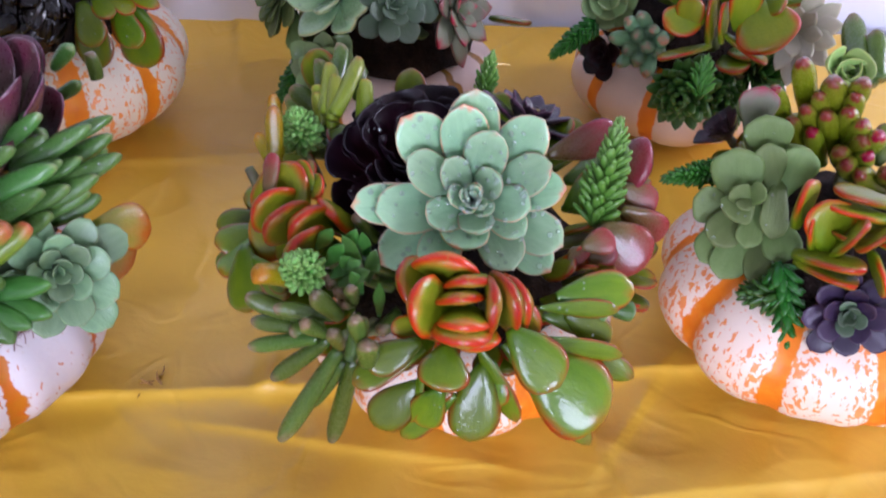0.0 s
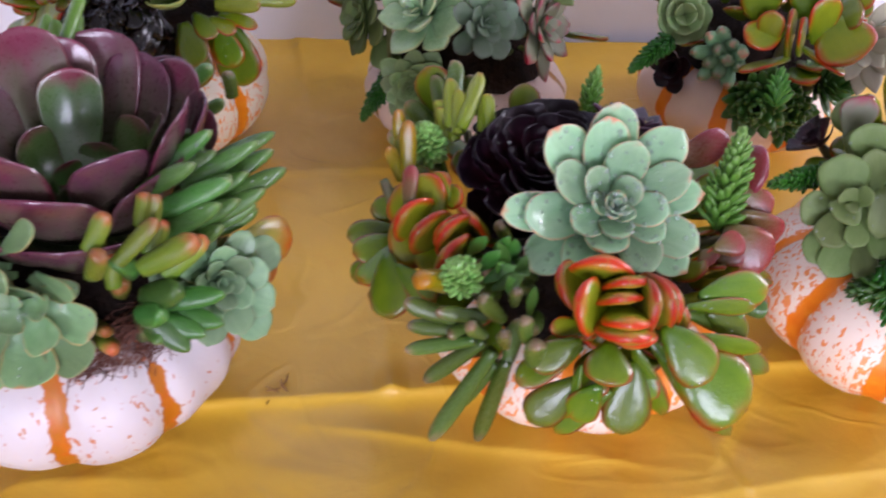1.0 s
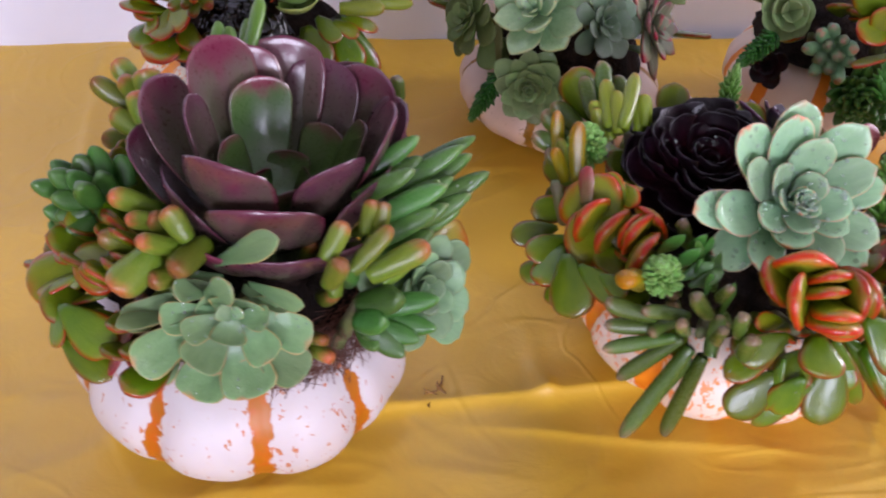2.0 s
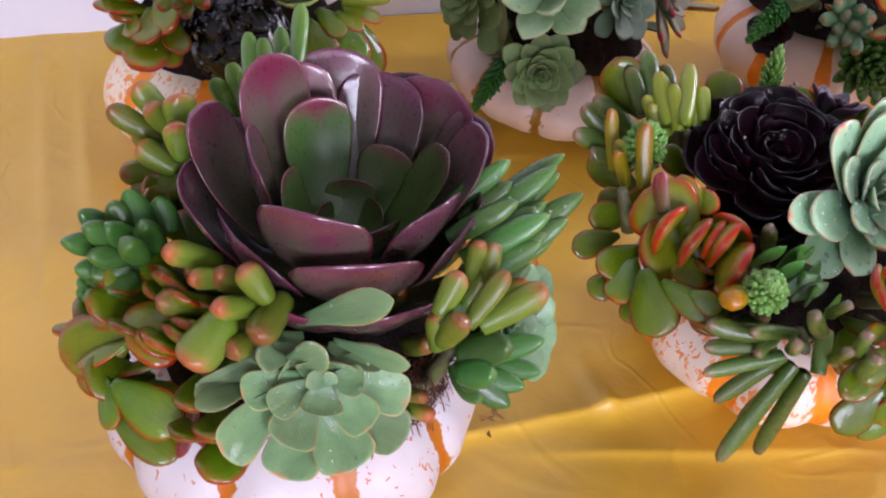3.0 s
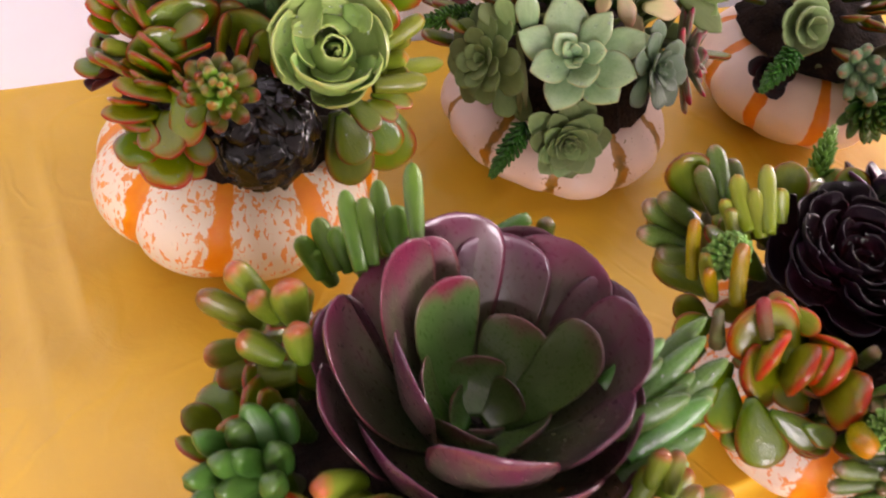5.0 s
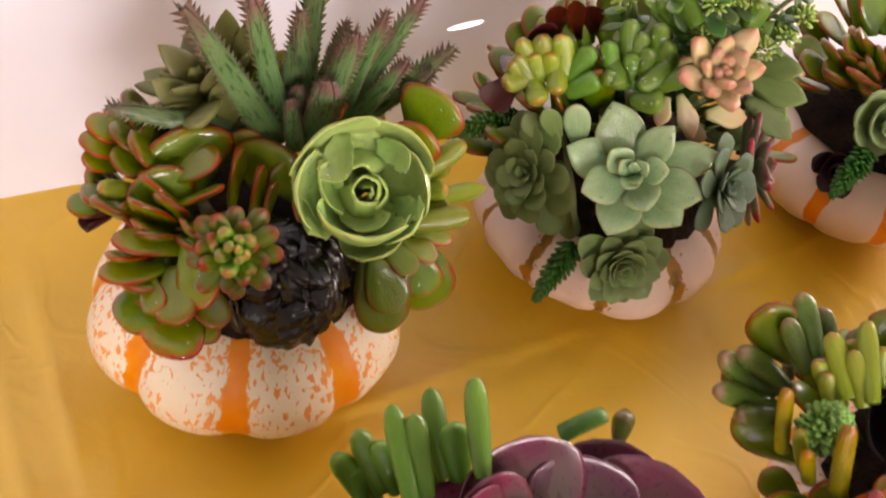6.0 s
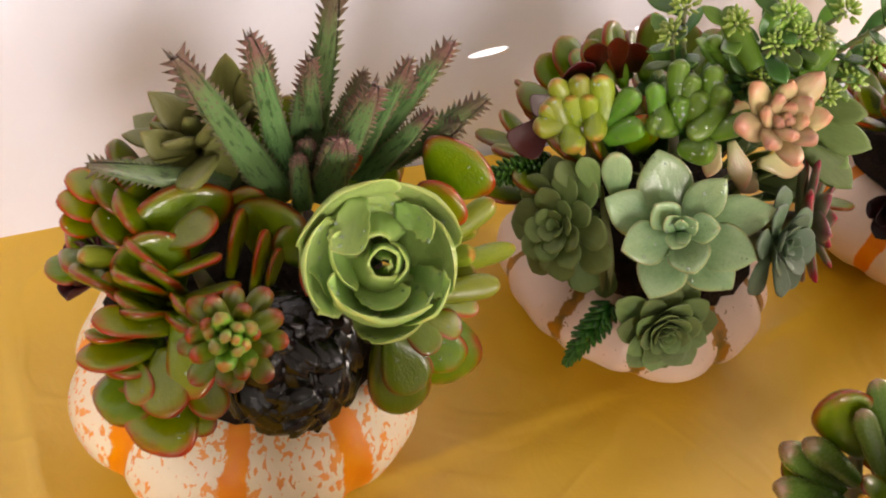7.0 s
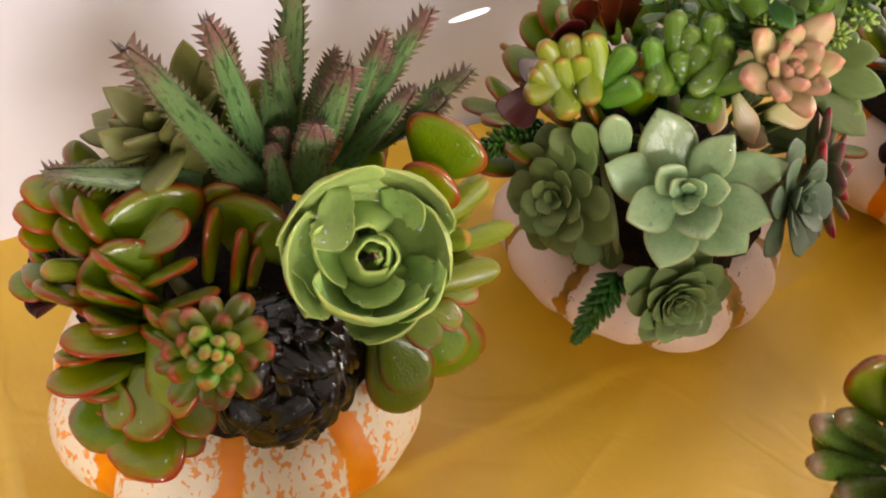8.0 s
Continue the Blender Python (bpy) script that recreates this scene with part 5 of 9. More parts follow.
blade(s, "round", REDJADE, (-0.3508, 0.4142, 0.1400), (-0.3757, 0.4175, 0.1350), (-0.20, -0.03, 0.98), 0.0134)
blade(s, "round", REDJADE, (-0.3593, 0.4044, 0.1350), (-0.3827, 0.4000, 0.1250), (-0.41, 0.09, 0.91), 0.0123)
blade(s, "round", REDJADE, (-0.3472, 0.3934, 0.1300), (-0.3662, 0.3991, 0.1200), (-0.34, 0.37, 0.86), 0.0119)
blade(s, "round", REDJADE, (-0.3625, 0.4084, 0.1200), (-0.3850, 0.4099, 0.1050), (-0.52, -0.41, 0.75), 0.0220)
blade(s, "round", JADE, (-0.3674, 0.3858, 0.1300), (-0.3421, 0.3665, 0.1150), (-0.13, -0.71, 0.70), 0.0232)
blade(s, "round", JADE, (-0.3713, 0.3836, 0.1150), (-0.3451, 0.3626, 0.1000), (-0.01, -0.59, 0.81), 0.0165)
blade(s, "round", JADE, (-0.3716, 0.3938, 0.1250), (-0.3691, 0.3715, 0.1150), (-0.65, -0.37, 0.67), 0.0130)
blade(s, "round", JADE, (-0.3530, 0.3865, 0.1250), (-0.3459, 0.3739, 0.1200), (-0.14, -0.43, 0.89), 0.0187)
blade(s, "round", CRIMSON, (-0.3276, 0.3832, 0.1370), (-0.3432, 0.3561, 0.1100), (-0.77, -0.16, 0.61), 0.0130)
blade(s, "round", CRIMSON, (-0.3268, 0.3750, 0.1320), (-0.3333, 0.3608, 0.1100), (-0.48, -0.66, 0.57), 0.0131)
blade(s, "round", CRIMSON, (-0.3298, 0.3825, 0.1420), (-0.3233, 0.3677, 0.1400), (-0.69, -0.38, 0.62), 0.0114)
s = plant("bean_plant", A, aim(-0.3538, 0.4427, 0.1500, 40, 175, 0), 0.0040, 0.0300, "dark green bean-leaved sedum")
blade(s, "tapered", PINE, (-0.3598, 0.4441, 0.1600), (-0.3768, 0.4488, 0.1730), (0.20, -0.81, 0.55), 0.0110)
blade(s, "tapered", PINE, (-0.3628, 0.4376, 0.1600), (-0.3843, 0.4317, 0.1710), (0.47, -0.69, 0.55), 0.0107)
blade(s, "tapered", PINE, (-0.3550, 0.4413, 0.1650), (-0.3635, 0.4471, 0.1780), (0.13, -0.87, 0.48), 0.0119)
blade(s, "tapered", PINE, (-0.3580, 0.4349, 0.1650), (-0.3748, 0.4318, 0.1780), (0.48, -0.77, 0.43), 0.0116)
blade(s, "tapered", PINE, (-0.3503, 0.4210, 0.1670), (-0.3577, 0.4164, 0.1830), (0.50, -0.86, -0.01), 0.0118)
blade(s, "tapered", PINE, (-0.3482, 0.4400, 0.1650), (-0.3553, 0.4539, 0.1780), (-0.05, -0.70, 0.72), 0.0124)
blade(s, "tapered", PINE, (-0.3567, 0.4295, 0.1600), (-0.3739, 0.4247, 0.1680), (0.46, -0.68, 0.57), 0.0112)
blade(s, "tapered", PINE, (-0.3386, 0.4435, 0.1600), (-0.3431, 0.4538, 0.1730), (-0.03, -0.79, 0.61), 0.0127)
blade(s, "tapered", PINE, (-0.3618, 0.4338, 0.1500), (-0.3810, 0.4330, 0.1530), (0.14, -0.71, 0.69), 0.0110)
blade(s, "tapered", PINE, (-0.3553, 0.4290, 0.1500), (-0.3690, 0.4204, 0.1480), (0.24, -0.57, 0.78), 0.0119)
blade(s, "tapered", PINE, (-0.3515, 0.4333, 0.1620), (-0.3659, 0.4328, 0.1780), (0.41, -0.85, 0.34), 0.0117)
blade(s, "tapered", PINE, (-0.3570, 0.4312, 0.1550), (-0.3736, 0.4265, 0.1530), (0.11, -0.68, 0.72), 0.0119)
blade(s, "tapered", PINE, (-0.3447, 0.4319, 0.1620), (-0.3503, 0.4332, 0.1780), (0.20, -0.97, 0.15), 0.0127)
blade(s, "tapered", PINE, (-0.3601, 0.4364, 0.1400), (-0.3820, 0.4374, 0.1330), (-0.24, -0.71, 0.66), 0.0108)
beans(A, "bean_plant", "dark green bean-leaved sedum below", aim(-0.3559, 0.4383, 0.1300, 60, 190, 0), 0.0200, PINE, 18, 0.0260, 0.0110, seed=13)
s = plant("jelly_bean_plant", A, aim(-0.3327, 0.5197, 0.1350, 20, 120, 0), 0.0040, 0.0300, "olive jelly bean succulent with pink tips")
blade(s, "finger", JELLY, (-0.3385, 0.4946, 0.1730), (-0.3621, 0.5034, 0.1890), (0.06, -0.84, 0.55), 0.0117)
blade(s, "finger", JELLY, (-0.3349, 0.4978, 0.1830), (-0.3486, 0.5070, 0.1990), (0.02, -0.86, 0.51), 0.0127)
blade(s, "finger", JELLY, (-0.3336, 0.4891, 0.1830), (-0.3440, 0.4892, 0.1990), (0.27, -0.94, 0.18), 0.0110)
blade(s, "finger", JELLY, (-0.3269, 0.4814, 0.1880), (-0.3298, 0.4892, 0.2040), (-0.05, -0.90, 0.43), 0.0159)
blade(s, "finger", JELLY, (-0.3297, 0.4618, 0.1880), (-0.3323, 0.4670, 0.2040), (-0.02, -0.95, 0.31), 0.0120)
blade(s, "finger", JELLY, (-0.3346, 0.4974, 0.1500), (-0.3612, 0.4985, 0.1540), (0.06, -0.78, 0.63), 0.0128)
blade(s, "finger", JELLY, (-0.3335, 0.4769, 0.1700), (-0.3503, 0.4848, 0.1790), (-0.04, -0.78, 0.62), 0.0126)
blade(s, "finger", JELLY, (-0.3267, 0.4757, 0.1600), (-0.3465, 0.4824, 0.1540), (-0.41, -0.69, 0.59), 0.0140)
blade(s, "finger", JELLY, (-0.3359, 0.5023, 0.1600), (-0.3522, 0.5062, 0.1740), (0.18, -0.87, 0.45), 0.0121)
blade(s, "finger", JELLY, (-0.3243, 0.4857, 0.1780), (-0.3224, 0.4936, 0.1940), (-0.11, -0.89, 0.45), 0.0127)
blade(s, "finger", JELLY, (-0.3306, 0.4883, 0.1500), (-0.3565, 0.4918, 0.1440), (-0.24, -0.75, 0.62), 0.0133)
s = plant("finger_plant", A, aim(-0.2717, 0.5381, 0.1450, 20, 83, 0), 0.0040, 0.0300, "green finger succulent behind the rosette")
blade(s, "finger", BEAN, (-0.2968, 0.5135, 0.1740), (-0.3023, 0.5330, 0.1900), (-0.26, -0.66, 0.71), 0.0095)
blade(s, "finger", BEAN, (-0.3034, 0.5163, 0.1690), (-0.3119, 0.5284, 0.1850), (-0.14, -0.82, 0.55), 0.0095)
blade(s, "finger", BEAN, (-0.2948, 0.4944, 0.1940), (-0.2936, 0.5269, 0.2100), (-0.29, -0.41, 0.86), 0.0086)
blade(s, "finger", BEAN, (-0.2891, 0.4963, 0.1940), (-0.2873, 0.5212, 0.2100), (-0.29, -0.50, 0.81), 0.0091)
blade(s, "finger", BEAN, (-0.2798, 0.5008, 0.1940), (-0.2771, 0.5298, 0.2100), (-0.31, -0.44, 0.85), 0.0088)
blade(s, "finger", BEAN, (-0.2750, 0.4870, 0.2140), (-0.2692, 0.5168, 0.2300), (-0.31, -0.40, 0.86), 0.0084)
blade(s, "finger", BEAN, (-0.2750, 0.4997, 0.1940), (-0.2744, 0.5141, 0.2100), (-0.33, -0.69, 0.64), 0.0111)
blade(s, "finger", BEAN, (-0.2919, 0.5123, 0.1740), (-0.2967, 0.5262, 0.1900), (-0.24, -0.77, 0.60), 0.0095)
blade(s, "finger", BEAN, (-0.2856, 0.5073, 0.1740), (-0.2904, 0.5176, 0.1900), (-0.22, -0.85, 0.48), 0.0095)
blade(s, "finger", BEAN, (-0.2759, 0.5119, 0.1740), (-0.2721, 0.5205, 0.1900), (-0.38, -0.77, 0.51), 0.0101)
blade(s, "finger", BEAN, (-0.2978, 0.5160, 0.1640), (-0.3069, 0.5243, 0.1800), (-0.06, -0.90, 0.43), 0.0101)
blade(s, "finger", OLIVE, (-0.1938, 0.5116, 0.1690), (-0.1941, 0.5131, 0.1850), (-0.57, -0.82, 0.07), 0.0092)
scatter(A, "finger_plant", "green finger leaves at the back of the planter", "finger", OLIVE, 34, (0.0450, 0.0750), (0.1100, 0.1300), (25, 150), (0.0240, 0.0300), (0.0100, 0.0130), (15, 60), 21, clear=((-0.284, 0.36, 0.145, 0.042),))
scatter(A, "jade_plant", "green jade leaves under the aeonium", "round", JADE, 50, (0.0500, 0.0800), (0.1100, 0.1400), (110, 255), (0.0260, 0.0360), (0.0160, 0.0240), (10, 55), 22, clear=((-0.284, 0.36, 0.145, 0.042),))
scatter(A, "finger_plant", "olive finger leaves under the aeonium", "finger", JELLY, 18, (0.0500, 0.0740), (0.1150, 0.1450), (-70, 10), (0.0200, 0.0280), (0.0080, 0.0110), (20, 65), 35, clear=((-0.284, 0.36, 0.145, 0.042), (-0.193, 0.396, 0.128, 0.036)))

B = planter(-0.2880, 0.7180, 0.0905, 0.1180, 9, 9, SKIN_B, "orange-striped white pumpkin with a speckled aloe and jade leaves", 2, (0.76, 0.86, 1.15), None)
s = plant("rosette", B, aim(-0.2560, 0.6960, 0.1540, 46, -68, 0), 0.0060, 0.0280, "lime green cabbage-like rosette with wavy yellowish leaf edges")
blade(s, "ruffled", CABBAGE, (-0.2622, 0.6602, 0.1602), (-0.2817, 0.6754, 0.1906), (0.43, -0.51, 0.74), 0.0191)
blade(s, "ruffled", CABBAGE, (-0.2551, 0.6657, 0.1593), (-0.2486, 0.6364, 0.1634), (-0.20, 0.06, 0.98), 0.0296)
blade(s, "ruffled", CABBAGE, (-0.2485, 0.6762, 0.1672), (-0.2692, 0.6809, 0.2054), (0.05, -0.96, 0.29), 0.0488)
blade(s, "ruffled", CABBAGE, (-0.2428, 0.6741, 0.1678), (-0.2322, 0.6719, 0.2080), (-0.64, -0.73, 0.22), 0.0420)
blade(s, "ruffled", CABBAGE, (-0.2411, 0.6710, 0.1660), (-0.2262, 0.6516, 0.1930), (-0.80, -0.34, 0.49), 0.0363)
blade(s, "ruffled", CABBAGE, (-0.2418, 0.6684, 0.1635), (-0.2388, 0.6330, 0.1802), (-0.58, 0.00, 0.82), 0.0273)
blade(s, "ruffled", CABBAGE, (-0.2479, 0.6687, 0.1612), (-0.2596, 0.6349, 0.1780), (-0.14, 0.03, 0.99), 0.0386)
blade(s, "ruffled", CABBAGE, (-0.2565, 0.6708, 0.1649), (-0.2857, 0.6630, 0.1887), (0.39, -0.64, 0.66), 0.0386)
blade(s, "ruffled", CABBAGE, (-0.2523, 0.6707, 0.1610), (-0.2750, 0.6448, 0.1799), (0.26, -0.23, 0.94), 0.0250)
wrapped_leaf(s, (-0.2533, 0.6573, 0.1870), (-0.309, -0.612, 0.728), 130, 330, 0.0066, 0.0092, 0.0200, CABBAGE, 1)
wrapped_leaf(s, (-0.2517, 0.6593, 0.1838), (-0.309, -0.612, 0.728), 40, 300, 0.0022, 0.0062, 0.0160, CABBAGE, 5)
wrapped_leaf(s, (-0.2537, 0.6589, 0.1867), (-0.309, -0.612, 0.728), -50, 215, 0.0071, 0.0150, 0.0240, CABBAGE, 2)
wrapped_leaf(s, (-0.2543, 0.6616, 0.1874), (-0.309, -0.612, 0.728), -130, 150, 0.0091, 0.0210, 0.0260, CABBAGE, 3)
wrapped_leaf(s, (-0.2515, 0.6595, 0.1827), (-0.309, -0.612, 0.728), 90, 200, 0.0087, 0.0105, 0.0200, CABBAGE, 4)
blade(s, "ruffled", CABBAGE, (-0.2578, 0.6823, 0.2005), (-0.2682, 0.6613, 0.1912), (-0.59, -0.59, 0.55), 0.0169)
blade(s, "ruffled", CABBAGE, (-0.2410, 0.6806, 0.1920), (-0.2311, 0.6627, 0.1979), (-0.47, -0.85, 0.22), 0.0160)
blade(s, "ruffled", CABBAGE, (-0.2568, 0.6710, 0.1684), (-0.2518, 0.6445, 0.1733), (-0.07, -0.08, 0.99), 0.0205)
blade(s, "ruffled", CABBAGE, (-0.2551, 0.6779, 0.1748), (-0.2734, 0.6627, 0.1851), (0.34, -0.63, 0.70), 0.0251)
water_drops(s, 0.8, 5, parts=6, size=(0.0005, 0.0013))
beans(B, "sedum", "green heart of a red-tipped sedum", aim(-0.3190, 0.6420, 0.1790, 44, -108, 0), 0.0150, SEDUMHEART, 11, 0.0150, 0.0078, seed=5, rise=(88, 42))
beans(B, "sedum", "red-tipped outer sedum leaves", aim(-0.3180, 0.6450, 0.1740, 44, -108, 0), 0.0110, REDSEDUM, 18, 0.0205, 0.0095, seed=6, rise=(46, -5))
s = wet_heap(B, "rosette", "wet black-brown wilted rosette hanging over the pumpkin", aim(-0.2900, 0.6630, 0.1280, 60, -110, 0), 0.0330, CHAR, 64, 6)
# beads added to give the black leaves their glints
water_drops(s, 0.5, 46, parts=3, size=(0.0003, 0.0007))
s = plant("aloe", B, aim(-0.2651, 0.7315, 0.1600, 10, 31, 0), 0.0040, 0.0300, "upright speckled aloe with toothed brown-tipped leaves")
blade(s, "aloe", ALOE, (-0.2742, 0.7295, 0.1600), (-0.3226, 0.7243, 0.2500), (0.18, -0.98, 0.04), 0.0140)
blade(s, "aloe", ALOE, (-0.2681, 0.7407, 0.1600), (-0.2949, 0.7200, 0.2600), (-0.04, -0.98, -0.21), 0.0117)
blade(s, "aloe", ALOE, (-0.2588, 0.7429, 0.1600), (-0.2599, 0.7243, 0.2750), (-0.38, -0.91, -0.15), 0.0119)
blade(s, "aloe", ALOE, (-0.2543, 0.7291, 0.1600), (-0.2506, 0.6946, 0.2500), (-0.59, -0.76, -0.27), 0.0132)
blade(s, "aloe", ALOE, (-0.2394, 0.7386, 0.1600), (-0.2104, 0.7152, 0.2500), (-0.68, -0.73, 0.03), 0.0107)
blade(s, "aloe", ALOE, (-0.2338, 0.7373, 0.1600), (-0.1975, 0.6999, 0.2300), (-0.82, -0.55, 0.13), 0.0108)
blade(s, "aloe", ALOE, (-0.2268, 0.7402, 0.1600), (-0.2042, 0.7031, 0.2150), (-0.89, -0.45, 0.07), 0.0109)
blade(s, "aloe", ALOE, (-0.2394, 0.7386, 0.1600), (-0.2321, 0.7072, 0.2500), (-0.62, -0.75, -0.21), 0.0089)
blade(s, "aloe", ALOE, (-0.2985, 0.7320, 0.1700), (-0.3566, 0.7359, 0.1900), (0.15, -0.79, 0.60), 0.0103)
blade(s, "aloe", ALOE, (-0.2667, 0.7215, 0.1600), (-0.2713, 0.7213, 0.1950), (-0.21, -0.98, -0.03), 0.0090)
blade(s, "aloe", ALOE, (-0.2453, 0.7577, 0.1600), (-0.2526, 0.7029, 0.2500), (-0.59, -0.66, -0.45), 0.0079)
blade(s, "aloe", ALOE, (-0.2555, 0.7251, 0.1600), (-0.2592, 0.7021, 0.2200), (-0.47, -0.82, -0.34), 0.0143)
blade(s, "aloe", ALOE, (-0.2795, 0.7307, 0.1600), (-0.2984, 0.7328, 0.2100), (0.03, -1.00, 0.05), 0.0127)
blade(s, "aloe", ALOE, (-0.2352, 0.7333, 0.1600), (-0.2171, 0.7076, 0.2200), (-0.78, -0.62, -0.03), 0.0098)
blade(s, "aloe", ALOE, (-0.2521, 0.7502, 0.1600), (-0.2723, 0.7145, 0.2500), (-0.18, -0.90, -0.40), 0.0095)
blade(s, "aloe", ALOE, (-0.2636, 0.7470, 0.1600), (-0.2689, 0.7236, 0.2400), (-0.36, -0.89, -0.28), 0.0098)
blade(s, "aloe", ALOE, (-0.2567, 0.7336, 0.1600), (-0.2489, 0.7125, 0.2300), (-0.60, -0.78, -0.17), 0.0101)
blade(s, "aloe", ALOE, (-0.2649, 0.7335, 0.1600), (-0.2660, 0.7248, 0.2000), (-0.39, -0.90, -0.21), 0.0090)
blade(s, "aloe", ALOE, (-0.2362, 0.7452, 0.1600), (-0.2220, 0.7209, 0.2300), (-0.71, -0.70, -0.10), 0.0081)
blade(s, "aloe", ALOE, (-0.2715, 0.7528, 0.1600), (-0.2867, 0.7248, 0.2500), (-0.17, -0.93, -0.32), 0.0081)
s = plant("jade_plant", B, aim(-0.3188, 0.7037, 0.1500, 20, -155, 0), 0.0040, 0.0300, "thick green jade leaves with red edges")
blade(s, "paddle", JADE, (-0.3195, 0.7176, 0.1464), (-0.3224, 0.7287, 0.1793), (-0.06, -0.42, 0.91), 0.0453)
blade(s, "paddle", REDJADE, (-0.2922, 0.7185, 0.1533), (-0.2936, 0.7263, 0.1749), (-0.14, -0.48, 0.87), 0.0205)
blade(s, "paddle", JADE, (-0.2880, 0.7064, 0.1463), (-0.2831, 0.7167, 0.1742), (-0.34, -0.40, 0.85), 0.0356)
blade(s, "paddle", REDJADE, (-0.3318, 0.7059, 0.1665), (-0.3099, 0.7022, 0.1811), (-0.24, -0.05, 0.97), 0.0199)
blade(s, "paddle", REDJADE, (-0.3350, 0.6966, 0.1575), (-0.3116, 0.6894, 0.1716), (-0.19, 0.49, 0.85), 0.0145)
blade(s, "paddle", REDJADE, (-0.3347, 0.6882, 0.1503), (-0.3061, 0.6791, 0.1638), (-0.11, 0.51, 0.85), 0.0133)
blade(s, "paddle", REDJADE, (-0.3065, 0.6959, 0.1513), (-0.2996, 0.7090, 0.1790), (0.82, -0.55, 0.16), 0.0181)
blade(s, "paddle", REDJADE, (-0.2981, 0.6879, 0.1466), (-0.2915, 0.7002, 0.1728), (0.81, -0.56, 0.17), 0.0168)
blade(s, "paddle", REDJADE, (-0.2925, 0.6864, 0.1467), (-0.2865, 0.6945, 0.1662), (0.78, -0.61, 0.14), 0.0139)
blade(s, "paddle", JADE, (-0.3301, 0.6980, 0.1408), (-0.3415, 0.7105, 0.1723), (-0.33, -0.46, 0.82), 0.0338)
blade(s, "finger", LIME, (-0.3469, 0.7164, 0.1523), (-0.3665, 0.7144, 0.1599), (-0.04, -0.69, 0.73), 0.0099)
blade(s, "paddle", REDJADE, (-0.3297, 0.6975, 0.1405), (-0.3597, 0.7030, 0.1552), (0.05, -0.20, 0.98), 0.0174)
blade(s, "paddle", REDJADE, (-0.3310, 0.6940, 0.1373), (-0.3532, 0.6983, 0.1489), (0.05, -0.11, 0.99), 0.0139)
blade(s, "paddle", JADE, (-0.2720, 0.6985, 0.1468), (-0.2813, 0.7058, 0.1670), (-0.16, -0.44, 0.88), 0.0211)
blade(s, "paddle", JADE, (-0.2874, 0.6826, 0.1450), (-0.2735, 0.6586, 0.1460), (0.03, -0.23, 0.97), 0.0174)
blade(s, "paddle", REDJADE, (-0.2748, 0.6954, 0.1596), (-0.2738, 0.6673, 0.1526), (0.31, -0.53, 0.79), 0.0133)
blade(s, "paddle", JADE, (-0.3293, 0.7224, 0.1547), (-0.3587, 0.7240, 0.1697), (0.05, -0.18, 0.98), 0.0211)
blade(s, "paddle", REDJADE, (-0.3447, 0.7353, 0.1596), (-0.3707, 0.7342, 0.1737), (0.08, -0.20, 0.98), 0.0168)
blade(s, "paddle", REDJADE, (-0.3394, 0.7434, 0.1628), (-0.3660, 0.7439, 0.1755), (0.07, -0.22, 0.97), 0.0181)
blade(s, "paddle", REDJADE, (-0.3337, 0.7479, 0.1626), (-0.3571, 0.7498, 0.1736), (0.04, -0.29, 0.96), 0.0162)
blade(s, "paddle", JADE, (-0.3253, 0.7298, 0.1570), (-0.3441, 0.7339, 0.1726), (0.01, -0.27, 0.96), 0.0235)
blade(s, "paddle", REDJADE, (-0.3544, 0.7284, 0.1575), (-0.3708, 0.7286, 0.1679), (0.07, -0.25, 0.97), 0.0133)
blade(s, "paddle", JADE, (-0.3246, 0.7445, 0.1604), (-0.3449, 0.7490, 0.1740), (0.02, -0.29, 0.96), 0.0181)
# tiny beads stand in for the sparkle of the jade's skin
water_drops(s, 0.4, 41, parts=3, size=(0.0003, 0.0008))
s = plant("jade_plant", B, aim(-0.3375, 0.6819, 0.1200, 60, -144, 0), 0.0040, 0.0300, "red-tinged jade leaves over the pumpkin rim")
blade(s, "paddle", REDJADE, (-0.3338, 0.6548, 0.1298), (-0.3569, 0.6371, 0.1252), (-0.18, -0.24, 0.95), 0.0317)
blade(s, "paddle", JADE, (-0.3441, 0.6712, 0.1355), (-0.3661, 0.6511, 0.1268), (-0.40, -0.45, 0.80), 0.0270)
blade(s, "paddle", REDJADE, (-0.3412, 0.6684, 0.1464), (-0.3443, 0.6399, 0.1378), (-0.36, -0.47, 0.81), 0.0211)
blade(s, "paddle", REDJADE, (-0.3524, 0.6695, 0.1436), (-0.3522, 0.6486, 0.1382), (-0.50, -0.41, 0.76), 0.0135)
blade(s, "paddle", REDJADE, (-0.3342, 0.6739, 0.1569), (-0.3307, 0.6424, 0.1438), (-0.56, -0.47, 0.69), 0.0229)
blade(s, "paddle", REDJADE, (-0.3434, 0.6714, 0.1434), (-0.3749, 0.6671, 0.1506), (0.10, 0.00, 1.00), 0.0165)
blade(s, "paddle", REDJADE, (-0.3334, 0.6745, 0.1497), (-0.3669, 0.6771, 0.1615), (0.08, -0.03, 1.00), 0.0171)
blade(s, "paddle", REDJADE, (-0.3279, 0.6649, 0.1380), (-0.3269, 0.6395, 0.1302), (0.16, -0.60, 0.79), 0.0176)
blade(s, "paddle", REDJADE, (-0.3494, 0.6736, 0.1343), (-0.3599, 0.6608, 0.1315), (-0.48, -0.43, 0.76), 0.0176)
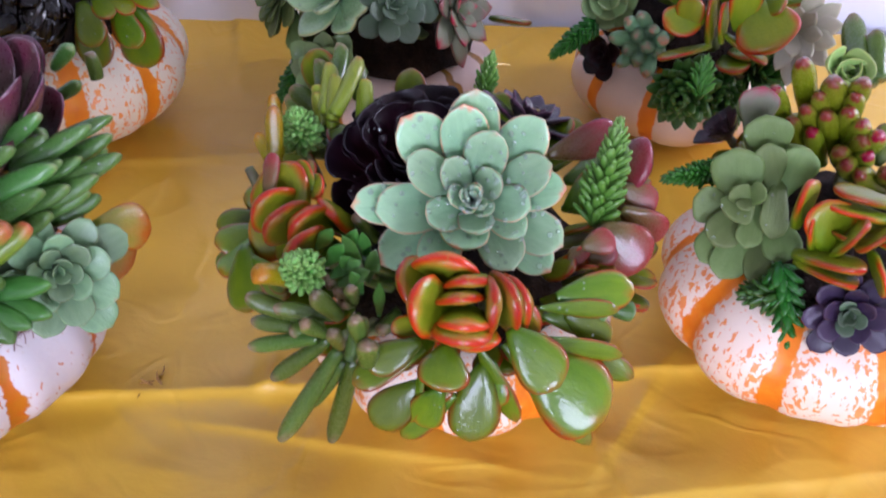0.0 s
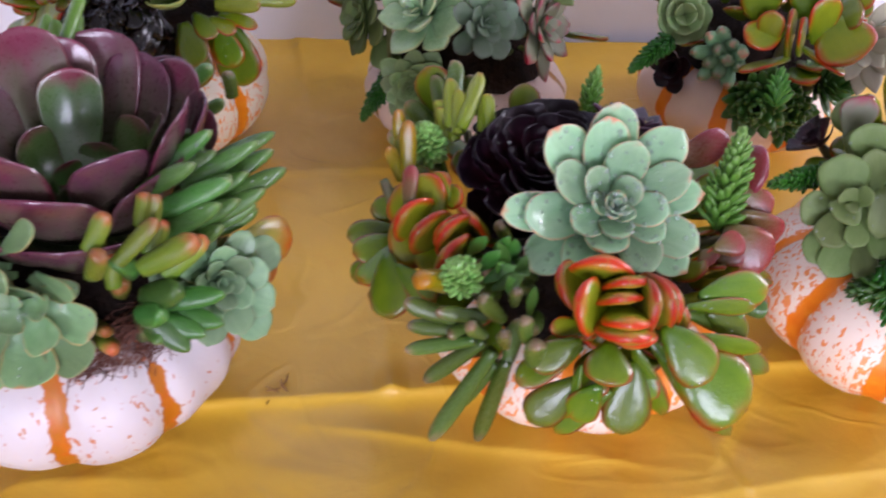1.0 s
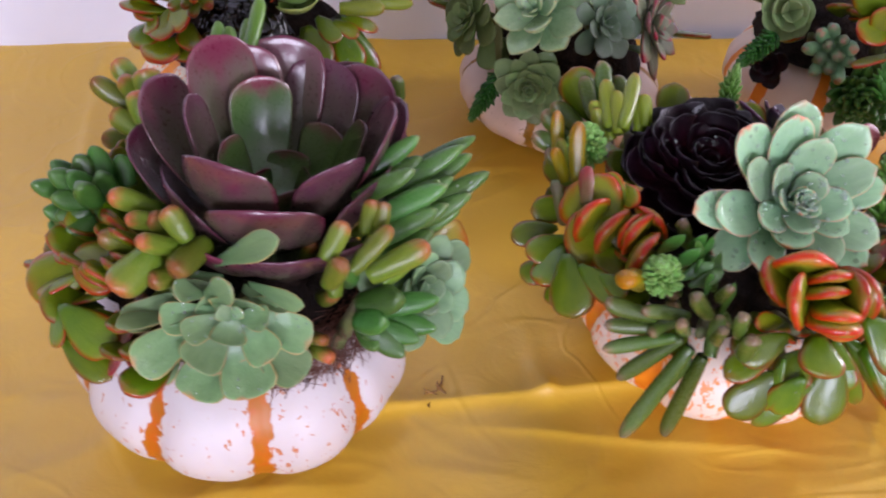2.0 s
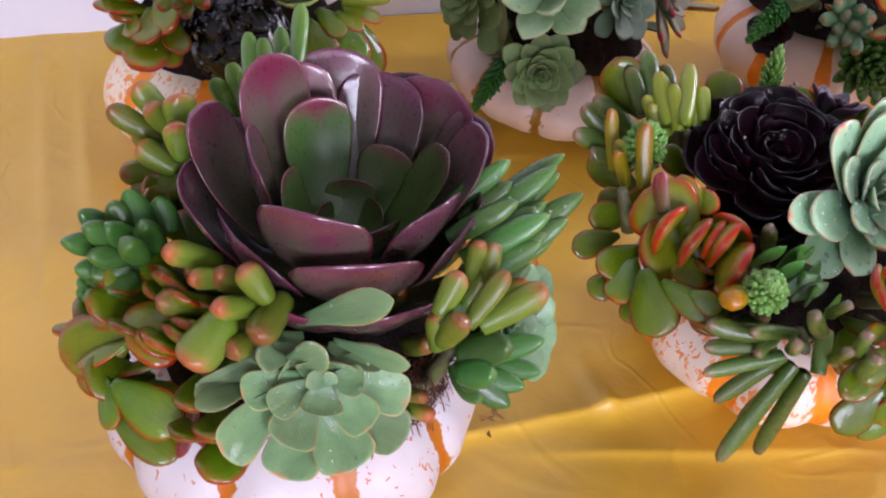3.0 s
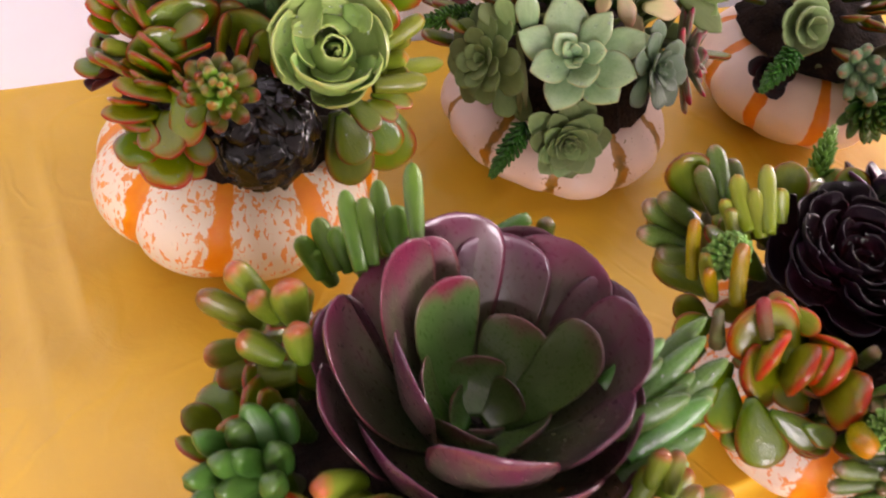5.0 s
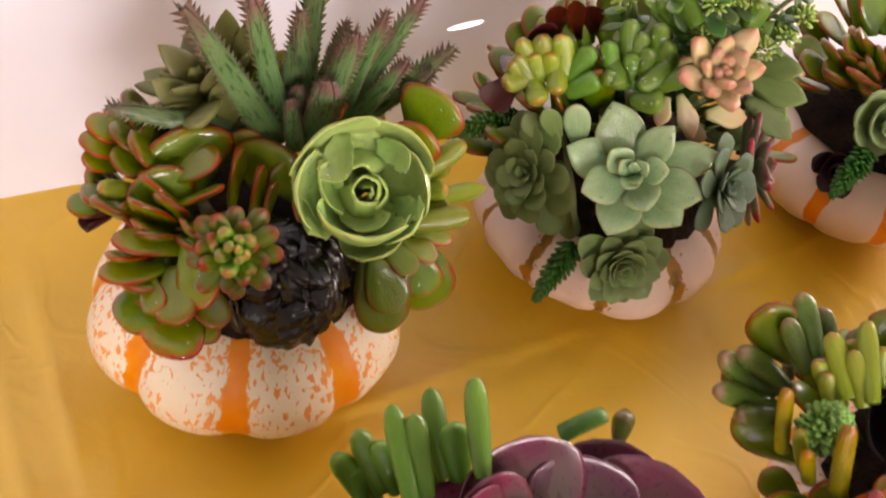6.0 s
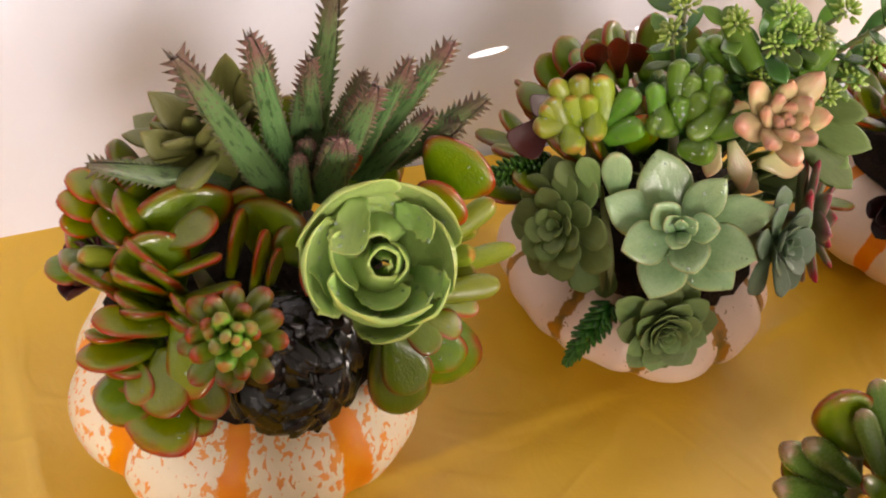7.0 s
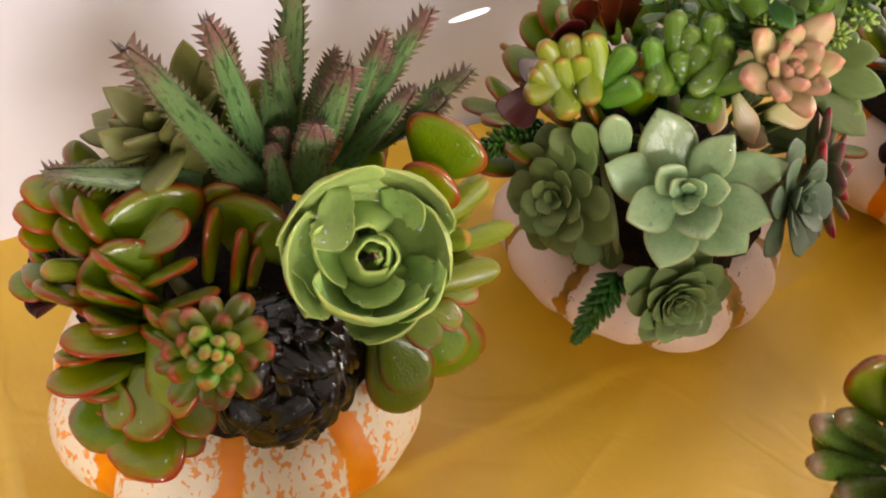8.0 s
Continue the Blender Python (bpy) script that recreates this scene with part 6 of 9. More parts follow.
blade(s, "paddle", REDJADE, (-0.3254, 0.6557, 0.1293), (-0.3384, 0.6399, 0.1241), (0.09, -0.58, 0.81), 0.0188)
blade(s, "paddle", REDJADE, (-0.3433, 0.6798, 0.1398), (-0.3626, 0.6781, 0.1445), (0.06, -0.07, 1.00), 0.0129)
# added beads, here for highlights on the rim leaves
water_drops(s, 0.5, 49, parts=3, size=(0.0003, 0.0008))
s = plant("jade_plant", B, aim(-0.2373, 0.6604, 0.1300, 60, -49, 0), 0.0040, 0.0300, "green jade leaves with dark red edges")
blade(s, "paddle", JADE, (-0.2129, 0.6972, 0.1793), (-0.1995, 0.6967, 0.2051), (-0.19, -0.58, 0.79), 0.0367)
blade(s, "paddle", REDJADE, (-0.2242, 0.6867, 0.1726), (-0.2135, 0.6859, 0.1951), (-0.05, -0.51, 0.86), 0.0264)
blade(s, "paddle", JADE, (-0.2180, 0.6705, 0.1330), (-0.2062, 0.6597, 0.0884), (-0.35, -0.53, 0.77), 0.0360)
blade(s, "paddle", JADE, (-0.2240, 0.6640, 0.1350), (-0.2110, 0.6530, 0.1075), (-0.34, -0.54, 0.77), 0.0225)
blade(s, "paddle", JADE, (-0.2480, 0.6610, 0.1380), (-0.2365, 0.6440, 0.0955), (-0.30, -0.53, 0.79), 0.0290)
blade(s, "paddle", JADE, (-0.2470, 0.6560, 0.1400), (-0.2355, 0.6410, 0.1145), (-0.31, -0.53, 0.79), 0.0235)
blade(s, "paddle", REDJADE, (-0.2230, 0.6680, 0.1410), (-0.1965, 0.6680, 0.1310), (-0.13, -0.20, 0.97), 0.0150)
blade(s, "paddle", REDJADE, (-0.2280, 0.6620, 0.1420), (-0.2110, 0.6545, 0.1330), (-0.12, -0.19, 0.97), 0.0150)
blade(s, "paddle", JADE, (-0.2400, 0.6640, 0.1430), (-0.2240, 0.6480, 0.1330), (-0.12, -0.19, 0.97), 0.0180)
blade(s, "paddle", REDJADE, (-0.2300, 0.6700, 0.1300), (-0.2150, 0.6660, 0.1020), (-0.33, -0.55, 0.77), 0.0240)
# beads put on for small highlights along these leaves
water_drops(s, 0.6, 47, parts=4, size=(0.0003, 0.0008))
s = plant("finger_plant", B, aim(-0.2067, 0.6892, 0.1400, 50, -20, 0), 0.0040, 0.0300, "lime finger leaves with pink tips")
blade(s, "finger", LIME, (-0.2123, 0.6864, 0.1600), (-0.1865, 0.6918, 0.1750), (-0.30, -0.62, 0.73), 0.0115)
blade(s, "finger", LIME, (-0.2144, 0.6813, 0.1480), (-0.1700, 0.6915, 0.1395), (-0.32, -0.62, 0.72), 0.0104)
blade(s, "finger", LIME, (-0.2239, 0.6646, 0.1500), (-0.1922, 0.6640, 0.1500), (-0.01, -0.64, 0.77), 0.0119)
blade(s, "finger", LIME, (-0.2130, 0.6848, 0.1500), (-0.1999, 0.6755, 0.1600), (-0.72, -0.45, 0.53), 0.0104)
blade(s, "finger", LIME, (-0.2072, 0.6955, 0.1500), (-0.1949, 0.6870, 0.1650), (-0.79, -0.49, 0.37), 0.0094)
blade(s, "finger", LIME, (-0.2165, 0.6798, 0.1400), (-0.1981, 0.6733, 0.1500), (-0.54, -0.55, 0.64), 0.0110)
s = rosette(B, "echeveria", "olive green pointed rosette behind the aloe", aim(-0.3017, 0.7518, 0.1750, 35, 150, 0), 0.0550, "pointed", OLIVELEAF, 18, ratio=0.45, rise=(75, 10), seed=8)
s = plant("echeveria", B, aim(-0.3024, 0.7494, 0.1700, 20, 115, 0), 0.0040, 0.0300, "olive green pointed leaves")
blade(s, "pointed", OLIVELEAF, (-0.2962, 0.7523, 0.1700), (-0.3274, 0.7595, 0.2050), (0.40, -0.76, 0.51), 0.0164)
blade(s, "pointed", OLIVELEAF, (-0.3043, 0.7415, 0.1700), (-0.3335, 0.7466, 0.1950), (0.31, -0.80, 0.52), 0.0167)
blade(s, "pointed", OLIVELEAF, (-0.2976, 0.7359, 0.1700), (-0.3015, 0.7358, 0.2000), (-0.13, -0.99, -0.02), 0.0183)
blade(s, "pointed", OLIVELEAF, (-0.2924, 0.7566, 0.1800), (-0.2956, 0.7491, 0.2300), (-0.22, -0.96, -0.16), 0.0157)
blade(s, "pointed", OLIVELEAF, (-0.2845, 0.7550, 0.1800), (-0.2864, 0.7410, 0.2300), (-0.31, -0.91, -0.27), 0.0141)
s = rosette(B, "rosette", "dark red-brown frilly rosette", aim(-0.3543, 0.7351, 0.1250, 60, 175, 0), 0.0220, "cabbage", PLUMRED, 14, ratio=0.9, rise=(80, 25), seed=9)
scatter(B, "jade_plant", "jade leaves round the back of the planter", "round", JADE, 50, (0.0350, 0.0680), (0.1200, 0.1600), (-10, 175), (0.0240, 0.0340), (0.0180, 0.0240), (15, 60), 23, clear=((-0.261, 0.686, 0.172, 0.046), (-0.284, 0.645, 0.14, 0.042), (-0.317, 0.64, 0.17, 0.025)))
scatter(B, "jade_plant", "green jade leaves under the aloe", "paddle", JADE, 26, (0.0350, 0.0720), (0.1150, 0.1450), (180, 345), (0.0260, 0.0380), (0.0180, 0.0260), (15, 60), 24, clear=((-0.261, 0.686, 0.172, 0.046), (-0.284, 0.645, 0.14, 0.042), (-0.317, 0.64, 0.17, 0.025)))

G = planter(-0.0365, 0.7440, 0.0870, 0.0800, 10, -10, SKIN_G, "pinkish white brown-striped pumpkin with an opal rosette on top", 3, (0.74, 0.86, 1.62), None)
s = plant("graptopetalum", G, aim(-0.0760, 0.6870, 0.1400, 52, -112, 0), 0.0040, 0.0300, "opal green rosette with broad pointed leaves")
blade(s, "star", GHOST, (-0.0740, 0.6902, 0.1363), (-0.0837, 0.7139, 0.1680), (-0.43, -0.87, 0.23), 0.0295)
blade(s, "star", GHOST, (-0.0761, 0.6911, 0.1338), (-0.1084, 0.7096, 0.1429), (-0.11, -0.83, 0.55), 0.0254)
blade(s, "star", GHOST, (-0.0675, 0.6858, 0.1370), (-0.0394, 0.6639, 0.1642), (-0.92, -0.25, 0.30), 0.0230)
blade(s, "star", GHOST, (-0.0686, 0.6829, 0.1352), (-0.0509, 0.6513, 0.1431), (-0.84, -0.06, 0.53), 0.0260)
blade(s, "star", GHOST, (-0.0742, 0.6841, 0.1298), (-0.1000, 0.6616, 0.1161), (-0.20, -0.19, 0.96), 0.0271)
blade(s, "star", GHOST, (-0.0697, 0.6822, 0.1306), (-0.0624, 0.6474, 0.1283), (-0.69, 0.00, 0.72), 0.0271)
blade(s, "star", GHOST, (-0.0730, 0.6854, 0.1396), (-0.0609, 0.6832, 0.1716), (-0.83, -0.54, 0.13), 0.0201)
blade(s, "star", GHOST, (-0.0793, 0.6843, 0.1363), (-0.1105, 0.6817, 0.1332), (0.01, -0.56, 0.83), 0.0236)
blade(s, "star", GHOST, (-0.0763, 0.6806, 0.1360), (-0.0840, 0.6552, 0.1376), (-0.52, 0.06, 0.85), 0.0224)
blade(s, "star", GHOST, (-0.0795, 0.6837, 0.1403), (-0.0928, 0.6899, 0.1542), (-0.21, -0.91, 0.36), 0.0177)
blade(s, "star", GHOST, (-0.0758, 0.6805, 0.1409), (-0.0692, 0.6658, 0.1556), (-0.93, -0.16, 0.33), 0.0159)
blade(s, "star", GHOST, (-0.0800, 0.6791, 0.1408), (-0.0912, 0.6689, 0.1432), (-0.23, -0.20, 0.95), 0.0112)
blade(s, "star", GHOST, (-0.0801, 0.6810, 0.1422), (-0.0909, 0.6811, 0.1531), (-0.24, -0.88, 0.41), 0.0106)
blade(s, "star", GHOST, (-0.0788, 0.6798, 0.1423), (-0.0797, 0.6726, 0.1561), (-0.88, -0.40, 0.24), 0.0112)
blade(s, "star", GHOST, (-0.0806, 0.6782, 0.1427), (-0.0858, 0.6666, 0.1475), (-0.58, -0.07, 0.81), 0.0083)
blade(s, "star", GHOST, (-0.0806, 0.6792, 0.1434), (-0.0865, 0.6756, 0.1556), (-0.61, -0.71, 0.34), 0.0071)
water_drops(s, 0.6, 44, parts=3, size=(0.0005, 0.0012))
s = rosette(G, "rosette", "tight fresh green rosette on the pumpkin rim", aim(-0.0810, 0.6660, 0.0860, 72, -105, 0), 0.0310, "scale", TIGHT, 38, ratio=0.66, rise=(80, 0), seed=4, small=0.25, depth=0.25)
s = rosette(G, "echeveria", "dusky green echeveria rosette", aim(-0.1183, 0.7215, 0.1150, 66, -160, 0), 0.0360, "spoon", GREYGREEN, 26, ratio=0.62, rise=(65, -5), seed=5)
s = plant("echeveria", G, aim(-0.1125, 0.7144, 0.1000, 70, -161, 0), 0.0040, 0.0300, "dusky green outer leaves")
blade(s, "spoon", GREYGREEN, (-0.1101, 0.7182, 0.1050), (-0.1054, 0.6996, 0.0800), (-0.44, -0.76, 0.48), 0.0196)
blade(s, "spoon", GREYGREEN, (-0.1184, 0.7151, 0.1100), (-0.1273, 0.7095, 0.0900), (-0.59, -0.67, 0.45), 0.0180)
blade(s, "spoon", GREYGREEN, (-0.1080, 0.7243, 0.1300), (-0.1260, 0.7343, 0.1500), (-0.17, -0.93, 0.31), 0.0138)
blade(s, "spoon", GREYGREEN, (-0.1053, 0.7181, 0.1350), (-0.1188, 0.7257, 0.1600), (-0.26, -0.95, 0.15), 0.0124)
blade(s, "spoon", GREYGREEN, (-0.0959, 0.7103, 0.1000), (-0.0975, 0.6930, 0.0800), (-0.50, -0.64, 0.59), 0.0131)
blade(s, "flap", GHOST, (-0.0967, 0.7138, 0.1350), (-0.1018, 0.7208, 0.1650), (-0.50, -0.86, 0.12), 0.0155)
blade(s, "pointed", OLIVELEAF, (-0.1031, 0.7216, 0.1400), (-0.1003, 0.6887, 0.0950), (-0.49, -0.72, 0.49), 0.0057)
blade(s, "pointed", OLIVELEAF, (-0.1018, 0.7100, 0.1200), (-0.1005, 0.6937, 0.0850), (-0.51, -0.78, 0.35), 0.0045)
sprig(G, "sedum_sprig", "trailing dark green sedum shoot", (-0.1109, 0.7604, 0.1250), (-0.1603, 0.7539, 0.1250), 0.0200, DARKSEDUM, count=130, leaf_long=0.0088, leaf_wide=0.0044, lift=28)
sprig(G, "sedum_sprig", "short dark green sedum shoot on the rim", (-0.0997, 0.6845, 0.0850), (-0.1213, 0.6775, 0.0500), 0.0200, DARKSEDUM, count=130, leaf_long=0.0088, leaf_wide=0.0044, lift=28)
s = plant("jelly_bean_plant", G, aim(-0.0950, 0.7560, 0.1500, 20, 152, 0), 0.0040, 0.0300, "lime jelly bean succulent with orange tips")
blade(s, "finger", LIME, (-0.1179, 0.7438, 0.1681), (-0.1270, 0.7561, 0.1879), (-0.48, -0.67, 0.57), 0.0113)
blade(s, "finger", LIME, (-0.1127, 0.7430, 0.1716), (-0.1158, 0.7517, 0.1925), (-0.50, -0.66, 0.56), 0.0123)
blade(s, "finger", LIME, (-0.1032, 0.7359, 0.1722), (-0.1069, 0.7469, 0.1949), (-0.52, -0.65, 0.56), 0.0128)
blade(s, "finger", LIME, (-0.1204, 0.7451, 0.1674), (-0.1387, 0.7447, 0.1659), (-0.46, -0.64, 0.61), 0.0123)
blade(s, "finger", LIME, (-0.1196, 0.7421, 0.1649), (-0.1299, 0.7516, 0.1803), (-0.47, -0.66, 0.58), 0.0118)
blade(s, "finger", LIME, (-0.1197, 0.7433, 0.1661), (-0.1218, 0.7272, 0.1611), (-0.49, -0.61, 0.62), 0.0133)
blade(s, "finger", LIME, (-0.1073, 0.7431, 0.1763), (-0.1119, 0.7260, 0.1680), (-0.51, -0.61, 0.61), 0.0123)
blade(s, "finger", LIME, (-0.1151, 0.7413, 0.1677), (-0.1217, 0.7477, 0.1828), (-0.49, -0.65, 0.58), 0.0113)
blade(s, "finger", LIME, (-0.1102, 0.7387, 0.1691), (-0.1131, 0.7437, 0.1857), (-0.51, -0.64, 0.57), 0.0113)
blade(s, "finger", LIME, (-0.1208, 0.7433, 0.1652), (-0.1338, 0.7507, 0.1762), (-0.47, -0.66, 0.59), 0.0108)
blade(s, "finger", BEAN, (-0.1009, 0.7340, 0.1722), (-0.0917, 0.7329, 0.1935), (-0.55, -0.62, 0.56), 0.0123)
blade(s, "finger", BEAN, (-0.1028, 0.7293, 0.1658), (-0.0910, 0.7209, 0.1813), (-0.55, -0.60, 0.58), 0.0133)
water_drops(s, 0.7, 52, parts=4, size=(0.0004, 0.001))
s = plant("bean_plant", G, aim(-0.0550, 0.7350, 0.1550, 20, 146, 0), 0.0040, 0.0300, "bright green knobbly bean-leaved sedum")
blade(s, "knobbly", BEAN, (-0.0766, 0.7195, 0.1904), (-0.0768, 0.7278, 0.2140), (-0.58, -0.62, 0.53), 0.0111)
blade(s, "knobbly", BEAN, (-0.0637, 0.7110, 0.1951), (-0.0638, 0.7173, 0.2167), (-0.61, -0.60, 0.52), 0.0107)
blade(s, "knobbly", BEAN, (-0.0848, 0.7196, 0.1824), (-0.0883, 0.7274, 0.2015), (-0.56, -0.62, 0.55), 0.0102)
blade(s, "knobbly", BEAN, (-0.0831, 0.7254, 0.1902), (-0.0860, 0.7079, 0.1832), (-0.56, -0.58, 0.59), 0.0107)
blade(s, "knobbly", BEAN, (-0.0649, 0.7090, 0.1916), (-0.0608, 0.7087, 0.2105), (-0.61, -0.58, 0.53), 0.0107)
blade(s, "knobbly", BEAN, (-0.0710, 0.7100, 0.1863), (-0.0707, 0.7136, 0.2047), (-0.59, -0.59, 0.54), 0.0107)
blade(s, "knobbly", BEAN, (-0.0558, 0.7076, 0.2002), (-0.0778, 0.7015, 0.1849), (-0.58, -0.57, 0.58), 0.0116)
blade(s, "knobbly", BEAN, (-0.0664, 0.7026, 0.1836), (-0.0496, 0.6898, 0.2036), (-0.63, -0.55, 0.55), 0.0116)
blade(s, "knobbly", BEAN, (-0.0759, 0.7046, 0.1761), (-0.0678, 0.6902, 0.1841), (-0.60, -0.55, 0.58), 0.0134)
blade(s, "knobbly", BEAN, (-0.0750, 0.7125, 0.1848), (-0.0792, 0.7172, 0.1996), (-0.58, -0.60, 0.55), 0.0102)
blade(s, "knobbly", BEAN, (-0.0785, 0.7123, 0.1812), (-0.0928, 0.7172, 0.1861), (-0.55, -0.60, 0.58), 0.0111)
blade(s, "knobbly", BEAN, (-0.0724, 0.7148, 0.1898), (-0.0733, 0.7208, 0.2099), (-0.59, -0.61, 0.53), 0.0102)
# glints of the knobbly leaves, made with added beads
water_drops(s, 0.9, 42, parts=6, size=(0.0004, 0.001))
s = rosette(G, "sedum", "blush pink and apricot pointed rosette", aim(-0.0400, 0.6890, 0.1970, 35, -110, 0), 0.0320, "plump", BLUSH, 18, ratio=0.5, rise=(85, 30), seed=6, small=0.4)
s = plant("sedum", G, aim(-0.0054, 0.7145, 0.1400, 20, -35, 0), 0.0040, 0.0300, "blush pink leaves below the pink rosette")
blade(s, "pointed", BLUSH, (-0.0410, 0.7090, 0.1700), (-0.0325, 0.6933, 0.1500), (-0.52, -0.76, 0.38), 0.0125)
blade(s, "pointed", BLUSH, (-0.0490, 0.7083, 0.1700), (-0.0602, 0.6962, 0.1600), (-0.38, -0.35, 0.85), 0.0105)
blade(s, "pointed", BLUSH, (-0.0236, 0.7001, 0.1600), (0.0040, 0.6960, 0.1560), (0.11, -0.71, 0.69), 0.0160)
blade(s, "pointed", BLUSH, (-0.0208, 0.7038, 0.1500), (-0.0273, 0.6985, 0.1400), (-0.57, -0.51, 0.64), 0.0148)
blade(s, "pointed", BLUSH, (-0.0242, 0.7231, 0.1700), (-0.0435, 0.7149, 0.1950), (-0.15, -0.90, -0.41), 0.0099)
s = plant("sedum", G, aim(0.0280, 0.7214, 0.1500, 20, -14, 0), 0.0040, 0.0300, "smooth green pointed leaves")
blade(s, "pointed", GREYGREEN, (0.0141, 0.7152, 0.1700), (0.0374, 0.6874, 0.1700), (-0.65, -0.54, 0.54), 0.0180)
blade(s, "pointed", GREYGREEN, (0.0182, 0.7185, 0.1750), (0.0353, 0.6981, 0.1850), (-0.78, -0.42, 0.47), 0.0154)
blade(s, "pointed", GREYGREEN, (0.0113, 0.7076, 0.1600), (0.0345, 0.6837, 0.1450), (-0.48, -0.75, 0.45), 0.0176)
blade(s, "pointed", GREYGREEN, (0.0231, 0.7154, 0.1600), (0.0309, 0.6890, 0.1550), (-0.73, -0.33, 0.60), 0.0144)
flower_stem(G, (-0.0266, 0.7299, 0.1650), (-0.0771, 0.7394, 0.2200), 9, BEAN, 0.0075, 30, 0.0200)
flower_stem(G, (-0.0242, 0.7294, 0.1650), (-0.0752, 0.7398, 0.2350), 9, PINE, 0.0075, 31, 0.0200)
flower_stem(G, (-0.0138, 0.7273, 0.1650), (-0.0618, 0.7173, 0.2400), 9, BEAN, 0.0075, 32, 0.0200)
flower_stem(G, (-0.0058, 0.7257, 0.1650), (-0.0456, 0.7046, 0.2350), 9, PINE, 0.0075, 33, 0.0200)
flower_stem(G, (-0.0009, 0.7246, 0.1650), (-0.0350, 0.7029, 0.2400), 9, BEAN, 0.0075, 34, 0.0200)
flower_stem(G, (-0.0083, 0.7262, 0.1650), (-0.0444, 0.7041, 0.2150), 9, PINE, 0.0075, 35, 0.0200)
flower_stem(G, (0.0084, 0.7227, 0.1650), (-0.0121, 0.7041, 0.2500), 9, BEAN, 0.0075, 36, 0.0200)
flower_stem(G, (0.0147, 0.7215, 0.1650), (0.0143, 0.6973, 0.2250), 9, PINE, 0.0075, 37, 0.0200)
flower_stem(G, (0.0103, 0.7223, 0.1650), (0.0112, 0.7004, 0.2100), 9, BEAN, 0.0075, 38, 0.0200)
flower_stem(G, (0.0191, 0.7206, 0.1650), (0.0110, 0.6938, 0.2500), 9, PINE, 0.0075, 39, 0.0200)
flower_stem(G, (0.0047, 0.7235, 0.1650), (-0.0045, 0.6991, 0.2050), 9, BEAN, 0.0075, 40, 0.0200)
flower_stem(G, (-0.0033, 0.7251, 0.1650), (-0.0438, 0.7067, 0.2500), 9, PINE, 0.0075, 41, 0.0200)
flower_stem(G, (0.0028, 0.7239, 0.1650), (-0.0202, 0.7052, 0.2350), 9, BEAN, 0.0075, 42, 0.0200)
s = plant("bean_plant", G, aim(0.0155, 0.7586, 0.1700, 20, 19, 0), 0.0040, 0.0300, "long green sedum leaves")
blade(s, "finger", BEAN, (-0.0531, 0.7021, 0.2240), (-0.0607, 0.7298, 0.2400), (-0.64, -0.51, 0.57), 0.0126)
blade(s, "finger", BEAN, (-0.0031, 0.7291, 0.1940), (-0.0048, 0.7152, 0.2100), (-0.98, -0.08, -0.18), 0.0186)
blade(s, "finger", BEAN, (-0.0444, 0.7108, 0.2340), (-0.0407, 0.7163, 0.2500), (-0.66, -0.65, 0.38), 0.0131)
blade(s, "finger", BEAN, (-0.0117, 0.7083, 0.2140), (-0.0068, 0.7101, 0.2300), (-0.73, -0.61, 0.29), 0.0148)
blade(s, "finger", BEAN, (-0.0391, 0.7272, 0.2040), (-0.0593, 0.7338, 0.2200), (-0.17, -0.97, 0.19), 0.0108)
s = plant("echeveria", G, aim(-0.1023, 0.7749, 0.1500, 20, 150, 0), 0.0040, 0.0300, "dark red and slate leaves at the back")
blade(s, "petal", PLUMRED, (-0.0984, 0.7638, 0.1700), (-0.1180, 0.7604, 0.1950), (0.01, -0.99, -0.12), 0.0205)
blade(s, "petal", PLUMRED, (-0.0948, 0.7655, 0.1800), (-0.1082, 0.7558, 0.2100), (-0.33, -0.85, -0.42), 0.0141)
blade(s, "petal", PLUMRED, (-0.0841, 0.7582, 0.1800), (-0.1018, 0.7510, 0.2150), (-0.27, -0.91, -0.32), 0.0110)
blade(s, "petal", PLUMRED, (-0.1193, 0.7603, 0.1600), (-0.1365, 0.7558, 0.1400), (-0.48, -0.67, 0.57), 0.0209)
blade(s, "petal", PLUMRED, (-0.1090, 0.7739, 0.1600), (-0.1328, 0.7580, 0.1600), (0.25, -0.38, 0.89), 0.0190)
blade(s, "petal", PLUMRED, (-0.0731, 0.7614, 0.1800), (-0.0886, 0.7534, 0.2100), (-0.29, -0.88, -0.38), 0.0154)
s = rosette(G, "echeveria", "slate green rosette with a purple foot", aim(-0.0344, 0.6601, 0.1424, 60, -70, 0), 0.0320, "spoon", SLATE, 22, ratio=0.62, rise=(75, 0), seed=7)
s = rosette(G, "echeveria", "rose-tipped dusky echeveria at the rim", aim(0.0078, 0.6823, 0.1274, 68, -35, 0), 0.0420, "pointed", ROSE, 20, ratio=0.55, rise=(60, 0), seed=8)
scatter(G, "bean_plant", "green leaves round the back of the planter", "round", JADE, 40, (0.0400, 0.0800), (0.0950, 0.1500), (-20, 200), (0.0280, 0.0400), (0.0180, 0.0260), (10, 60), 25)
scatter(G, "sedum", "dark green leaves between the rosettes", "spoon", GREYGREEN, 34, (0.0250, 0.0580), (0.0950, 0.1350), (180, 350), (0.0220, 0.0300), (0.0120, 0.0180), (5, 60), 26)

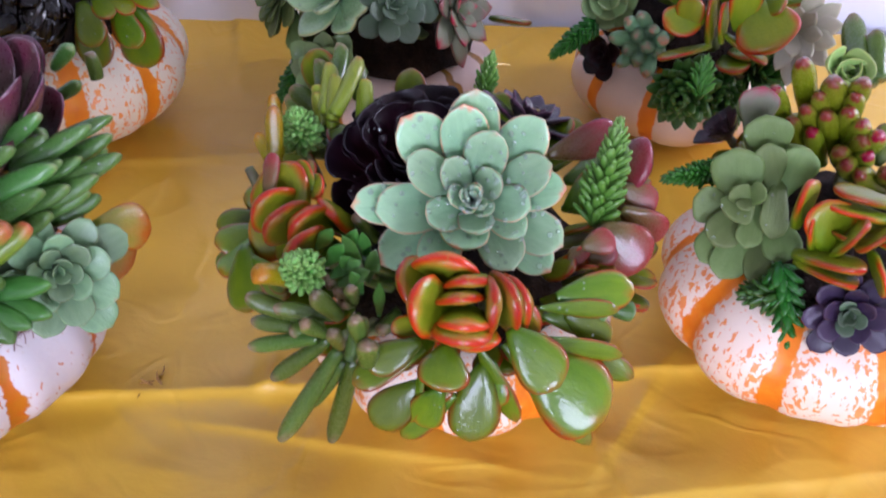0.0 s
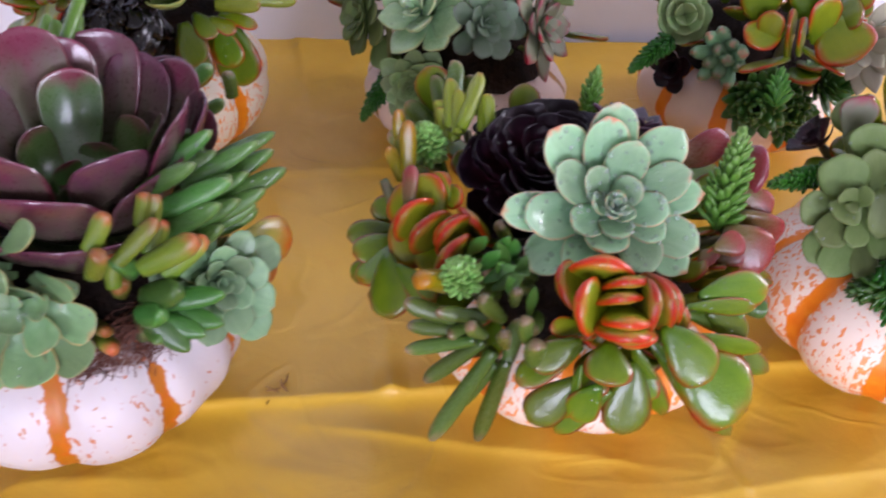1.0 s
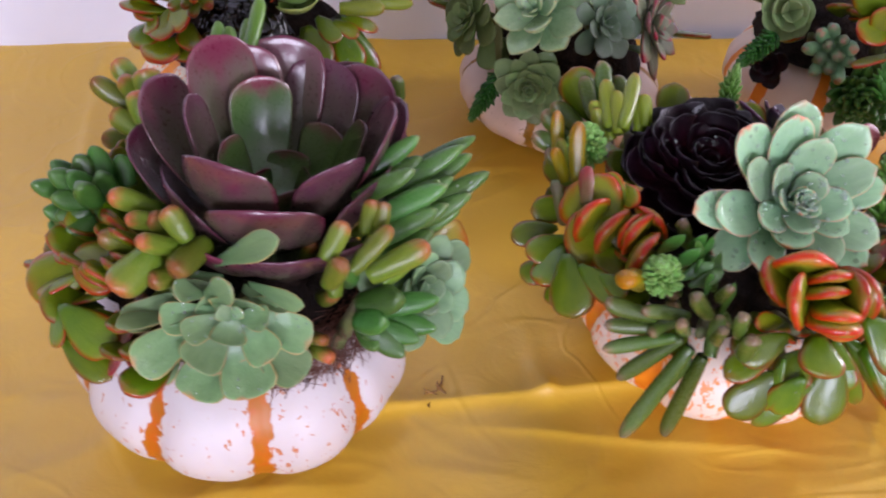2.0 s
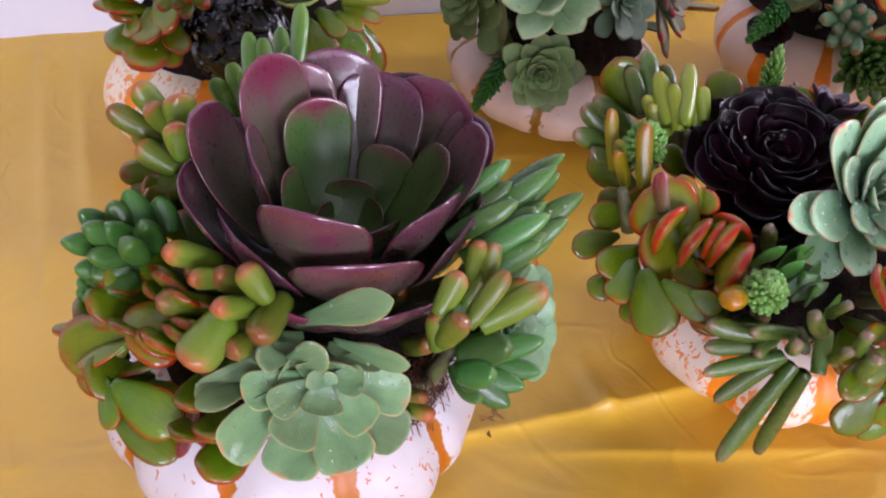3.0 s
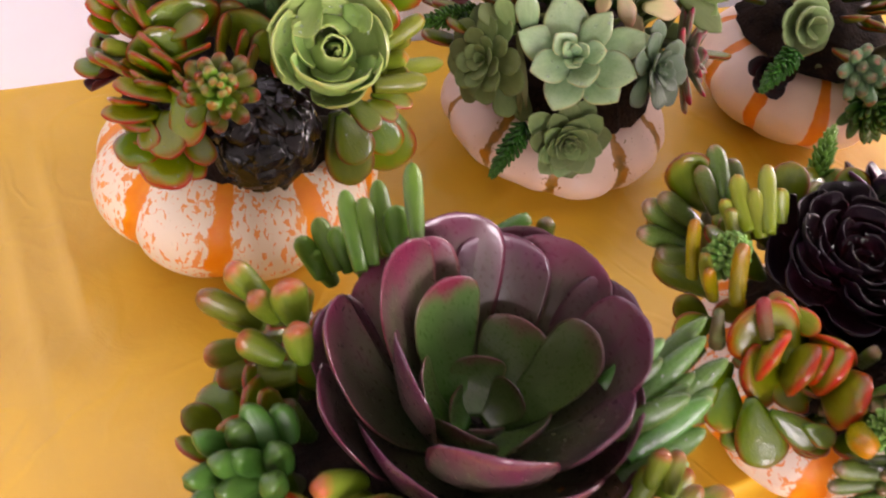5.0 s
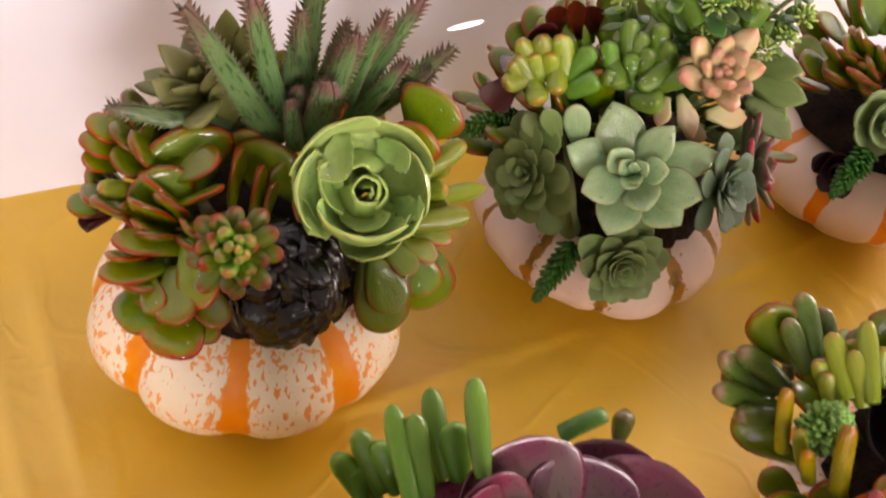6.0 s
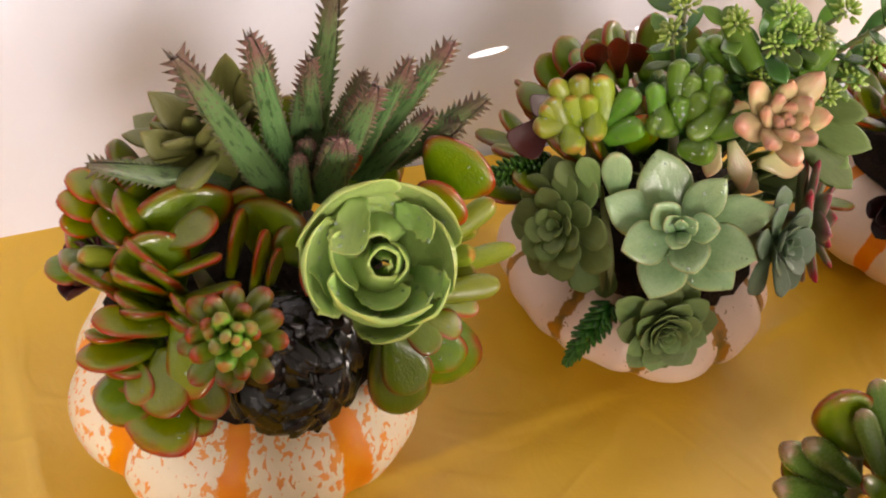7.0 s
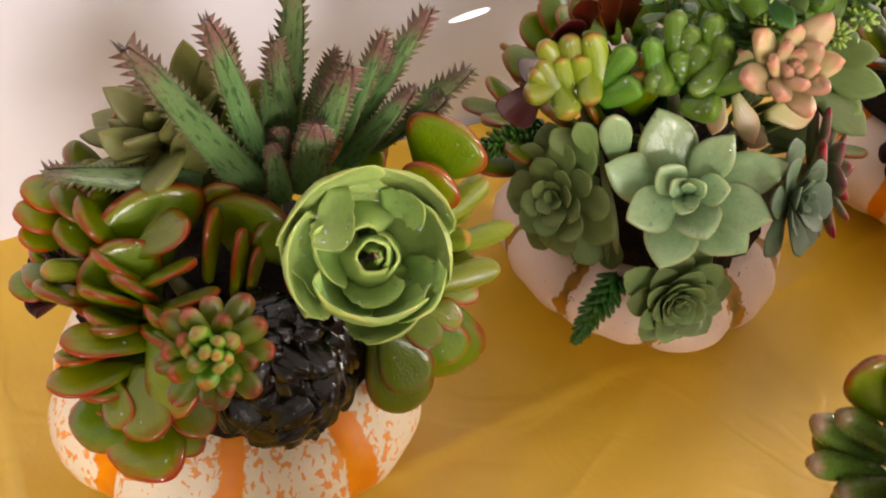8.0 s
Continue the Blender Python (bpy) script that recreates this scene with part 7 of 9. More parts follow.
scatter(G, "bean_plant", "short dark green leaves between the rosettes", "plump", PINE, 60, (0.0050, 0.0500), (0.1050, 0.1300), (10, 170), (0.0260, 0.0340), (0.0110, 0.0140), (50, 85), 77)
C = planter(0.0135, 0.4620, 0.0930, 0.0950, 10, 8, SKIN_C, "orange-striped white pumpkin heaped with a pale echeveria and jade", 4, (0.78, 0.86, 1.3), None)
s = plant("echeveria", C, aim(0.0140, 0.4200, 0.1520, 40, -93, 0), 0.0090, 0.0300, "large pale green echeveria rosette with water drops")
blade(s, "obovate", ECHEVERIA, (0.0115, 0.4394, 0.1504), (-0.0223, 0.4301, 0.2009), (0.12, -0.78, 0.65), 0.0282)
blade(s, "obovate", ECHEVERIA, (0.0154, 0.4387, 0.1523), (0.0082, 0.4341, 0.2078), (-0.01, -0.84, 0.59), 0.0247)
blade(s, "obovate", ECHEVERIA, (0.0164, 0.4415, 0.1513), (0.0146, 0.4423, 0.2116), (-0.04, -0.81, 0.62), 0.0266)
blade(s, "obovate", ECHEVERIA, (0.0207, 0.4398, 0.1503), (0.0480, 0.4303, 0.2027), (-0.17, -0.77, 0.65), 0.0257)
blade(s, "obovate", ECHEVERIA, (0.0173, 0.4344, 0.1535), (0.0243, 0.4246, 0.1991), (-0.14, -0.88, 0.55), 0.0223)
blade(s, "obovate", ECHEVERIA, (0.0138, 0.4295, 0.1548), (-0.0001, 0.4205, 0.1835), (0.23, -0.89, 0.55), 0.0167)
blade(s, "obovate", ECHEVERIA, (0.0211, 0.4348, 0.1504), (0.0530, 0.4145, 0.1858), (-0.28, -0.72, 0.69), 0.0217)
blade(s, "obovate", ECHEVERIA, (0.0117, 0.4334, 0.1519), (-0.0187, 0.4178, 0.1861), (0.24, -0.77, 0.66), 0.0211)
blade(s, "obovate", ECHEVERIA, (0.0099, 0.4336, 0.1474), (-0.0337, 0.4062, 0.1606), (0.21, -0.62, 0.79), 0.0262)
blade(s, "obovate", ECHEVERIA, (0.0086, 0.4368, 0.1452), (-0.0454, 0.4086, 0.1615), (0.14, -0.64, 0.77), 0.0222)
blade(s, "obovate", ECHEVERIA, (0.0172, 0.4275, 0.1553), (0.0282, 0.4172, 0.1777), (-0.38, -0.83, 0.58), 0.0170)
blade(s, "obovate", ECHEVERIA, (0.0193, 0.4288, 0.1518), (0.0437, 0.4078, 0.1644), (-0.38, -0.59, 0.80), 0.0197)
blade(s, "obovate", ECHEVERIA, (0.0129, 0.4266, 0.1520), (-0.0069, 0.4034, 0.1564), (0.29, -0.49, 0.91), 0.0196)
blade(s, "obovate", ECHEVERIA, (0.0158, 0.4242, 0.1531), (0.0172, 0.3991, 0.1534), (-0.08, -0.33, 1.04), 0.0179)
blade(s, "obovate", ECHEVERIA, (0.0138, 0.4248, 0.1557), (0.0017, 0.4111, 0.1688), (0.44, -0.64, 0.79), 0.0126)
blade(s, "obovate", ECHEVERIA, (0.0165, 0.4236, 0.1553), (0.0242, 0.4052, 0.1626), (-0.36, -0.39, 0.97), 0.0106)
blade(s, "obovate", ECHEVERIA, (0.0155, 0.4244, 0.1571), (0.0160, 0.4151, 0.1742), (-0.15, -1.01, 0.43), 0.0089)
blade(s, "obovate", ECHEVERIA, (0.0190, 0.4280, 0.1503), (0.0412, 0.4010, 0.1526), (-0.30, -0.49, 0.89), 0.0170)
blade(s, "obovate", ECHEVERIA, (0.0147, 0.4257, 0.1507), (0.0078, 0.3961, 0.1459), (0.06, -0.38, 1.00), 0.0249)
blade(s, "obovate", ECHEVERIA, (0.0217, 0.4325, 0.1458), (0.0602, 0.3997, 0.1462), (-0.23, -0.57, 0.82), 0.0236)
blade(s, "obovate", ECHEVERIA, (0.0220, 0.4347, 0.1488), (0.0604, 0.4106, 0.1753), (-0.27, -0.67, 0.73), 0.0210)
blade(s, "obovate", ECHEVERIA, (0.0185, 0.4287, 0.1470), (0.0368, 0.3926, 0.1373), (-0.17, -0.46, 0.92), 0.0234)
blade(s, "obovate", ECHEVERIA, (0.0103, 0.4331, 0.1437), (-0.0307, 0.3974, 0.1346), (0.12, -0.57, 0.83), 0.0254)
blade(s, "obovate", ECHEVERIA, (0.0210, 0.4319, 0.1444), (0.0554, 0.3950, 0.1346), (-0.18, -0.54, 0.85), 0.0219)
blade(s, "obovate", ECHEVERIA, (0.0130, 0.4292, 0.1462), (-0.0074, 0.3923, 0.1342), (0.11, -0.48, 0.91), 0.0218)
blade(s, "obovate", ECHEVERIA, (0.0148, 0.4219, 0.1572), (0.0111, 0.4070, 0.1660), (0.24, -0.33, 1.05), 0.0066)
blade(s, "obovate", ECHEVERIA, (0.0156, 0.4219, 0.1572), (0.0176, 0.4070, 0.1663), (-0.26, -0.30, 1.05), 0.0066)
blade(s, "obovate", ECHEVERIA, (0.0148, 0.4161, 0.1619), (0.0185, 0.4026, 0.1728), (-0.79, -0.28, 1.05), 0.0042)
blade(s, "obovate", ECHEVERIA, (0.0148, 0.4161, 0.1619), (0.0154, 0.3995, 0.1695), (-0.17, 0.01, 1.33), 0.0042)
blade(s, "obovate", ECHEVERIA, (0.0148, 0.4161, 0.1619), (0.0102, 0.4008, 0.1706), (0.49, -0.12, 1.24), 0.0042)
blade(s, "obovate", ECHEVERIA, (0.0148, 0.4161, 0.1619), (0.0101, 0.4044, 0.1746), (0.87, -0.66, 0.78), 0.0042)
blade(s, "obovate", ECHEVERIA, (0.0148, 0.4161, 0.1619), (0.0152, 0.4056, 0.1759), (-0.50, -1.22, 0.23), 0.0042)
blade(s, "obovate", ECHEVERIA, (0.0148, 0.4161, 0.1619), (0.0204, 0.4015, 0.1690), (-0.60, -0.23, 1.11), 0.0072)
blade(s, "obovate", ECHEVERIA, (0.0148, 0.4161, 0.1619), (0.0104, 0.3997, 0.1668), (0.29, -0.11, 1.24), 0.0072)
blade(s, "obovate", ECHEVERIA, (0.0148, 0.4161, 0.1619), (0.0074, 0.4065, 0.1742), (0.76, -0.78, 0.67), 0.0072)
blade(s, "obovate", ECHEVERIA, (0.0148, 0.4161, 0.1619), (0.0175, 0.4084, 0.1764), (-0.53, -1.12, 0.32), 0.0072)
s2 = s
s = whorls(C, "aeonium", "near-black wet aeonium rosette with crowded wrinkled leaves", aim(-0.0120, 0.4780, 0.1330, 14, -110, 0), "ruffled", [(BLACK, 9, 0.0050, -0.0040, 0.0530, 0.0080, 0.0330, 10), (BLACK, 9, 0.0050, 0.0000, 0.0460, 0.0200, 0.0300, 30), (BLACK, 8, 0.0050, 0.0020, 0.0380, 0.0270, 0.0270, 0), (BLACK, 7, 0.0040, 0.0040, 0.0290, 0.0300, 0.0230, 20), (BLACK, 6, 0.0030, 0.0060, 0.0190, 0.0290, 0.0190, 0), (BLACK, 5, 0.0020, 0.0080, 0.0110, 0.0260, 0.0140, 30), (BLACK, 3, 0.0010, 0.0090, 0.0050, 0.0220, 0.0090, 0)], 5, loose=1.6)
water_drops(s, 0.7, 48, parts=4, size=(0.0004, 0.0010))
water_drops(s2, 1.0, 3, parts=11)
s = plant("crassula", C, aim(0.0118, 0.3750, 0.1300, 48, -88, 0), 0.0040, 0.0300, "orange-red campfire succulent with stacked leaves")
blade(s, "flap", CAMPFIRE, (0.0025, 0.3834, 0.1366), (0.0013, 0.3649, 0.1720), (-0.15, -0.87, -0.46), 0.0321)
blade(s, "flap", CAMPFIRE, (0.0127, 0.3772, 0.1422), (0.0110, 0.3536, 0.1680), (0.09, -0.74, -0.67), 0.0243)
blade(s, "flap", CAMPFIRE, (0.0083, 0.3715, 0.1415), (0.0070, 0.3448, 0.1640), (0.13, -0.64, -0.76), 0.0231)
blade(s, "flap", CAMPFIRE, (0.0213, 0.3699, 0.1346), (0.0261, 0.3412, 0.1620), (-0.99, -0.08, 0.09), 0.0280)
blade(s, "flap", CAMPFIRE, (0.0233, 0.3814, 0.1283), (0.0362, 0.3502, 0.1580), (-0.90, -0.42, -0.05), 0.0307)
blade(s, "flap", CAMPFIRE, (0.0249, 0.3821, 0.1250), (0.0424, 0.3562, 0.1500), (-0.86, -0.49, 0.09), 0.0287)
blade(s, "flap", CAMPFIRE, (0.0107, 0.3607, 0.1409), (0.0094, 0.3314, 0.1600), (-0.01, -0.55, -0.84), 0.0237)
blade(s, "flap", CAMPFIRE, (0.0104, 0.3634, 0.1378), (0.0091, 0.3273, 0.1550), (-0.04, -0.43, -0.90), 0.0272)
blade(s, "flap", CAMPFIRE, (0.0050, 0.3618, 0.1400), (-0.0166, 0.3439, 0.1600), (0.77, -0.51, 0.38), 0.0285)
blade(s, "flap", CAMPFIRE, (0.0024, 0.3755, 0.1400), (-0.0225, 0.3623, 0.1550), (0.61, -0.35, 0.71), 0.0267)
blade(s, "flap", CAMPFIRE, (0.0159, 0.3615, 0.1350), (0.0111, 0.3326, 0.1400), (0.14, 0.15, 0.98), 0.0288)
blade(s, "flap", CAMPFIRE, (0.0272, 0.3670, 0.1300), (0.0474, 0.3573, 0.1400), (-0.48, -0.87, 0.13), 0.0215)
blade(s, "flap", CAMPFIRE, (-0.0055, 0.3584, 0.1300), (-0.0240, 0.3528, 0.1350), (0.38, -0.65, 0.66), 0.0107)
s = plant("crassula", C, aim(-0.0784, 0.4296, 0.1300, 45, -161, 0), 0.0040, 0.0300, "red-edged campfire succulent with stacked green leaves")
blade(s, "flap", CAMPFIRE, (-0.0733, 0.4564, 0.1205), (-0.0991, 0.4357, 0.1430), (0.58, -0.81, -0.08), 0.0298)
blade(s, "flap", CAMPFIRE, (-0.0695, 0.4442, 0.1201), (-0.0901, 0.4206, 0.1450), (0.64, -0.75, -0.18), 0.0293)
blade(s, "flap", CAMPFIRE, (-0.0592, 0.4432, 0.1251), (-0.0781, 0.4206, 0.1440), (0.69, -0.71, -0.15), 0.0227)
blade(s, "flap", CAMPFIRE, (-0.0589, 0.4389, 0.1266), (-0.0766, 0.4130, 0.1480), (0.69, -0.68, -0.26), 0.0280)
blade(s, "flap", CAMPFIRE, (-0.0614, 0.4249, 0.1263), (-0.0772, 0.3945, 0.1470), (0.78, -0.58, -0.25), 0.0301)
blade(s, "flap", CAMPFIRE, (-0.0475, 0.4472, 0.1182), (-0.0577, 0.4252, 0.1500), (-0.74, -0.41, -0.53), 0.0241)
blade(s, "flap", CAMPFIRE, (-0.0748, 0.4366, 0.1250), (-0.0929, 0.4663, 0.1400), (-0.50, -0.61, 0.61), 0.0374)
blade(s, "flap", CAMPFIRE, (-0.0717, 0.4393, 0.1200), (-0.1031, 0.4409, 0.1200), (-0.04, -0.70, 0.72), 0.0329)
blade(s, "flap", CAMPFIRE, (-0.0809, 0.4345, 0.1300), (-0.0705, 0.4696, 0.1450), (-0.44, -0.24, 0.86), 0.0149)
blade(s, "flap", CAMPFIRE, (-0.0685, 0.4478, 0.1400), (-0.0772, 0.4631, 0.1500), (-0.50, -0.65, 0.57), 0.0119)
blade(s, "flap", CAMPFIRE, (-0.0730, 0.4306, 0.1200), (-0.0837, 0.4236, 0.1100), (-0.39, -0.50, 0.77), 0.0226)
blade(s, "flap", CAMPFIRE, (-0.0834, 0.4741, 0.1200), (-0.0890, 0.4826, 0.1300), (-0.40, -0.80, 0.45), 0.0187)
blade(s, "flap", CAMPFIRE, (-0.0710, 0.4624, 0.1400), (-0.0621, 0.4408, 0.1450), (-0.80, -0.20, 0.56), 0.0131)
blade(s, "finger", AMBER, (-0.0742, 0.3886, 0.1339), (-0.0879, 0.3753, 0.1500), (-0.14, -0.70, -0.70), 0.0143)
s = plant("jade_plant", C, aim(0.0057, 0.3610, 0.1200, 60, -94, 0), 0.0040, 0.0300, "large green jade leaves with red edges")
blade(s, "round", JADE, (-0.0080, 0.3453, 0.1300), (-0.0405, 0.3345, 0.1150), (-0.24, -0.46, 0.85), 0.0169)
blade(s, "round", JADE, (-0.0094, 0.3440, 0.1350), (-0.0344, 0.3368, 0.1250), (-0.07, -0.72, 0.69), 0.0162)
blade(s, "round", JADE, (0.0035, 0.3377, 0.1400), (-0.0006, 0.3179, 0.1300), (0.03, -0.46, 0.89), 0.0239)
blade(s, "round", JADE, (-0.0103, 0.3422, 0.1100), (-0.0304, 0.3354, 0.0850), (-0.29, -0.84, 0.46), 0.0212)
blade(s, "round", JADE, (-0.0078, 0.3421, 0.1200), (-0.0131, 0.3337, 0.0900), (-0.82, -0.50, 0.28), 0.0097)
blade(s, "round", JADE, (0.0003, 0.3327, 0.1150), (-0.0082, 0.3331, 0.0900), (-0.35, -0.93, 0.11), 0.0182)
blade(s, "round", JADE, (0.0071, 0.3338, 0.1100), (-0.0174, 0.3335, 0.0800), (-0.46, -0.80, 0.38), 0.0135)
blade(s, "round", JADE, (0.0189, 0.3446, 0.1200), (0.0159, 0.3273, 0.0850), (-0.09, -0.89, 0.45), 0.0248)
blade(s, "round", JADE, (0.0170, 0.3460, 0.1300), (0.0386, 0.3359, 0.0900), (-0.40, -0.91, 0.01), 0.0134)
blade(s, "round", JADE, (0.0309, 0.3475, 0.1400), (0.0557, 0.3324, 0.1200), (0.03, -0.78, 0.62), 0.0256)
blade(s, "round", JADE, (0.0397, 0.3517, 0.1150), (0.0813, 0.3388, 0.0920), (0.11, -0.77, 0.63), 0.0410)
blade(s, "round", JADE, (0.0302, 0.3579, 0.1200), (0.0755, 0.3350, 0.0750), (-0.14, -0.93, 0.33), 0.0165)
blade(s, "round", JADE, (0.0552, 0.3711, 0.1400), (0.0944, 0.3829, 0.1350), (0.29, -0.67, 0.69), 0.0203)
blade(s, "round", JADE, (0.0466, 0.3523, 0.1300), (0.0888, 0.3575, 0.1150), (0.19, -0.96, 0.19), 0.0108)
blade(s, "round", JADE, (0.0579, 0.3625, 0.1200), (0.0959, 0.3566, 0.1000), (0.02, -0.95, 0.32), 0.0139)
blade(s, "round", JADE, (0.0465, 0.3630, 0.1400), (0.0866, 0.3734, 0.1300), (0.32, -0.88, 0.36), 0.0098)
blade(s, "round", JADE, (0.0055, 0.3461, 0.1200), (-0.0048, 0.3379, 0.1050), (-0.56, -0.50, 0.66), 0.0214)
blade(s, "round", JADE, (0.0601, 0.3680, 0.1300), (0.0840, 0.3681, 0.1150), (0.23, -0.90, 0.36), 0.0166)
blade(s, "round", JADE, (0.0243, 0.3466, 0.1200), (0.0278, 0.3360, 0.1000), (-0.51, -0.79, 0.33), 0.0161)
blade(s, "round", JADE, (0.0491, 0.3676, 0.1300), (0.0781, 0.3708, 0.1200), (0.29, -0.74, 0.61), 0.0127)
blade(s, "finger", FINGER, (0.0612, 0.3799, 0.1300), (0.0820, 0.3737, 0.1250), (-0.06, -0.75, 0.66), 0.0111)
blade(s, "finger", FINGER, (0.0855, 0.3851, 0.1200), (0.0978, 0.3813, 0.1200), (-0.22, -0.70, 0.68), 0.0108)
# small added beads that serve as glints on the large leaves
water_drops(s, 0.4, 43, parts=3, size=(0.0003, 0.0008))
s = plant("finger_plant", C, aim(-0.0462, 0.3615, 0.1200, 60, -121, 0), 0.0040, 0.0300, "olive finger succulent with pinkish tips over the rim")
blade(s, "finger", OLIVE, (-0.0493, 0.3616, 0.1100), (-0.0803, 0.3503, 0.0550), (-0.21, -0.93, 0.31), 0.0102)
blade(s, "finger", OLIVE, (-0.0424, 0.3590, 0.1050), (-0.0545, 0.3549, 0.0500), (-0.11, -0.99, 0.10), 0.0098)
blade(s, "finger", OLIVE, (-0.0548, 0.3643, 0.1150), (-0.0833, 0.3650, 0.0850), (-0.39, -0.85, 0.35), 0.0092)
blade(s, "finger", OLIVE, (-0.0596, 0.3593, 0.1200), (-0.0939, 0.3676, 0.1050), (-0.42, -0.68, 0.59), 0.0081)
blade(s, "finger", OLIVE, (-0.0631, 0.3669, 0.1200), (-0.0931, 0.3750, 0.1150), (-0.29, -0.66, 0.70), 0.0086)
blade(s, "finger", OLIVE, (-0.0685, 0.3694, 0.1250), (-0.0951, 0.3773, 0.1300), (-0.06, -0.67, 0.74), 0.0099)
blade(s, "finger", OLIVE, (-0.0542, 0.3647, 0.1300), (-0.0800, 0.3646, 0.1350), (0.14, -0.71, 0.69), 0.0079)
blade(s, "finger", OLIVE, (-0.0478, 0.3556, 0.1390), (-0.0600, 0.3543, 0.1550), (0.49, -0.81, 0.31), 0.0094)
blade(s, "finger", OLIVE, (-0.0365, 0.3412, 0.1390), (-0.0398, 0.3394, 0.1550), (0.32, -0.95, -0.04), 0.0088)
blade(s, "finger", OLIVE, (-0.0338, 0.3366, 0.1290), (-0.0334, 0.3343, 0.1450), (0.05, -0.99, -0.14), 0.0110)
blade(s, "finger", OLIVE, (-0.0470, 0.3422, 0.1340), (-0.0497, 0.3353, 0.1500), (0.52, -0.81, -0.26), 0.0079)
blade(s, "finger", OLIVE, (-0.0566, 0.3582, 0.1250), (-0.0649, 0.3504, 0.1400), (0.77, -0.63, 0.10), 0.0087)
blade(s, "finger", OLIVE, (-0.0415, 0.3620, 0.1440), (-0.0419, 0.3540, 0.1600), (0.24, -0.87, -0.43), 0.0071)
blade(s, "finger", OLIVE, (-0.0429, 0.3505, 0.1140), (-0.0367, 0.3652, 0.1300), (0.04, -0.74, 0.67), 0.0093)
blade(s, "finger", OLIVE, (-0.0470, 0.3636, 0.1000), (-0.0679, 0.3597, 0.0700), (-0.30, -0.90, 0.32), 0.0098)
blade(s, "finger", OLIVE, (-0.0579, 0.3709, 0.1200), (-0.0736, 0.3627, 0.1200), (0.32, -0.61, 0.72), 0.0085)
blade(s, "finger", OLIVE, (-0.0527, 0.3750, 0.1200), (-0.0867, 0.3801, 0.1200), (-0.10, -0.70, 0.71), 0.0087)
beans(C, "sedum", "small pale green sedum knob with fine leaves", aim(-0.0670, 0.3790, 0.1460, 35, -120, 0), 0.0200, SEDUM, 150, 0.0105, 0.0034, seed=4, rise=(88, -10))
s = plant("sedum", C, aim(-0.0421, 0.3906, 0.1400, 40, -128, 0), 0.0040, 0.0300, "narrow green pointed leaves")
blade(s, "pointed", PINE, (-0.0573, 0.3901, 0.1400), (-0.0467, 0.3855, 0.1580), (-0.44, -0.90, 0.03), 0.0082)
blade(s, "pointed", PINE, (-0.0541, 0.3841, 0.1380), (-0.0386, 0.3826, 0.1500), (-0.39, -0.83, 0.41), 0.0082)
blade(s, "pointed", PINE, (-0.0498, 0.3803, 0.1360), (-0.0344, 0.3785, 0.1480), (-0.41, -0.81, 0.41), 0.0082)
blade(s, "pointed", PINE, (-0.0626, 0.4028, 0.1400), (-0.0527, 0.3943, 0.1600), (-0.48, -0.87, -0.13), 0.0078)
blade(s, "pointed", PINE, (-0.0400, 0.4035, 0.1400), (-0.0302, 0.3859, 0.1400), (-0.39, -0.21, 0.90), 0.0084)
blade(s, "pointed", PINE, (-0.0482, 0.3989, 0.1400), (-0.0418, 0.3947, 0.1600), (-0.25, -0.96, -0.12), 0.0078)
blade(s, "pointed", PINE, (-0.0395, 0.3921, 0.1350), (-0.0483, 0.3902, 0.1600), (0.37, -0.93, 0.06), 0.0072)
blade(s, "pointed", PINE, (-0.0372, 0.4007, 0.1350), (-0.0390, 0.3926, 0.1600), (0.21, -0.93, -0.29), 0.0067)
blade(s, "pointed", PINE, (-0.0423, 0.3920, 0.1350), (-0.0490, 0.3794, 0.1550), (0.73, -0.66, -0.17), 0.0077)
blade(s, "pointed", PINE, (-0.0366, 0.3893, 0.1300), (-0.0323, 0.3920, 0.1500), (-0.08, -0.99, 0.15), 0.0072)
blade(s, "pointed", PINE, (-0.0390, 0.3810, 0.1300), (-0.0435, 0.3751, 0.1500), (0.41, -0.89, -0.17), 0.0071)
blade(s, "pointed", PINE, (-0.0305, 0.3757, 0.1200), (-0.0296, 0.3731, 0.1450), (0.02, -0.99, -0.10), 0.0060)
sprig(C, "sedum_sprig", "upright pale green sedum shoot", (0.0804, 0.4317, 0.1350), (0.0908, 0.4566, 0.1800), 0.0200, SEDUM, count=120, leaf_long=0.0145, leaf_wide=0.0062, lift=36)
s = plant("jade_plant", C, aim(0.0836, 0.4285, 0.1300, 60, -26, 0), 0.0040, 0.0300, "crimson jade leaves")
blade(s, "round", CRIMSON, (0.0820, 0.4256, 0.1400), (0.1076, 0.4180, 0.1200), (0.09, -0.89, 0.45), 0.0290)
blade(s, "round", CRIMSON, (0.0958, 0.4404, 0.1400), (0.1198, 0.4417, 0.1200), (-0.03, -0.99, -0.10), 0.0237)
blade(s, "round", CRIMSON, (0.0712, 0.4071, 0.1400), (0.0876, 0.4106, 0.1450), (-0.05, -0.74, 0.67), 0.0143)
blade(s, "round", CRIMSON, (0.0666, 0.4129, 0.1350), (0.0724, 0.4069, 0.1300), (-0.17, -0.72, 0.67), 0.0145)
blade(s, "round", CRIMSON, (0.0924, 0.4726, 0.1500), (0.1121, 0.4560, 0.1550), (-0.62, -0.57, 0.54), 0.0291)
blade(s, "round", CRIMSON, (0.0584, 0.4739, 0.1500), (0.0983, 0.4942, 0.1550), (0.38, -0.84, 0.39), 0.0213)
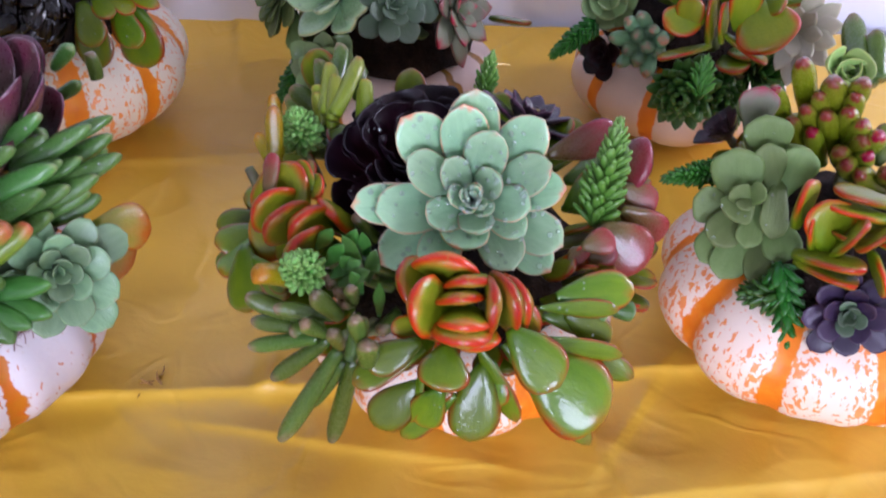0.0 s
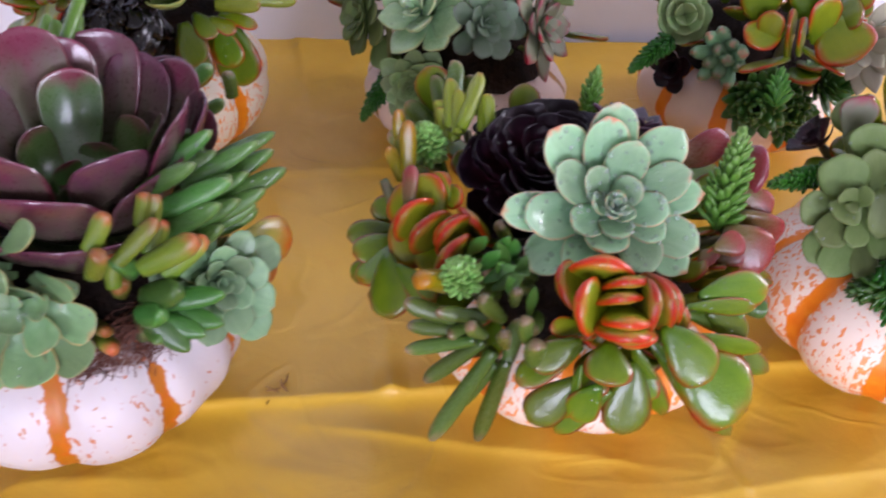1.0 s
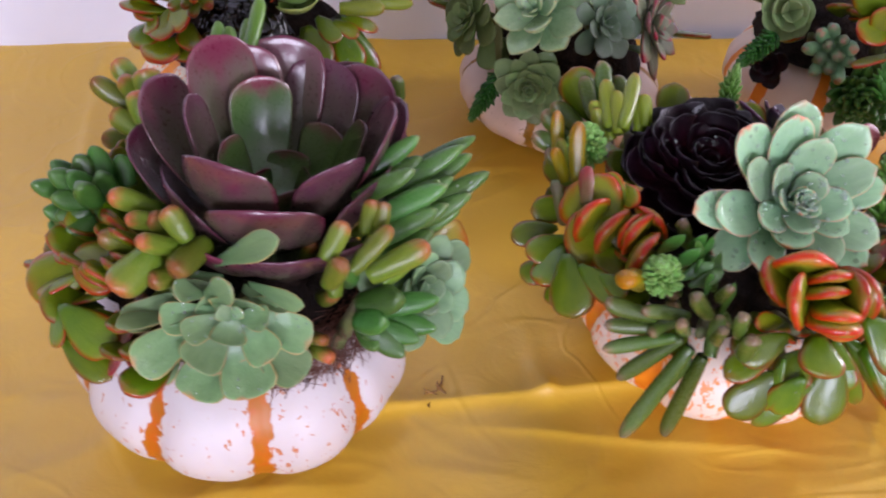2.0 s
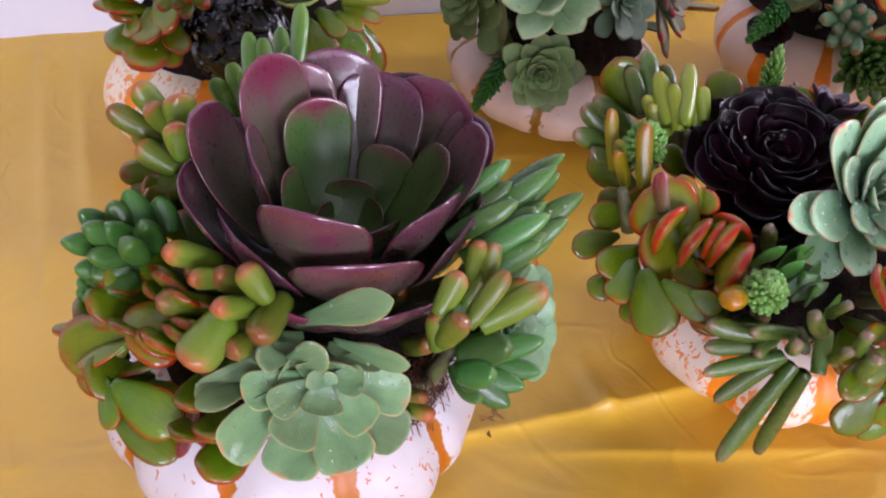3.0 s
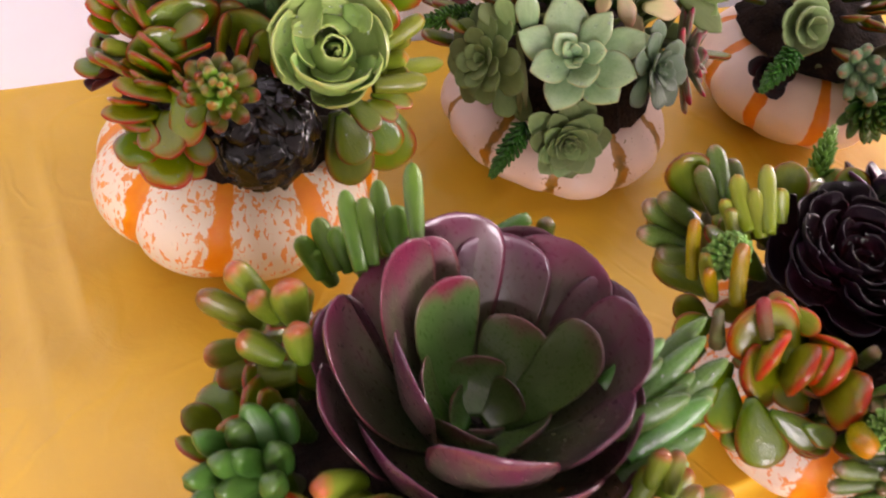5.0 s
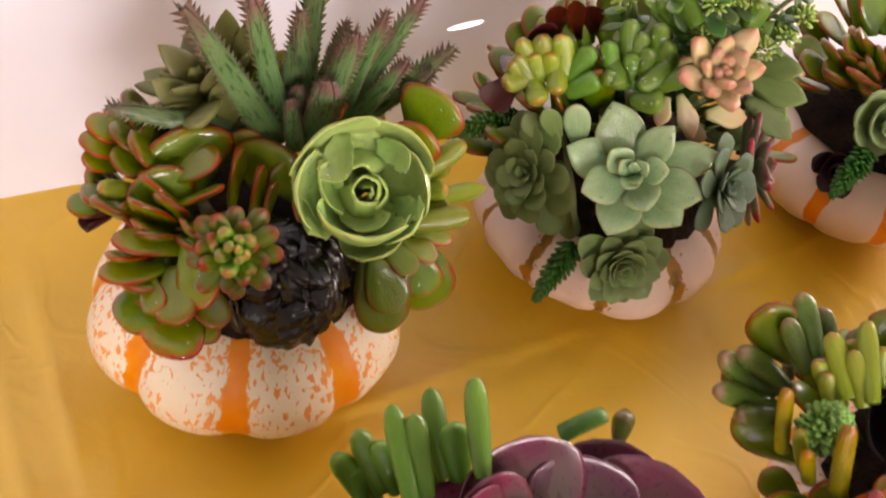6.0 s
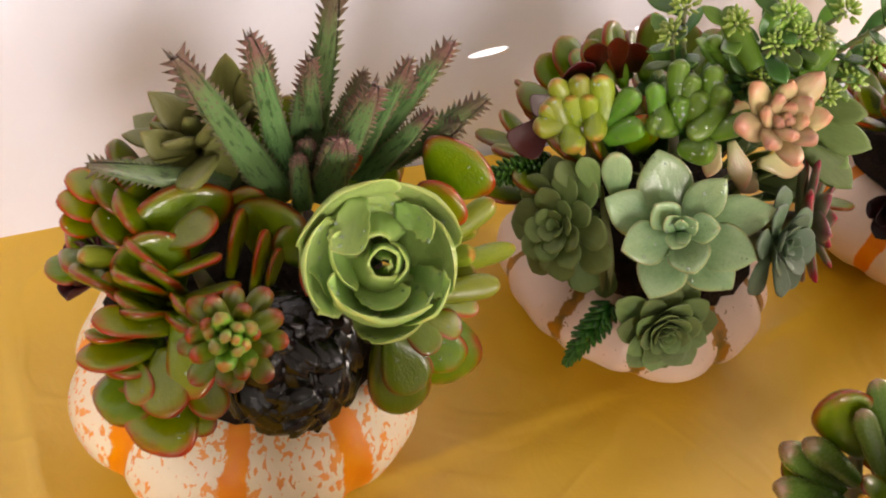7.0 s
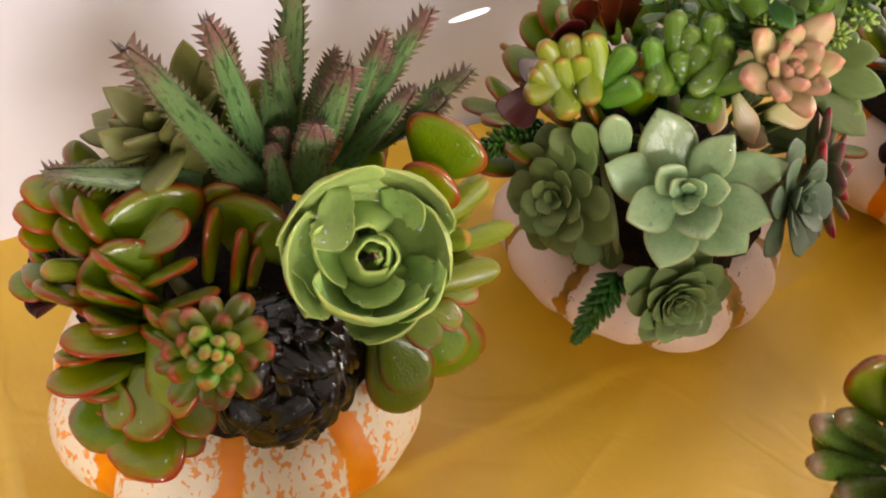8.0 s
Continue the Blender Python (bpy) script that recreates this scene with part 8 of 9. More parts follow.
blade(s, "round", CRIMSON, (0.0756, 0.4101, 0.1300), (0.0900, 0.4136, 0.1350), (-0.06, -0.73, 0.68), 0.0145)
blade(s, "round", CRIMSON, (0.0968, 0.4537, 0.1450), (0.1158, 0.4474, 0.1350), (-0.02, -0.86, 0.51), 0.0183)
s = rosette(C, "aeonium", "dark plum rosette behind the echeveria", aim(0.0500, 0.5250, 0.1340, 25, 40, 0), 0.0330, "pointed", PLUM, 20, ratio=0.55, rise=(75, 15), seed=9)
s = plant("finger_plant", C, aim(-0.1053, 0.4685, 0.1400, 20, 177, 0), 0.0040, 0.0300, "amber finger leaves")
blade(s, "finger", AMBER, (-0.0910, 0.4720, 0.1380), (-0.0920, 0.4870, 0.1700), (0.00, -1.00, 0.50), 0.0100)
blade(s, "finger", AMBER, (-0.0940, 0.5040, 0.1250), (-0.0970, 0.5180, 0.1580), (0.00, -1.00, 0.50), 0.0085)
blade(s, "finger", AMBER, (-0.0950, 0.4840, 0.1300), (-0.1030, 0.4900, 0.1500), (0.00, -1.00, 0.50), 0.0080)
blade(s, "finger", LIME, (-0.0930, 0.4900, 0.1300), (-0.0970, 0.5020, 0.1480), (0.00, -1.00, 0.50), 0.0080)
blade(s, "finger", CRIMSON, (-0.0920, 0.4450, 0.1420), (-0.0900, 0.4620, 0.1550), (0.00, -1.00, 0.50), 0.0090)
s = plant("finger_plant", C, aim(-0.0467, 0.5268, 0.1350, 20, 133, 0), 0.0040, 0.0300, "yellow-green finger leaves at the back")
blade(s, "finger", LIME, (-0.0659, 0.5064, 0.1520), (-0.0640, 0.5336, 0.1680), (-0.51, -0.41, 0.76), 0.0108)
blade(s, "finger", LIME, (-0.0607, 0.4987, 0.1570), (-0.0466, 0.5316, 0.1730), (-0.38, -0.27, 0.88), 0.0101)
blade(s, "finger", LIME, (-0.0617, 0.5087, 0.1420), (-0.0732, 0.5273, 0.1580), (-0.47, -0.72, 0.51), 0.0096)
blade(s, "finger", LIME, (-0.0433, 0.5082, 0.1520), (-0.0432, 0.5193, 0.1680), (-0.53, -0.70, 0.49), 0.0089)
blade(s, "finger", LIME, (-0.0618, 0.5004, 0.1520), (-0.0599, 0.5218, 0.1680), (-0.51, -0.49, 0.71), 0.0094)
blade(s, "finger", LIME, (-0.0684, 0.5098, 0.1420), (-0.0713, 0.5204, 0.1580), (-0.47, -0.77, 0.42), 0.0095)
blade(s, "finger", LIME, (-0.0461, 0.5101, 0.1470), (-0.0441, 0.5201, 0.1630), (-0.53, -0.69, 0.50), 0.0096)
s = plant("jade_plant", C, aim(-0.0185, 0.5408, 0.1300, 20, 112, 0), 0.0040, 0.0300, "green jade leaves at the side")
blade(s, "round", JADE, (-0.0222, 0.5229, 0.1350), (-0.0169, 0.5420, 0.1620), (-0.53, -0.64, 0.56), 0.0219)
blade(s, "round", JADE, (-0.0698, 0.5054, 0.1000), (-0.0949, 0.5348, 0.1100), (-0.49, -0.62, 0.61), 0.0188)
blade(s, "round", JADE, (-0.0649, 0.5315, 0.1000), (-0.0844, 0.5615, 0.1150), (-0.49, -0.62, 0.61), 0.0181)
blade(s, "round", JADE, (-0.0828, 0.4831, 0.1080), (-0.1136, 0.4830, 0.1080), (0.00, -0.71, 0.70), 0.0178)
blade(s, "round", JADE, (-0.0937, 0.4544, 0.1100), (-0.1232, 0.4410, 0.1080), (0.14, -0.45, 0.88), 0.0185)
blade(s, "round", JADE, (-0.1029, 0.4279, 0.1200), (-0.1006, 0.4015, 0.0950), (-0.48, -0.63, 0.62), 0.0261)
blade(s, "round", JADE, (-0.1009, 0.4468, 0.1100), (-0.1161, 0.4233, 0.1000), (-0.25, -0.24, 0.94), 0.0204)
blade(s, "round", JADE, (-0.0978, 0.4184, 0.1200), (-0.0778, 0.3979, 0.1100), (-0.40, -0.68, 0.61), 0.0162)
blade(s, "round", JADE, (-0.0908, 0.4037, 0.1250), (-0.0771, 0.3929, 0.1200), (-0.34, -0.72, 0.61), 0.0120)
blade(s, "round", JADE, (-0.0988, 0.4702, 0.1050), (-0.1273, 0.4672, 0.1000), (-0.07, -0.63, 0.77), 0.0159)
blade(s, "round", JADE, (-0.1059, 0.4449, 0.1000), (-0.1238, 0.4412, 0.0900), (-0.31, -0.57, 0.76), 0.0156)
blade(s, "round", JADE, (-0.1009, 0.4301, 0.1050), (-0.1098, 0.4171, 0.0900), (-0.44, -0.53, 0.72), 0.0152)
blade(s, "round", JADE, (-0.0822, 0.4873, 0.1000), (-0.0988, 0.5037, 0.1100), (-0.38, -0.73, 0.57), 0.0165)
s = plant("jade_plant", C, aim(-0.0516, 0.5520, 0.1200, 20, 126, 0), 0.0040, 0.0300, "olive leaves at the back of the planter")
blade(s, "round", JADE, (-0.0610, 0.5443, 0.1300), (-0.0785, 0.5619, 0.1620), (-0.45, -0.86, 0.23), 0.0276)
blade(s, "finger", OLIVE, (-0.0633, 0.5330, 0.1490), (-0.0590, 0.5608, 0.1650), (-0.64, -0.31, 0.70), 0.0119)
blade(s, "finger", OLIVE, (-0.0483, 0.5354, 0.1440), (-0.0503, 0.5539, 0.1600), (-0.66, -0.53, 0.53), 0.0115)
blade(s, "finger", OLIVE, (-0.0689, 0.5287, 0.1440), (-0.0722, 0.5524, 0.1600), (-0.62, -0.50, 0.61), 0.0107)
blade(s, "finger", OLIVE, (-0.0675, 0.5407, 0.1140), (-0.0950, 0.5599, 0.1300), (-0.20, -0.78, 0.59), 0.0140)
blade(s, "finger", OLIVE, (-0.0703, 0.5343, 0.1100), (-0.1031, 0.5474, 0.1200), (-0.05, -0.68, 0.73), 0.0128)
blade(s, "finger", OLIVE, (-0.0683, 0.5374, 0.1240), (-0.0908, 0.5547, 0.1400), (-0.24, -0.81, 0.54), 0.0127)
blade(s, "finger", OLIVE, (-0.0687, 0.5274, 0.1100), (-0.0972, 0.5330, 0.1150), (0.04, -0.55, 0.84), 0.0127)
beans(C, "sedum", "pale green sedum knob with fine leaves", aim(-0.0800, 0.5000, 0.1440, 20, -120, 0), 0.0220, SEDUM, 150, 0.0120, 0.0038, seed=5, rise=(88, -20))
sprig(C, "sedum_sprig", "short pale green sedum shoot", (0.0250, 0.5520, 0.1300), (0.0300, 0.5620, 0.1600), 0.0200, SEDUM, count=70, leaf_long=0.01, leaf_wide=0.0045, lift=48)
scatter(C, "jade_plant", "green jade leaves at the back of the planter", "round", JADE, 40, (0.0550, 0.0850), (0.0950, 0.1200), (0, 150), (0.0260, 0.0380), (0.0180, 0.0250), (5, 50), 27, clear=((0.014, 0.41, 0.155, 0.055), (-0.012, 0.478, 0.145, 0.048)))
scatter(C, "jade_plant", "green jade leaves between the rosettes", "round", JADE, 36, (0.0500, 0.0850), (0.0950, 0.1150), (180, 370), (0.0220, 0.0340), (0.0140, 0.0220), (0, 40), 28, clear=((0.014, 0.41, 0.155, 0.055), (-0.012, 0.478, 0.145, 0.048)))
scatter(C, "finger_plant", "short olive finger leaves between the rosettes", "finger", OLIVE, 34, (0.0420, 0.0820), (0.1000, 0.1300), (205, 262), (0.0180, 0.0280), (0.0070, 0.0100), (15, 70), 36, clear=((0.014, 0.41, 0.155, 0.05), (-0.012, 0.478, 0.145, 0.045), (-0.067, 0.379, 0.15, 0.016), (0.01, 0.375, 0.15, 0.036)))
scatter(C, "jade_plant", "small red-edged jade leaves at the rim", "round", REDJADE, 26, (0.0600, 0.0860), (0.0950, 0.1150), (265, 345), (0.0200, 0.0300), (0.0120, 0.0170), (5, 45), 37, clear=((0.014, 0.41, 0.155, 0.05), (0.01, 0.375, 0.15, 0.036)))

D = planter(0.2350, 0.4720, 0.0980, 0.1100, 10, 22, SKIN_D, "orange-speckled white pumpkin with a purple rosette and pink-tipped fingers", 5, (0.72, 0.82, 1.02), None)
s = plant("echeveria", D, aim(0.1730, 0.4700, 0.1250, 62, -140, 0), 0.0060, 0.0250, "grey-green echeveria rosette turned to the side")
blade(s, "spoon", GREYGREEN, (0.1830, 0.4758, 0.1426), (0.1756, 0.4843, 0.1733), (-0.32, -0.61, 0.73), 0.0264)
blade(s, "spoon", GREYGREEN, (0.1828, 0.4624, 0.1350), (0.1760, 0.4706, 0.1642), (-0.32, -0.59, 0.75), 0.0174)
blade(s, "spoon", GREYGREEN, (0.1886, 0.4637, 0.1330), (0.1967, 0.4688, 0.1631), (-0.07, -0.69, 0.72), 0.0213)
blade(s, "triangle", GREYGREEN, (0.1683, 0.4625, 0.1238), (0.1616, 0.4746, 0.1581), (-0.37, -0.49, 0.79), 0.0290)
blade(s, "triangle", GREYGREEN, (0.1654, 0.4623, 0.1222), (0.1411, 0.4672, 0.1274), (-0.60, -0.64, 0.48), 0.0213)
blade(s, "triangle", GREYGREEN, (0.1687, 0.4610, 0.1290), (0.1503, 0.4444, 0.1129), (-0.51, -0.81, 0.30), 0.0206)
blade(s, "triangle", GREYGREEN, (0.1690, 0.4614, 0.1194), (0.1461, 0.4454, 0.0995), (-0.57, -0.77, 0.29), 0.0200)
blade(s, "triangle", GREYGREEN, (0.1713, 0.4582, 0.1200), (0.1558, 0.4357, 0.0957), (-0.35, -0.86, 0.38), 0.0213)
blade(s, "triangle", GREYGREEN, (0.1749, 0.4579, 0.1316), (0.1658, 0.4383, 0.1161), (-0.29, -0.84, 0.45), 0.0148)
blade(s, "triangle", GREYGREEN, (0.1760, 0.4552, 0.1185), (0.1754, 0.4290, 0.0972), (-0.21, -0.89, 0.41), 0.0161)
blade(s, "triangle", GREYGREEN, (0.1870, 0.4656, 0.1416), (0.1792, 0.4399, 0.1215), (0.14, -0.82, 0.56), 0.0174)
blade(s, "triangle", GREYGREEN, (0.1838, 0.4576, 0.1257), (0.1887, 0.4340, 0.1098), (-0.05, -0.91, 0.41), 0.0219)
blade(s, "triangle", GREYGREEN, (0.1691, 0.4582, 0.1359), (0.1557, 0.4479, 0.1295), (-0.54, -0.72, 0.44), 0.0200)
blade(s, "triangle", GREYGREEN, (0.1663, 0.4574, 0.1333), (0.1753, 0.4526, 0.1458), (-0.14, -0.51, 0.85), 0.0123)
blade(s, "triangle", GREYGREEN, (0.1674, 0.4547, 0.1339), (0.1585, 0.4560, 0.1450), (-0.47, -0.58, 0.67), 0.0129)
blade(s, "triangle", GREYGREEN, (0.1673, 0.4549, 0.1376), (0.1612, 0.4460, 0.1366), (-0.30, -0.75, 0.59), 0.0084)
blade(s, "spoon", ROSE, (0.1766, 0.4996, 0.1474), (0.1794, 0.5075, 0.1771), (-0.13, -0.72, 0.68), 0.0226)
water_drops(s, 0.5, 51, parts=3, size=(0.0004, 0.0009))
s = plant("finger_plant", D, aim(0.2382, 0.5078, 0.1250, 30, 85, 0), 0.0040, 0.0300, "yellow-green finger succulent with bright pink tips")
blade(s, "finger", PINKTIP, (0.2218, 0.5348, 0.1406), (0.2055, 0.5302, 0.1834), (-0.34, -0.82, 0.46), 0.0140)
blade(s, "finger", PINKTIP, (0.2348, 0.5271, 0.1380), (0.2223, 0.5196, 0.1776), (-0.37, -0.80, 0.47), 0.0161)
blade(s, "finger", PINKTIP, (0.2399, 0.5273, 0.1420), (0.2384, 0.5135, 0.1802), (-0.39, -0.79, 0.47), 0.0133)
blade(s, "finger", PINKTIP, (0.2272, 0.5225, 0.1258), (0.2087, 0.5155, 0.1609), (-0.34, -0.80, 0.50), 0.0119)
blade(s, "finger", PINKTIP, (0.2343, 0.5203, 0.1275), (0.2197, 0.5104, 0.1607), (-0.36, -0.79, 0.50), 0.0126)
blade(s, "finger", PINKTIP, (0.2406, 0.5206, 0.1324), (0.2319, 0.5075, 0.1652), (-0.38, -0.78, 0.49), 0.0126)
blade(s, "finger", PINKTIP, (0.2414, 0.5237, 0.1376), (0.2351, 0.5107, 0.1730), (-0.39, -0.79, 0.48), 0.0119)
blade(s, "finger", PINKTIP, (0.2294, 0.5174, 0.1199), (0.2124, 0.5071, 0.1503), (-0.35, -0.78, 0.51), 0.0119)
blade(s, "finger", PINKTIP, (0.2432, 0.5170, 0.1289), (0.2396, 0.5008, 0.1606), (-0.39, -0.77, 0.50), 0.0133)
blade(s, "finger", PINKTIP, (0.2436, 0.5130, 0.1234), (0.2407, 0.4956, 0.1535), (-0.39, -0.77, 0.51), 0.0133)
blade(s, "finger", PINKTIP, (0.2438, 0.5100, 0.1194), (0.2261, 0.4964, 0.1439), (-0.37, -0.77, 0.52), 0.0133)
blade(s, "finger", PINKTIP, (0.2498, 0.5057, 0.1177), (0.2293, 0.4914, 0.1389), (-0.38, -0.76, 0.53), 0.0147)
blade(s, "finger", PINKTIP, (0.2493, 0.5121, 0.1263), (0.2476, 0.4942, 0.1569), (-0.40, -0.76, 0.50), 0.0133)
blade(s, "finger", PINKTIP, (0.2473, 0.5089, 0.1203), (0.2429, 0.4895, 0.1462), (-0.40, -0.76, 0.52), 0.0119)
blade(s, "finger", PINKTIP, (0.2603, 0.4986, 0.1157), (0.2358, 0.4852, 0.1348), (-0.39, -0.75, 0.54), 0.0140)
blade(s, "finger", PINKTIP, (0.2118, 0.5293, 0.1256), (0.1915, 0.5261, 0.1668), (-0.32, -0.81, 0.49), 0.0133)
blade(s, "finger", PINKTIP, (0.2197, 0.5212, 0.1190), (0.2015, 0.5139, 0.1537), (-0.33, -0.79, 0.51), 0.0119)
blade(s, "finger", PINKTIP, (0.2698, 0.4953, 0.1185), (0.2488, 0.4820, 0.1399), (-0.41, -0.74, 0.53), 0.0140)
blade(s, "finger", PINKTIP, (0.2298, 0.5259, 0.1326), (0.2156, 0.5175, 0.1690), (-0.35, -0.80, 0.48), 0.0119)
s = rosette(D, "rosette", "small cup-shaped pale green rosette", aim(0.2495, 0.5645, 0.1450, 30, -100, 0), 0.0260, "cabbage", CABBAGE, 10, ratio=1.0, rise=(85, 50), seed=4)
s = plant("crassula", D, aim(0.2306, 0.4514, 0.1150, 60, -102, 0), 0.0040, 0.0300, "red campfire succulent with stacked leaves")
blade(s, "paddle", CAMPFIRE, (0.1890, 0.4348, 0.1340), (0.1919, 0.4414, 0.1620), (0.73, -0.67, 0.15), 0.0237)
blade(s, "paddle", CAMPFIRE, (0.1958, 0.4216, 0.1288), (0.1927, 0.4276, 0.1513), (0.76, -0.53, 0.38), 0.0187)
blade(s, "paddle", CAMPFIRE, (0.2039, 0.4191, 0.1273), (0.1998, 0.4311, 0.1569), (0.08, -0.66, 0.75), 0.0302)
blade(s, "paddle", CAMPFIRE, (0.2014, 0.4129, 0.1318), (0.2147, 0.4102, 0.1577), (-0.69, 0.40, 0.61), 0.0201)
blade(s, "paddle", CAMPFIRE, (0.1862, 0.4222, 0.1272), (0.2141, 0.3964, 0.1374), (0.06, 0.31, 0.95), 0.0252)
blade(s, "paddle", CAMPFIRE, (0.1880, 0.4210, 0.1236), (0.2114, 0.3948, 0.1273), (0.22, 0.24, 0.95), 0.0237)
blade(s, "paddle", CAMPFIRE, (0.2382, 0.4277, 0.1547), (0.2026, 0.4365, 0.1587), (0.04, 0.25, 0.97), 0.0230)
blade(s, "paddle", CAMPFIRE, (0.2368, 0.4194, 0.1502), (0.1984, 0.4294, 0.1537), (0.04, 0.27, 0.96), 0.0209)
blade(s, "paddle", CAMPFIRE, (0.2341, 0.4180, 0.1535), (0.2113, 0.4053, 0.1425), (-0.63, 0.43, 0.65), 0.0201)
blade(s, "paddle", CAMPFIRE, (0.2218, 0.4135, 0.1357), (0.2262, 0.3895, 0.1279), (-0.90, -0.25, -0.35), 0.0201)
blade(s, "paddle", CAMPFIRE, (0.2089, 0.4406, 0.1468), (0.2116, 0.4220, 0.1390), (-0.37, -0.43, 0.83), 0.0216)
s = rosette(D, "echeveria", "small purple rosette with a grey-green heart", aim(0.2170, 0.4047, 0.1020, 66, -105, 0), 0.0290, "obovate", LILAC, 22, ratio=0.62, rise=(70, 0), seed=2, inner=SLATE, inner_count=8)
sprig(D, "sedum_sprig", "trailing green sedum shoot", (0.1815, 0.4230, 0.1190), (0.2010, 0.4050, 0.0490), 0.0200, DARKSEDUM, count=110, leaf_long=0.0125, leaf_wide=0.0058, lift=30)
sprig(D, "sedum_sprig", "side shoot of green sedum", (0.1855, 0.4146, 0.1050), (0.1687, 0.4248, 0.0950), 0.0200, DARKSEDUM, count=50, leaf_long=0.013, leaf_wide=0.005)
sprig(D, "sedum_sprig", "green sedum shoot", (0.1697, 0.4926, 0.1300), (0.1280, 0.4822, 0.1300), 0.0200, DARKSEDUM, count=130, leaf_long=0.0088, leaf_wide=0.0044, lift=28)
s = plant("jade_plant", D, aim(0.1962, 0.5344, 0.1300, 20, 122, 0), 0.0040, 0.0300, "green jade leaves flushed pink")
blade(s, "round", GREYGREEN, (0.1993, 0.5241, 0.1350), (0.1802, 0.5317, 0.1600), (-0.09, -0.97, 0.23), 0.0268)
blade(s, "round", GREYGREEN, (0.1839, 0.4794, 0.1400), (0.1830, 0.5017, 0.1600), (-0.33, -0.64, 0.70), 0.0255)
blade(s, "round", GREYGREEN, (0.1999, 0.4869, 0.1350), (0.2003, 0.4906, 0.1500), (-0.37, -0.90, 0.23), 0.0224)
blade(s, "round", GREYGREEN, (0.1796, 0.4701, 0.1350), (0.1747, 0.4706, 0.1500), (-0.16, -0.99, -0.02), 0.0188)
s = plant("finger_plant", D, aim(0.2604, 0.5702, 0.1500, 20, 75, 0), 0.0040, 0.0300, "dark green finger leaves at the back")
blade(s, "finger", OLIVE, (0.2550, 0.5565, 0.1540), (0.2609, 0.6023, 0.1700), (-0.40, -0.26, 0.88), 0.0155)
blade(s, "finger", OLIVE, (0.2674, 0.5571, 0.1540), (0.2696, 0.5844, 0.1700), (-0.42, -0.43, 0.80), 0.0139)
blade(s, "finger", OLIVE, (0.2572, 0.5784, 0.1450), (0.2528, 0.5837, 0.1600), (-0.32, -0.92, 0.23), 0.0100)
blade(s, "finger", OLIVE, (0.2641, 0.5586, 0.1490), (0.2645, 0.5861, 0.1650), (-0.43, -0.45, 0.78), 0.0140)
s = rosette(D, "rosette", "dark plum rosette at the rim", aim(0.1759, 0.5318, 0.1250, 50, 160, 0), 0.0220, "petal", BLACK, 12, ratio=0.8, seed=3)
scatter(D, "jade_plant", "green jade leaves on the planter", "round", JADE, 44, (0.0300, 0.0700), (0.1000, 0.1300), (0, 360), (0.0220, 0.0320), (0.0150, 0.0220), (0, 40), 29, clear=((0.217, 0.4047, 0.102, 0.04), (0.1692, 0.4684, 0.13, 0.035)))

R = planter(0.1950, 0.7450, 0.0860, 0.0950, 10, -8, SKIN_R, "pinkish white gold-striped pumpkin under dark green succulents", 6, (0.78, 0.86, 1.25), None)
sprig(R, "sedum_sprig", "trailing dark green sedum shoot", (0.1128, 0.6842, 0.1200), (0.0821, 0.6707, 0.1000), 0.0220, DARKSEDUM, count=130, leaf_long=0.0088, leaf_wide=0.0044, lift=28)
s = plant("rosette", R, aim(0.1500, 0.7000, 0.1100, 55, -130, 0), 0.0050, 0.0250, "green open rosette")
blade(s, "triangle", TIGHT, (0.1264, 0.7020, 0.1302), (0.1416, 0.6886, 0.1376), (-0.56, -0.74, 0.37), 0.0186)
blade(s, "triangle", TIGHT, (0.1253, 0.7011, 0.1279), (0.1349, 0.6813, 0.1209), (-0.43, -0.62, 0.66), 0.0186)
blade(s, "triangle", TIGHT, (0.1227, 0.7012, 0.1270), (0.1176, 0.6819, 0.1149), (-0.11, -0.63, 0.77), 0.0186)
blade(s, "triangle", TIGHT, (0.1204, 0.7023, 0.1283), (0.1027, 0.6901, 0.1244), (0.17, -0.78, 0.61), 0.0186)
blade(s, "triangle", TIGHT, (0.1203, 0.7036, 0.1308), (0.1016, 0.6994, 0.1421), (0.18, -0.94, 0.30), 0.0186)
blade(s, "triangle", TIGHT, (0.1223, 0.7041, 0.1325), (0.1150, 0.7029, 0.1546), (-0.06, -0.99, 0.08), 0.0186)
blade(s, "triangle", TIGHT, (0.1250, 0.7034, 0.1323), (0.1327, 0.6981, 0.1526), (-0.40, -0.91, 0.11), 0.0186)
blade(s, "triangle", TIGHT, (0.1238, 0.6954, 0.1339), (0.1334, 0.6837, 0.1423), (-0.55, -0.77, 0.33), 0.0153)
blade(s, "triangle", TIGHT, (0.1234, 0.6946, 0.1323), (0.1304, 0.6782, 0.1304), (-0.46, -0.64, 0.62), 0.0153)
blade(s, "triangle", TIGHT, (0.1216, 0.6946, 0.1315), (0.1191, 0.6778, 0.1248), (-0.16, -0.63, 0.76), 0.0153)
blade(s, "triangle", TIGHT, (0.1200, 0.6953, 0.1322), (0.1080, 0.6828, 0.1299), (0.14, -0.76, 0.64), 0.0153)
blade(s, "triangle", TIGHT, (0.1196, 0.6962, 0.1338), (0.1056, 0.6894, 0.1417), (0.19, -0.92, 0.35), 0.0153)
blade(s, "triangle", TIGHT, (0.1208, 0.6966, 0.1352), (0.1136, 0.6926, 0.1514), (-0.02, -0.99, 0.11), 0.0153)
blade(s, "triangle", TIGHT, (0.1227, 0.6963, 0.1352), (0.1259, 0.6901, 0.1516), (-0.35, -0.93, 0.09), 0.0153)
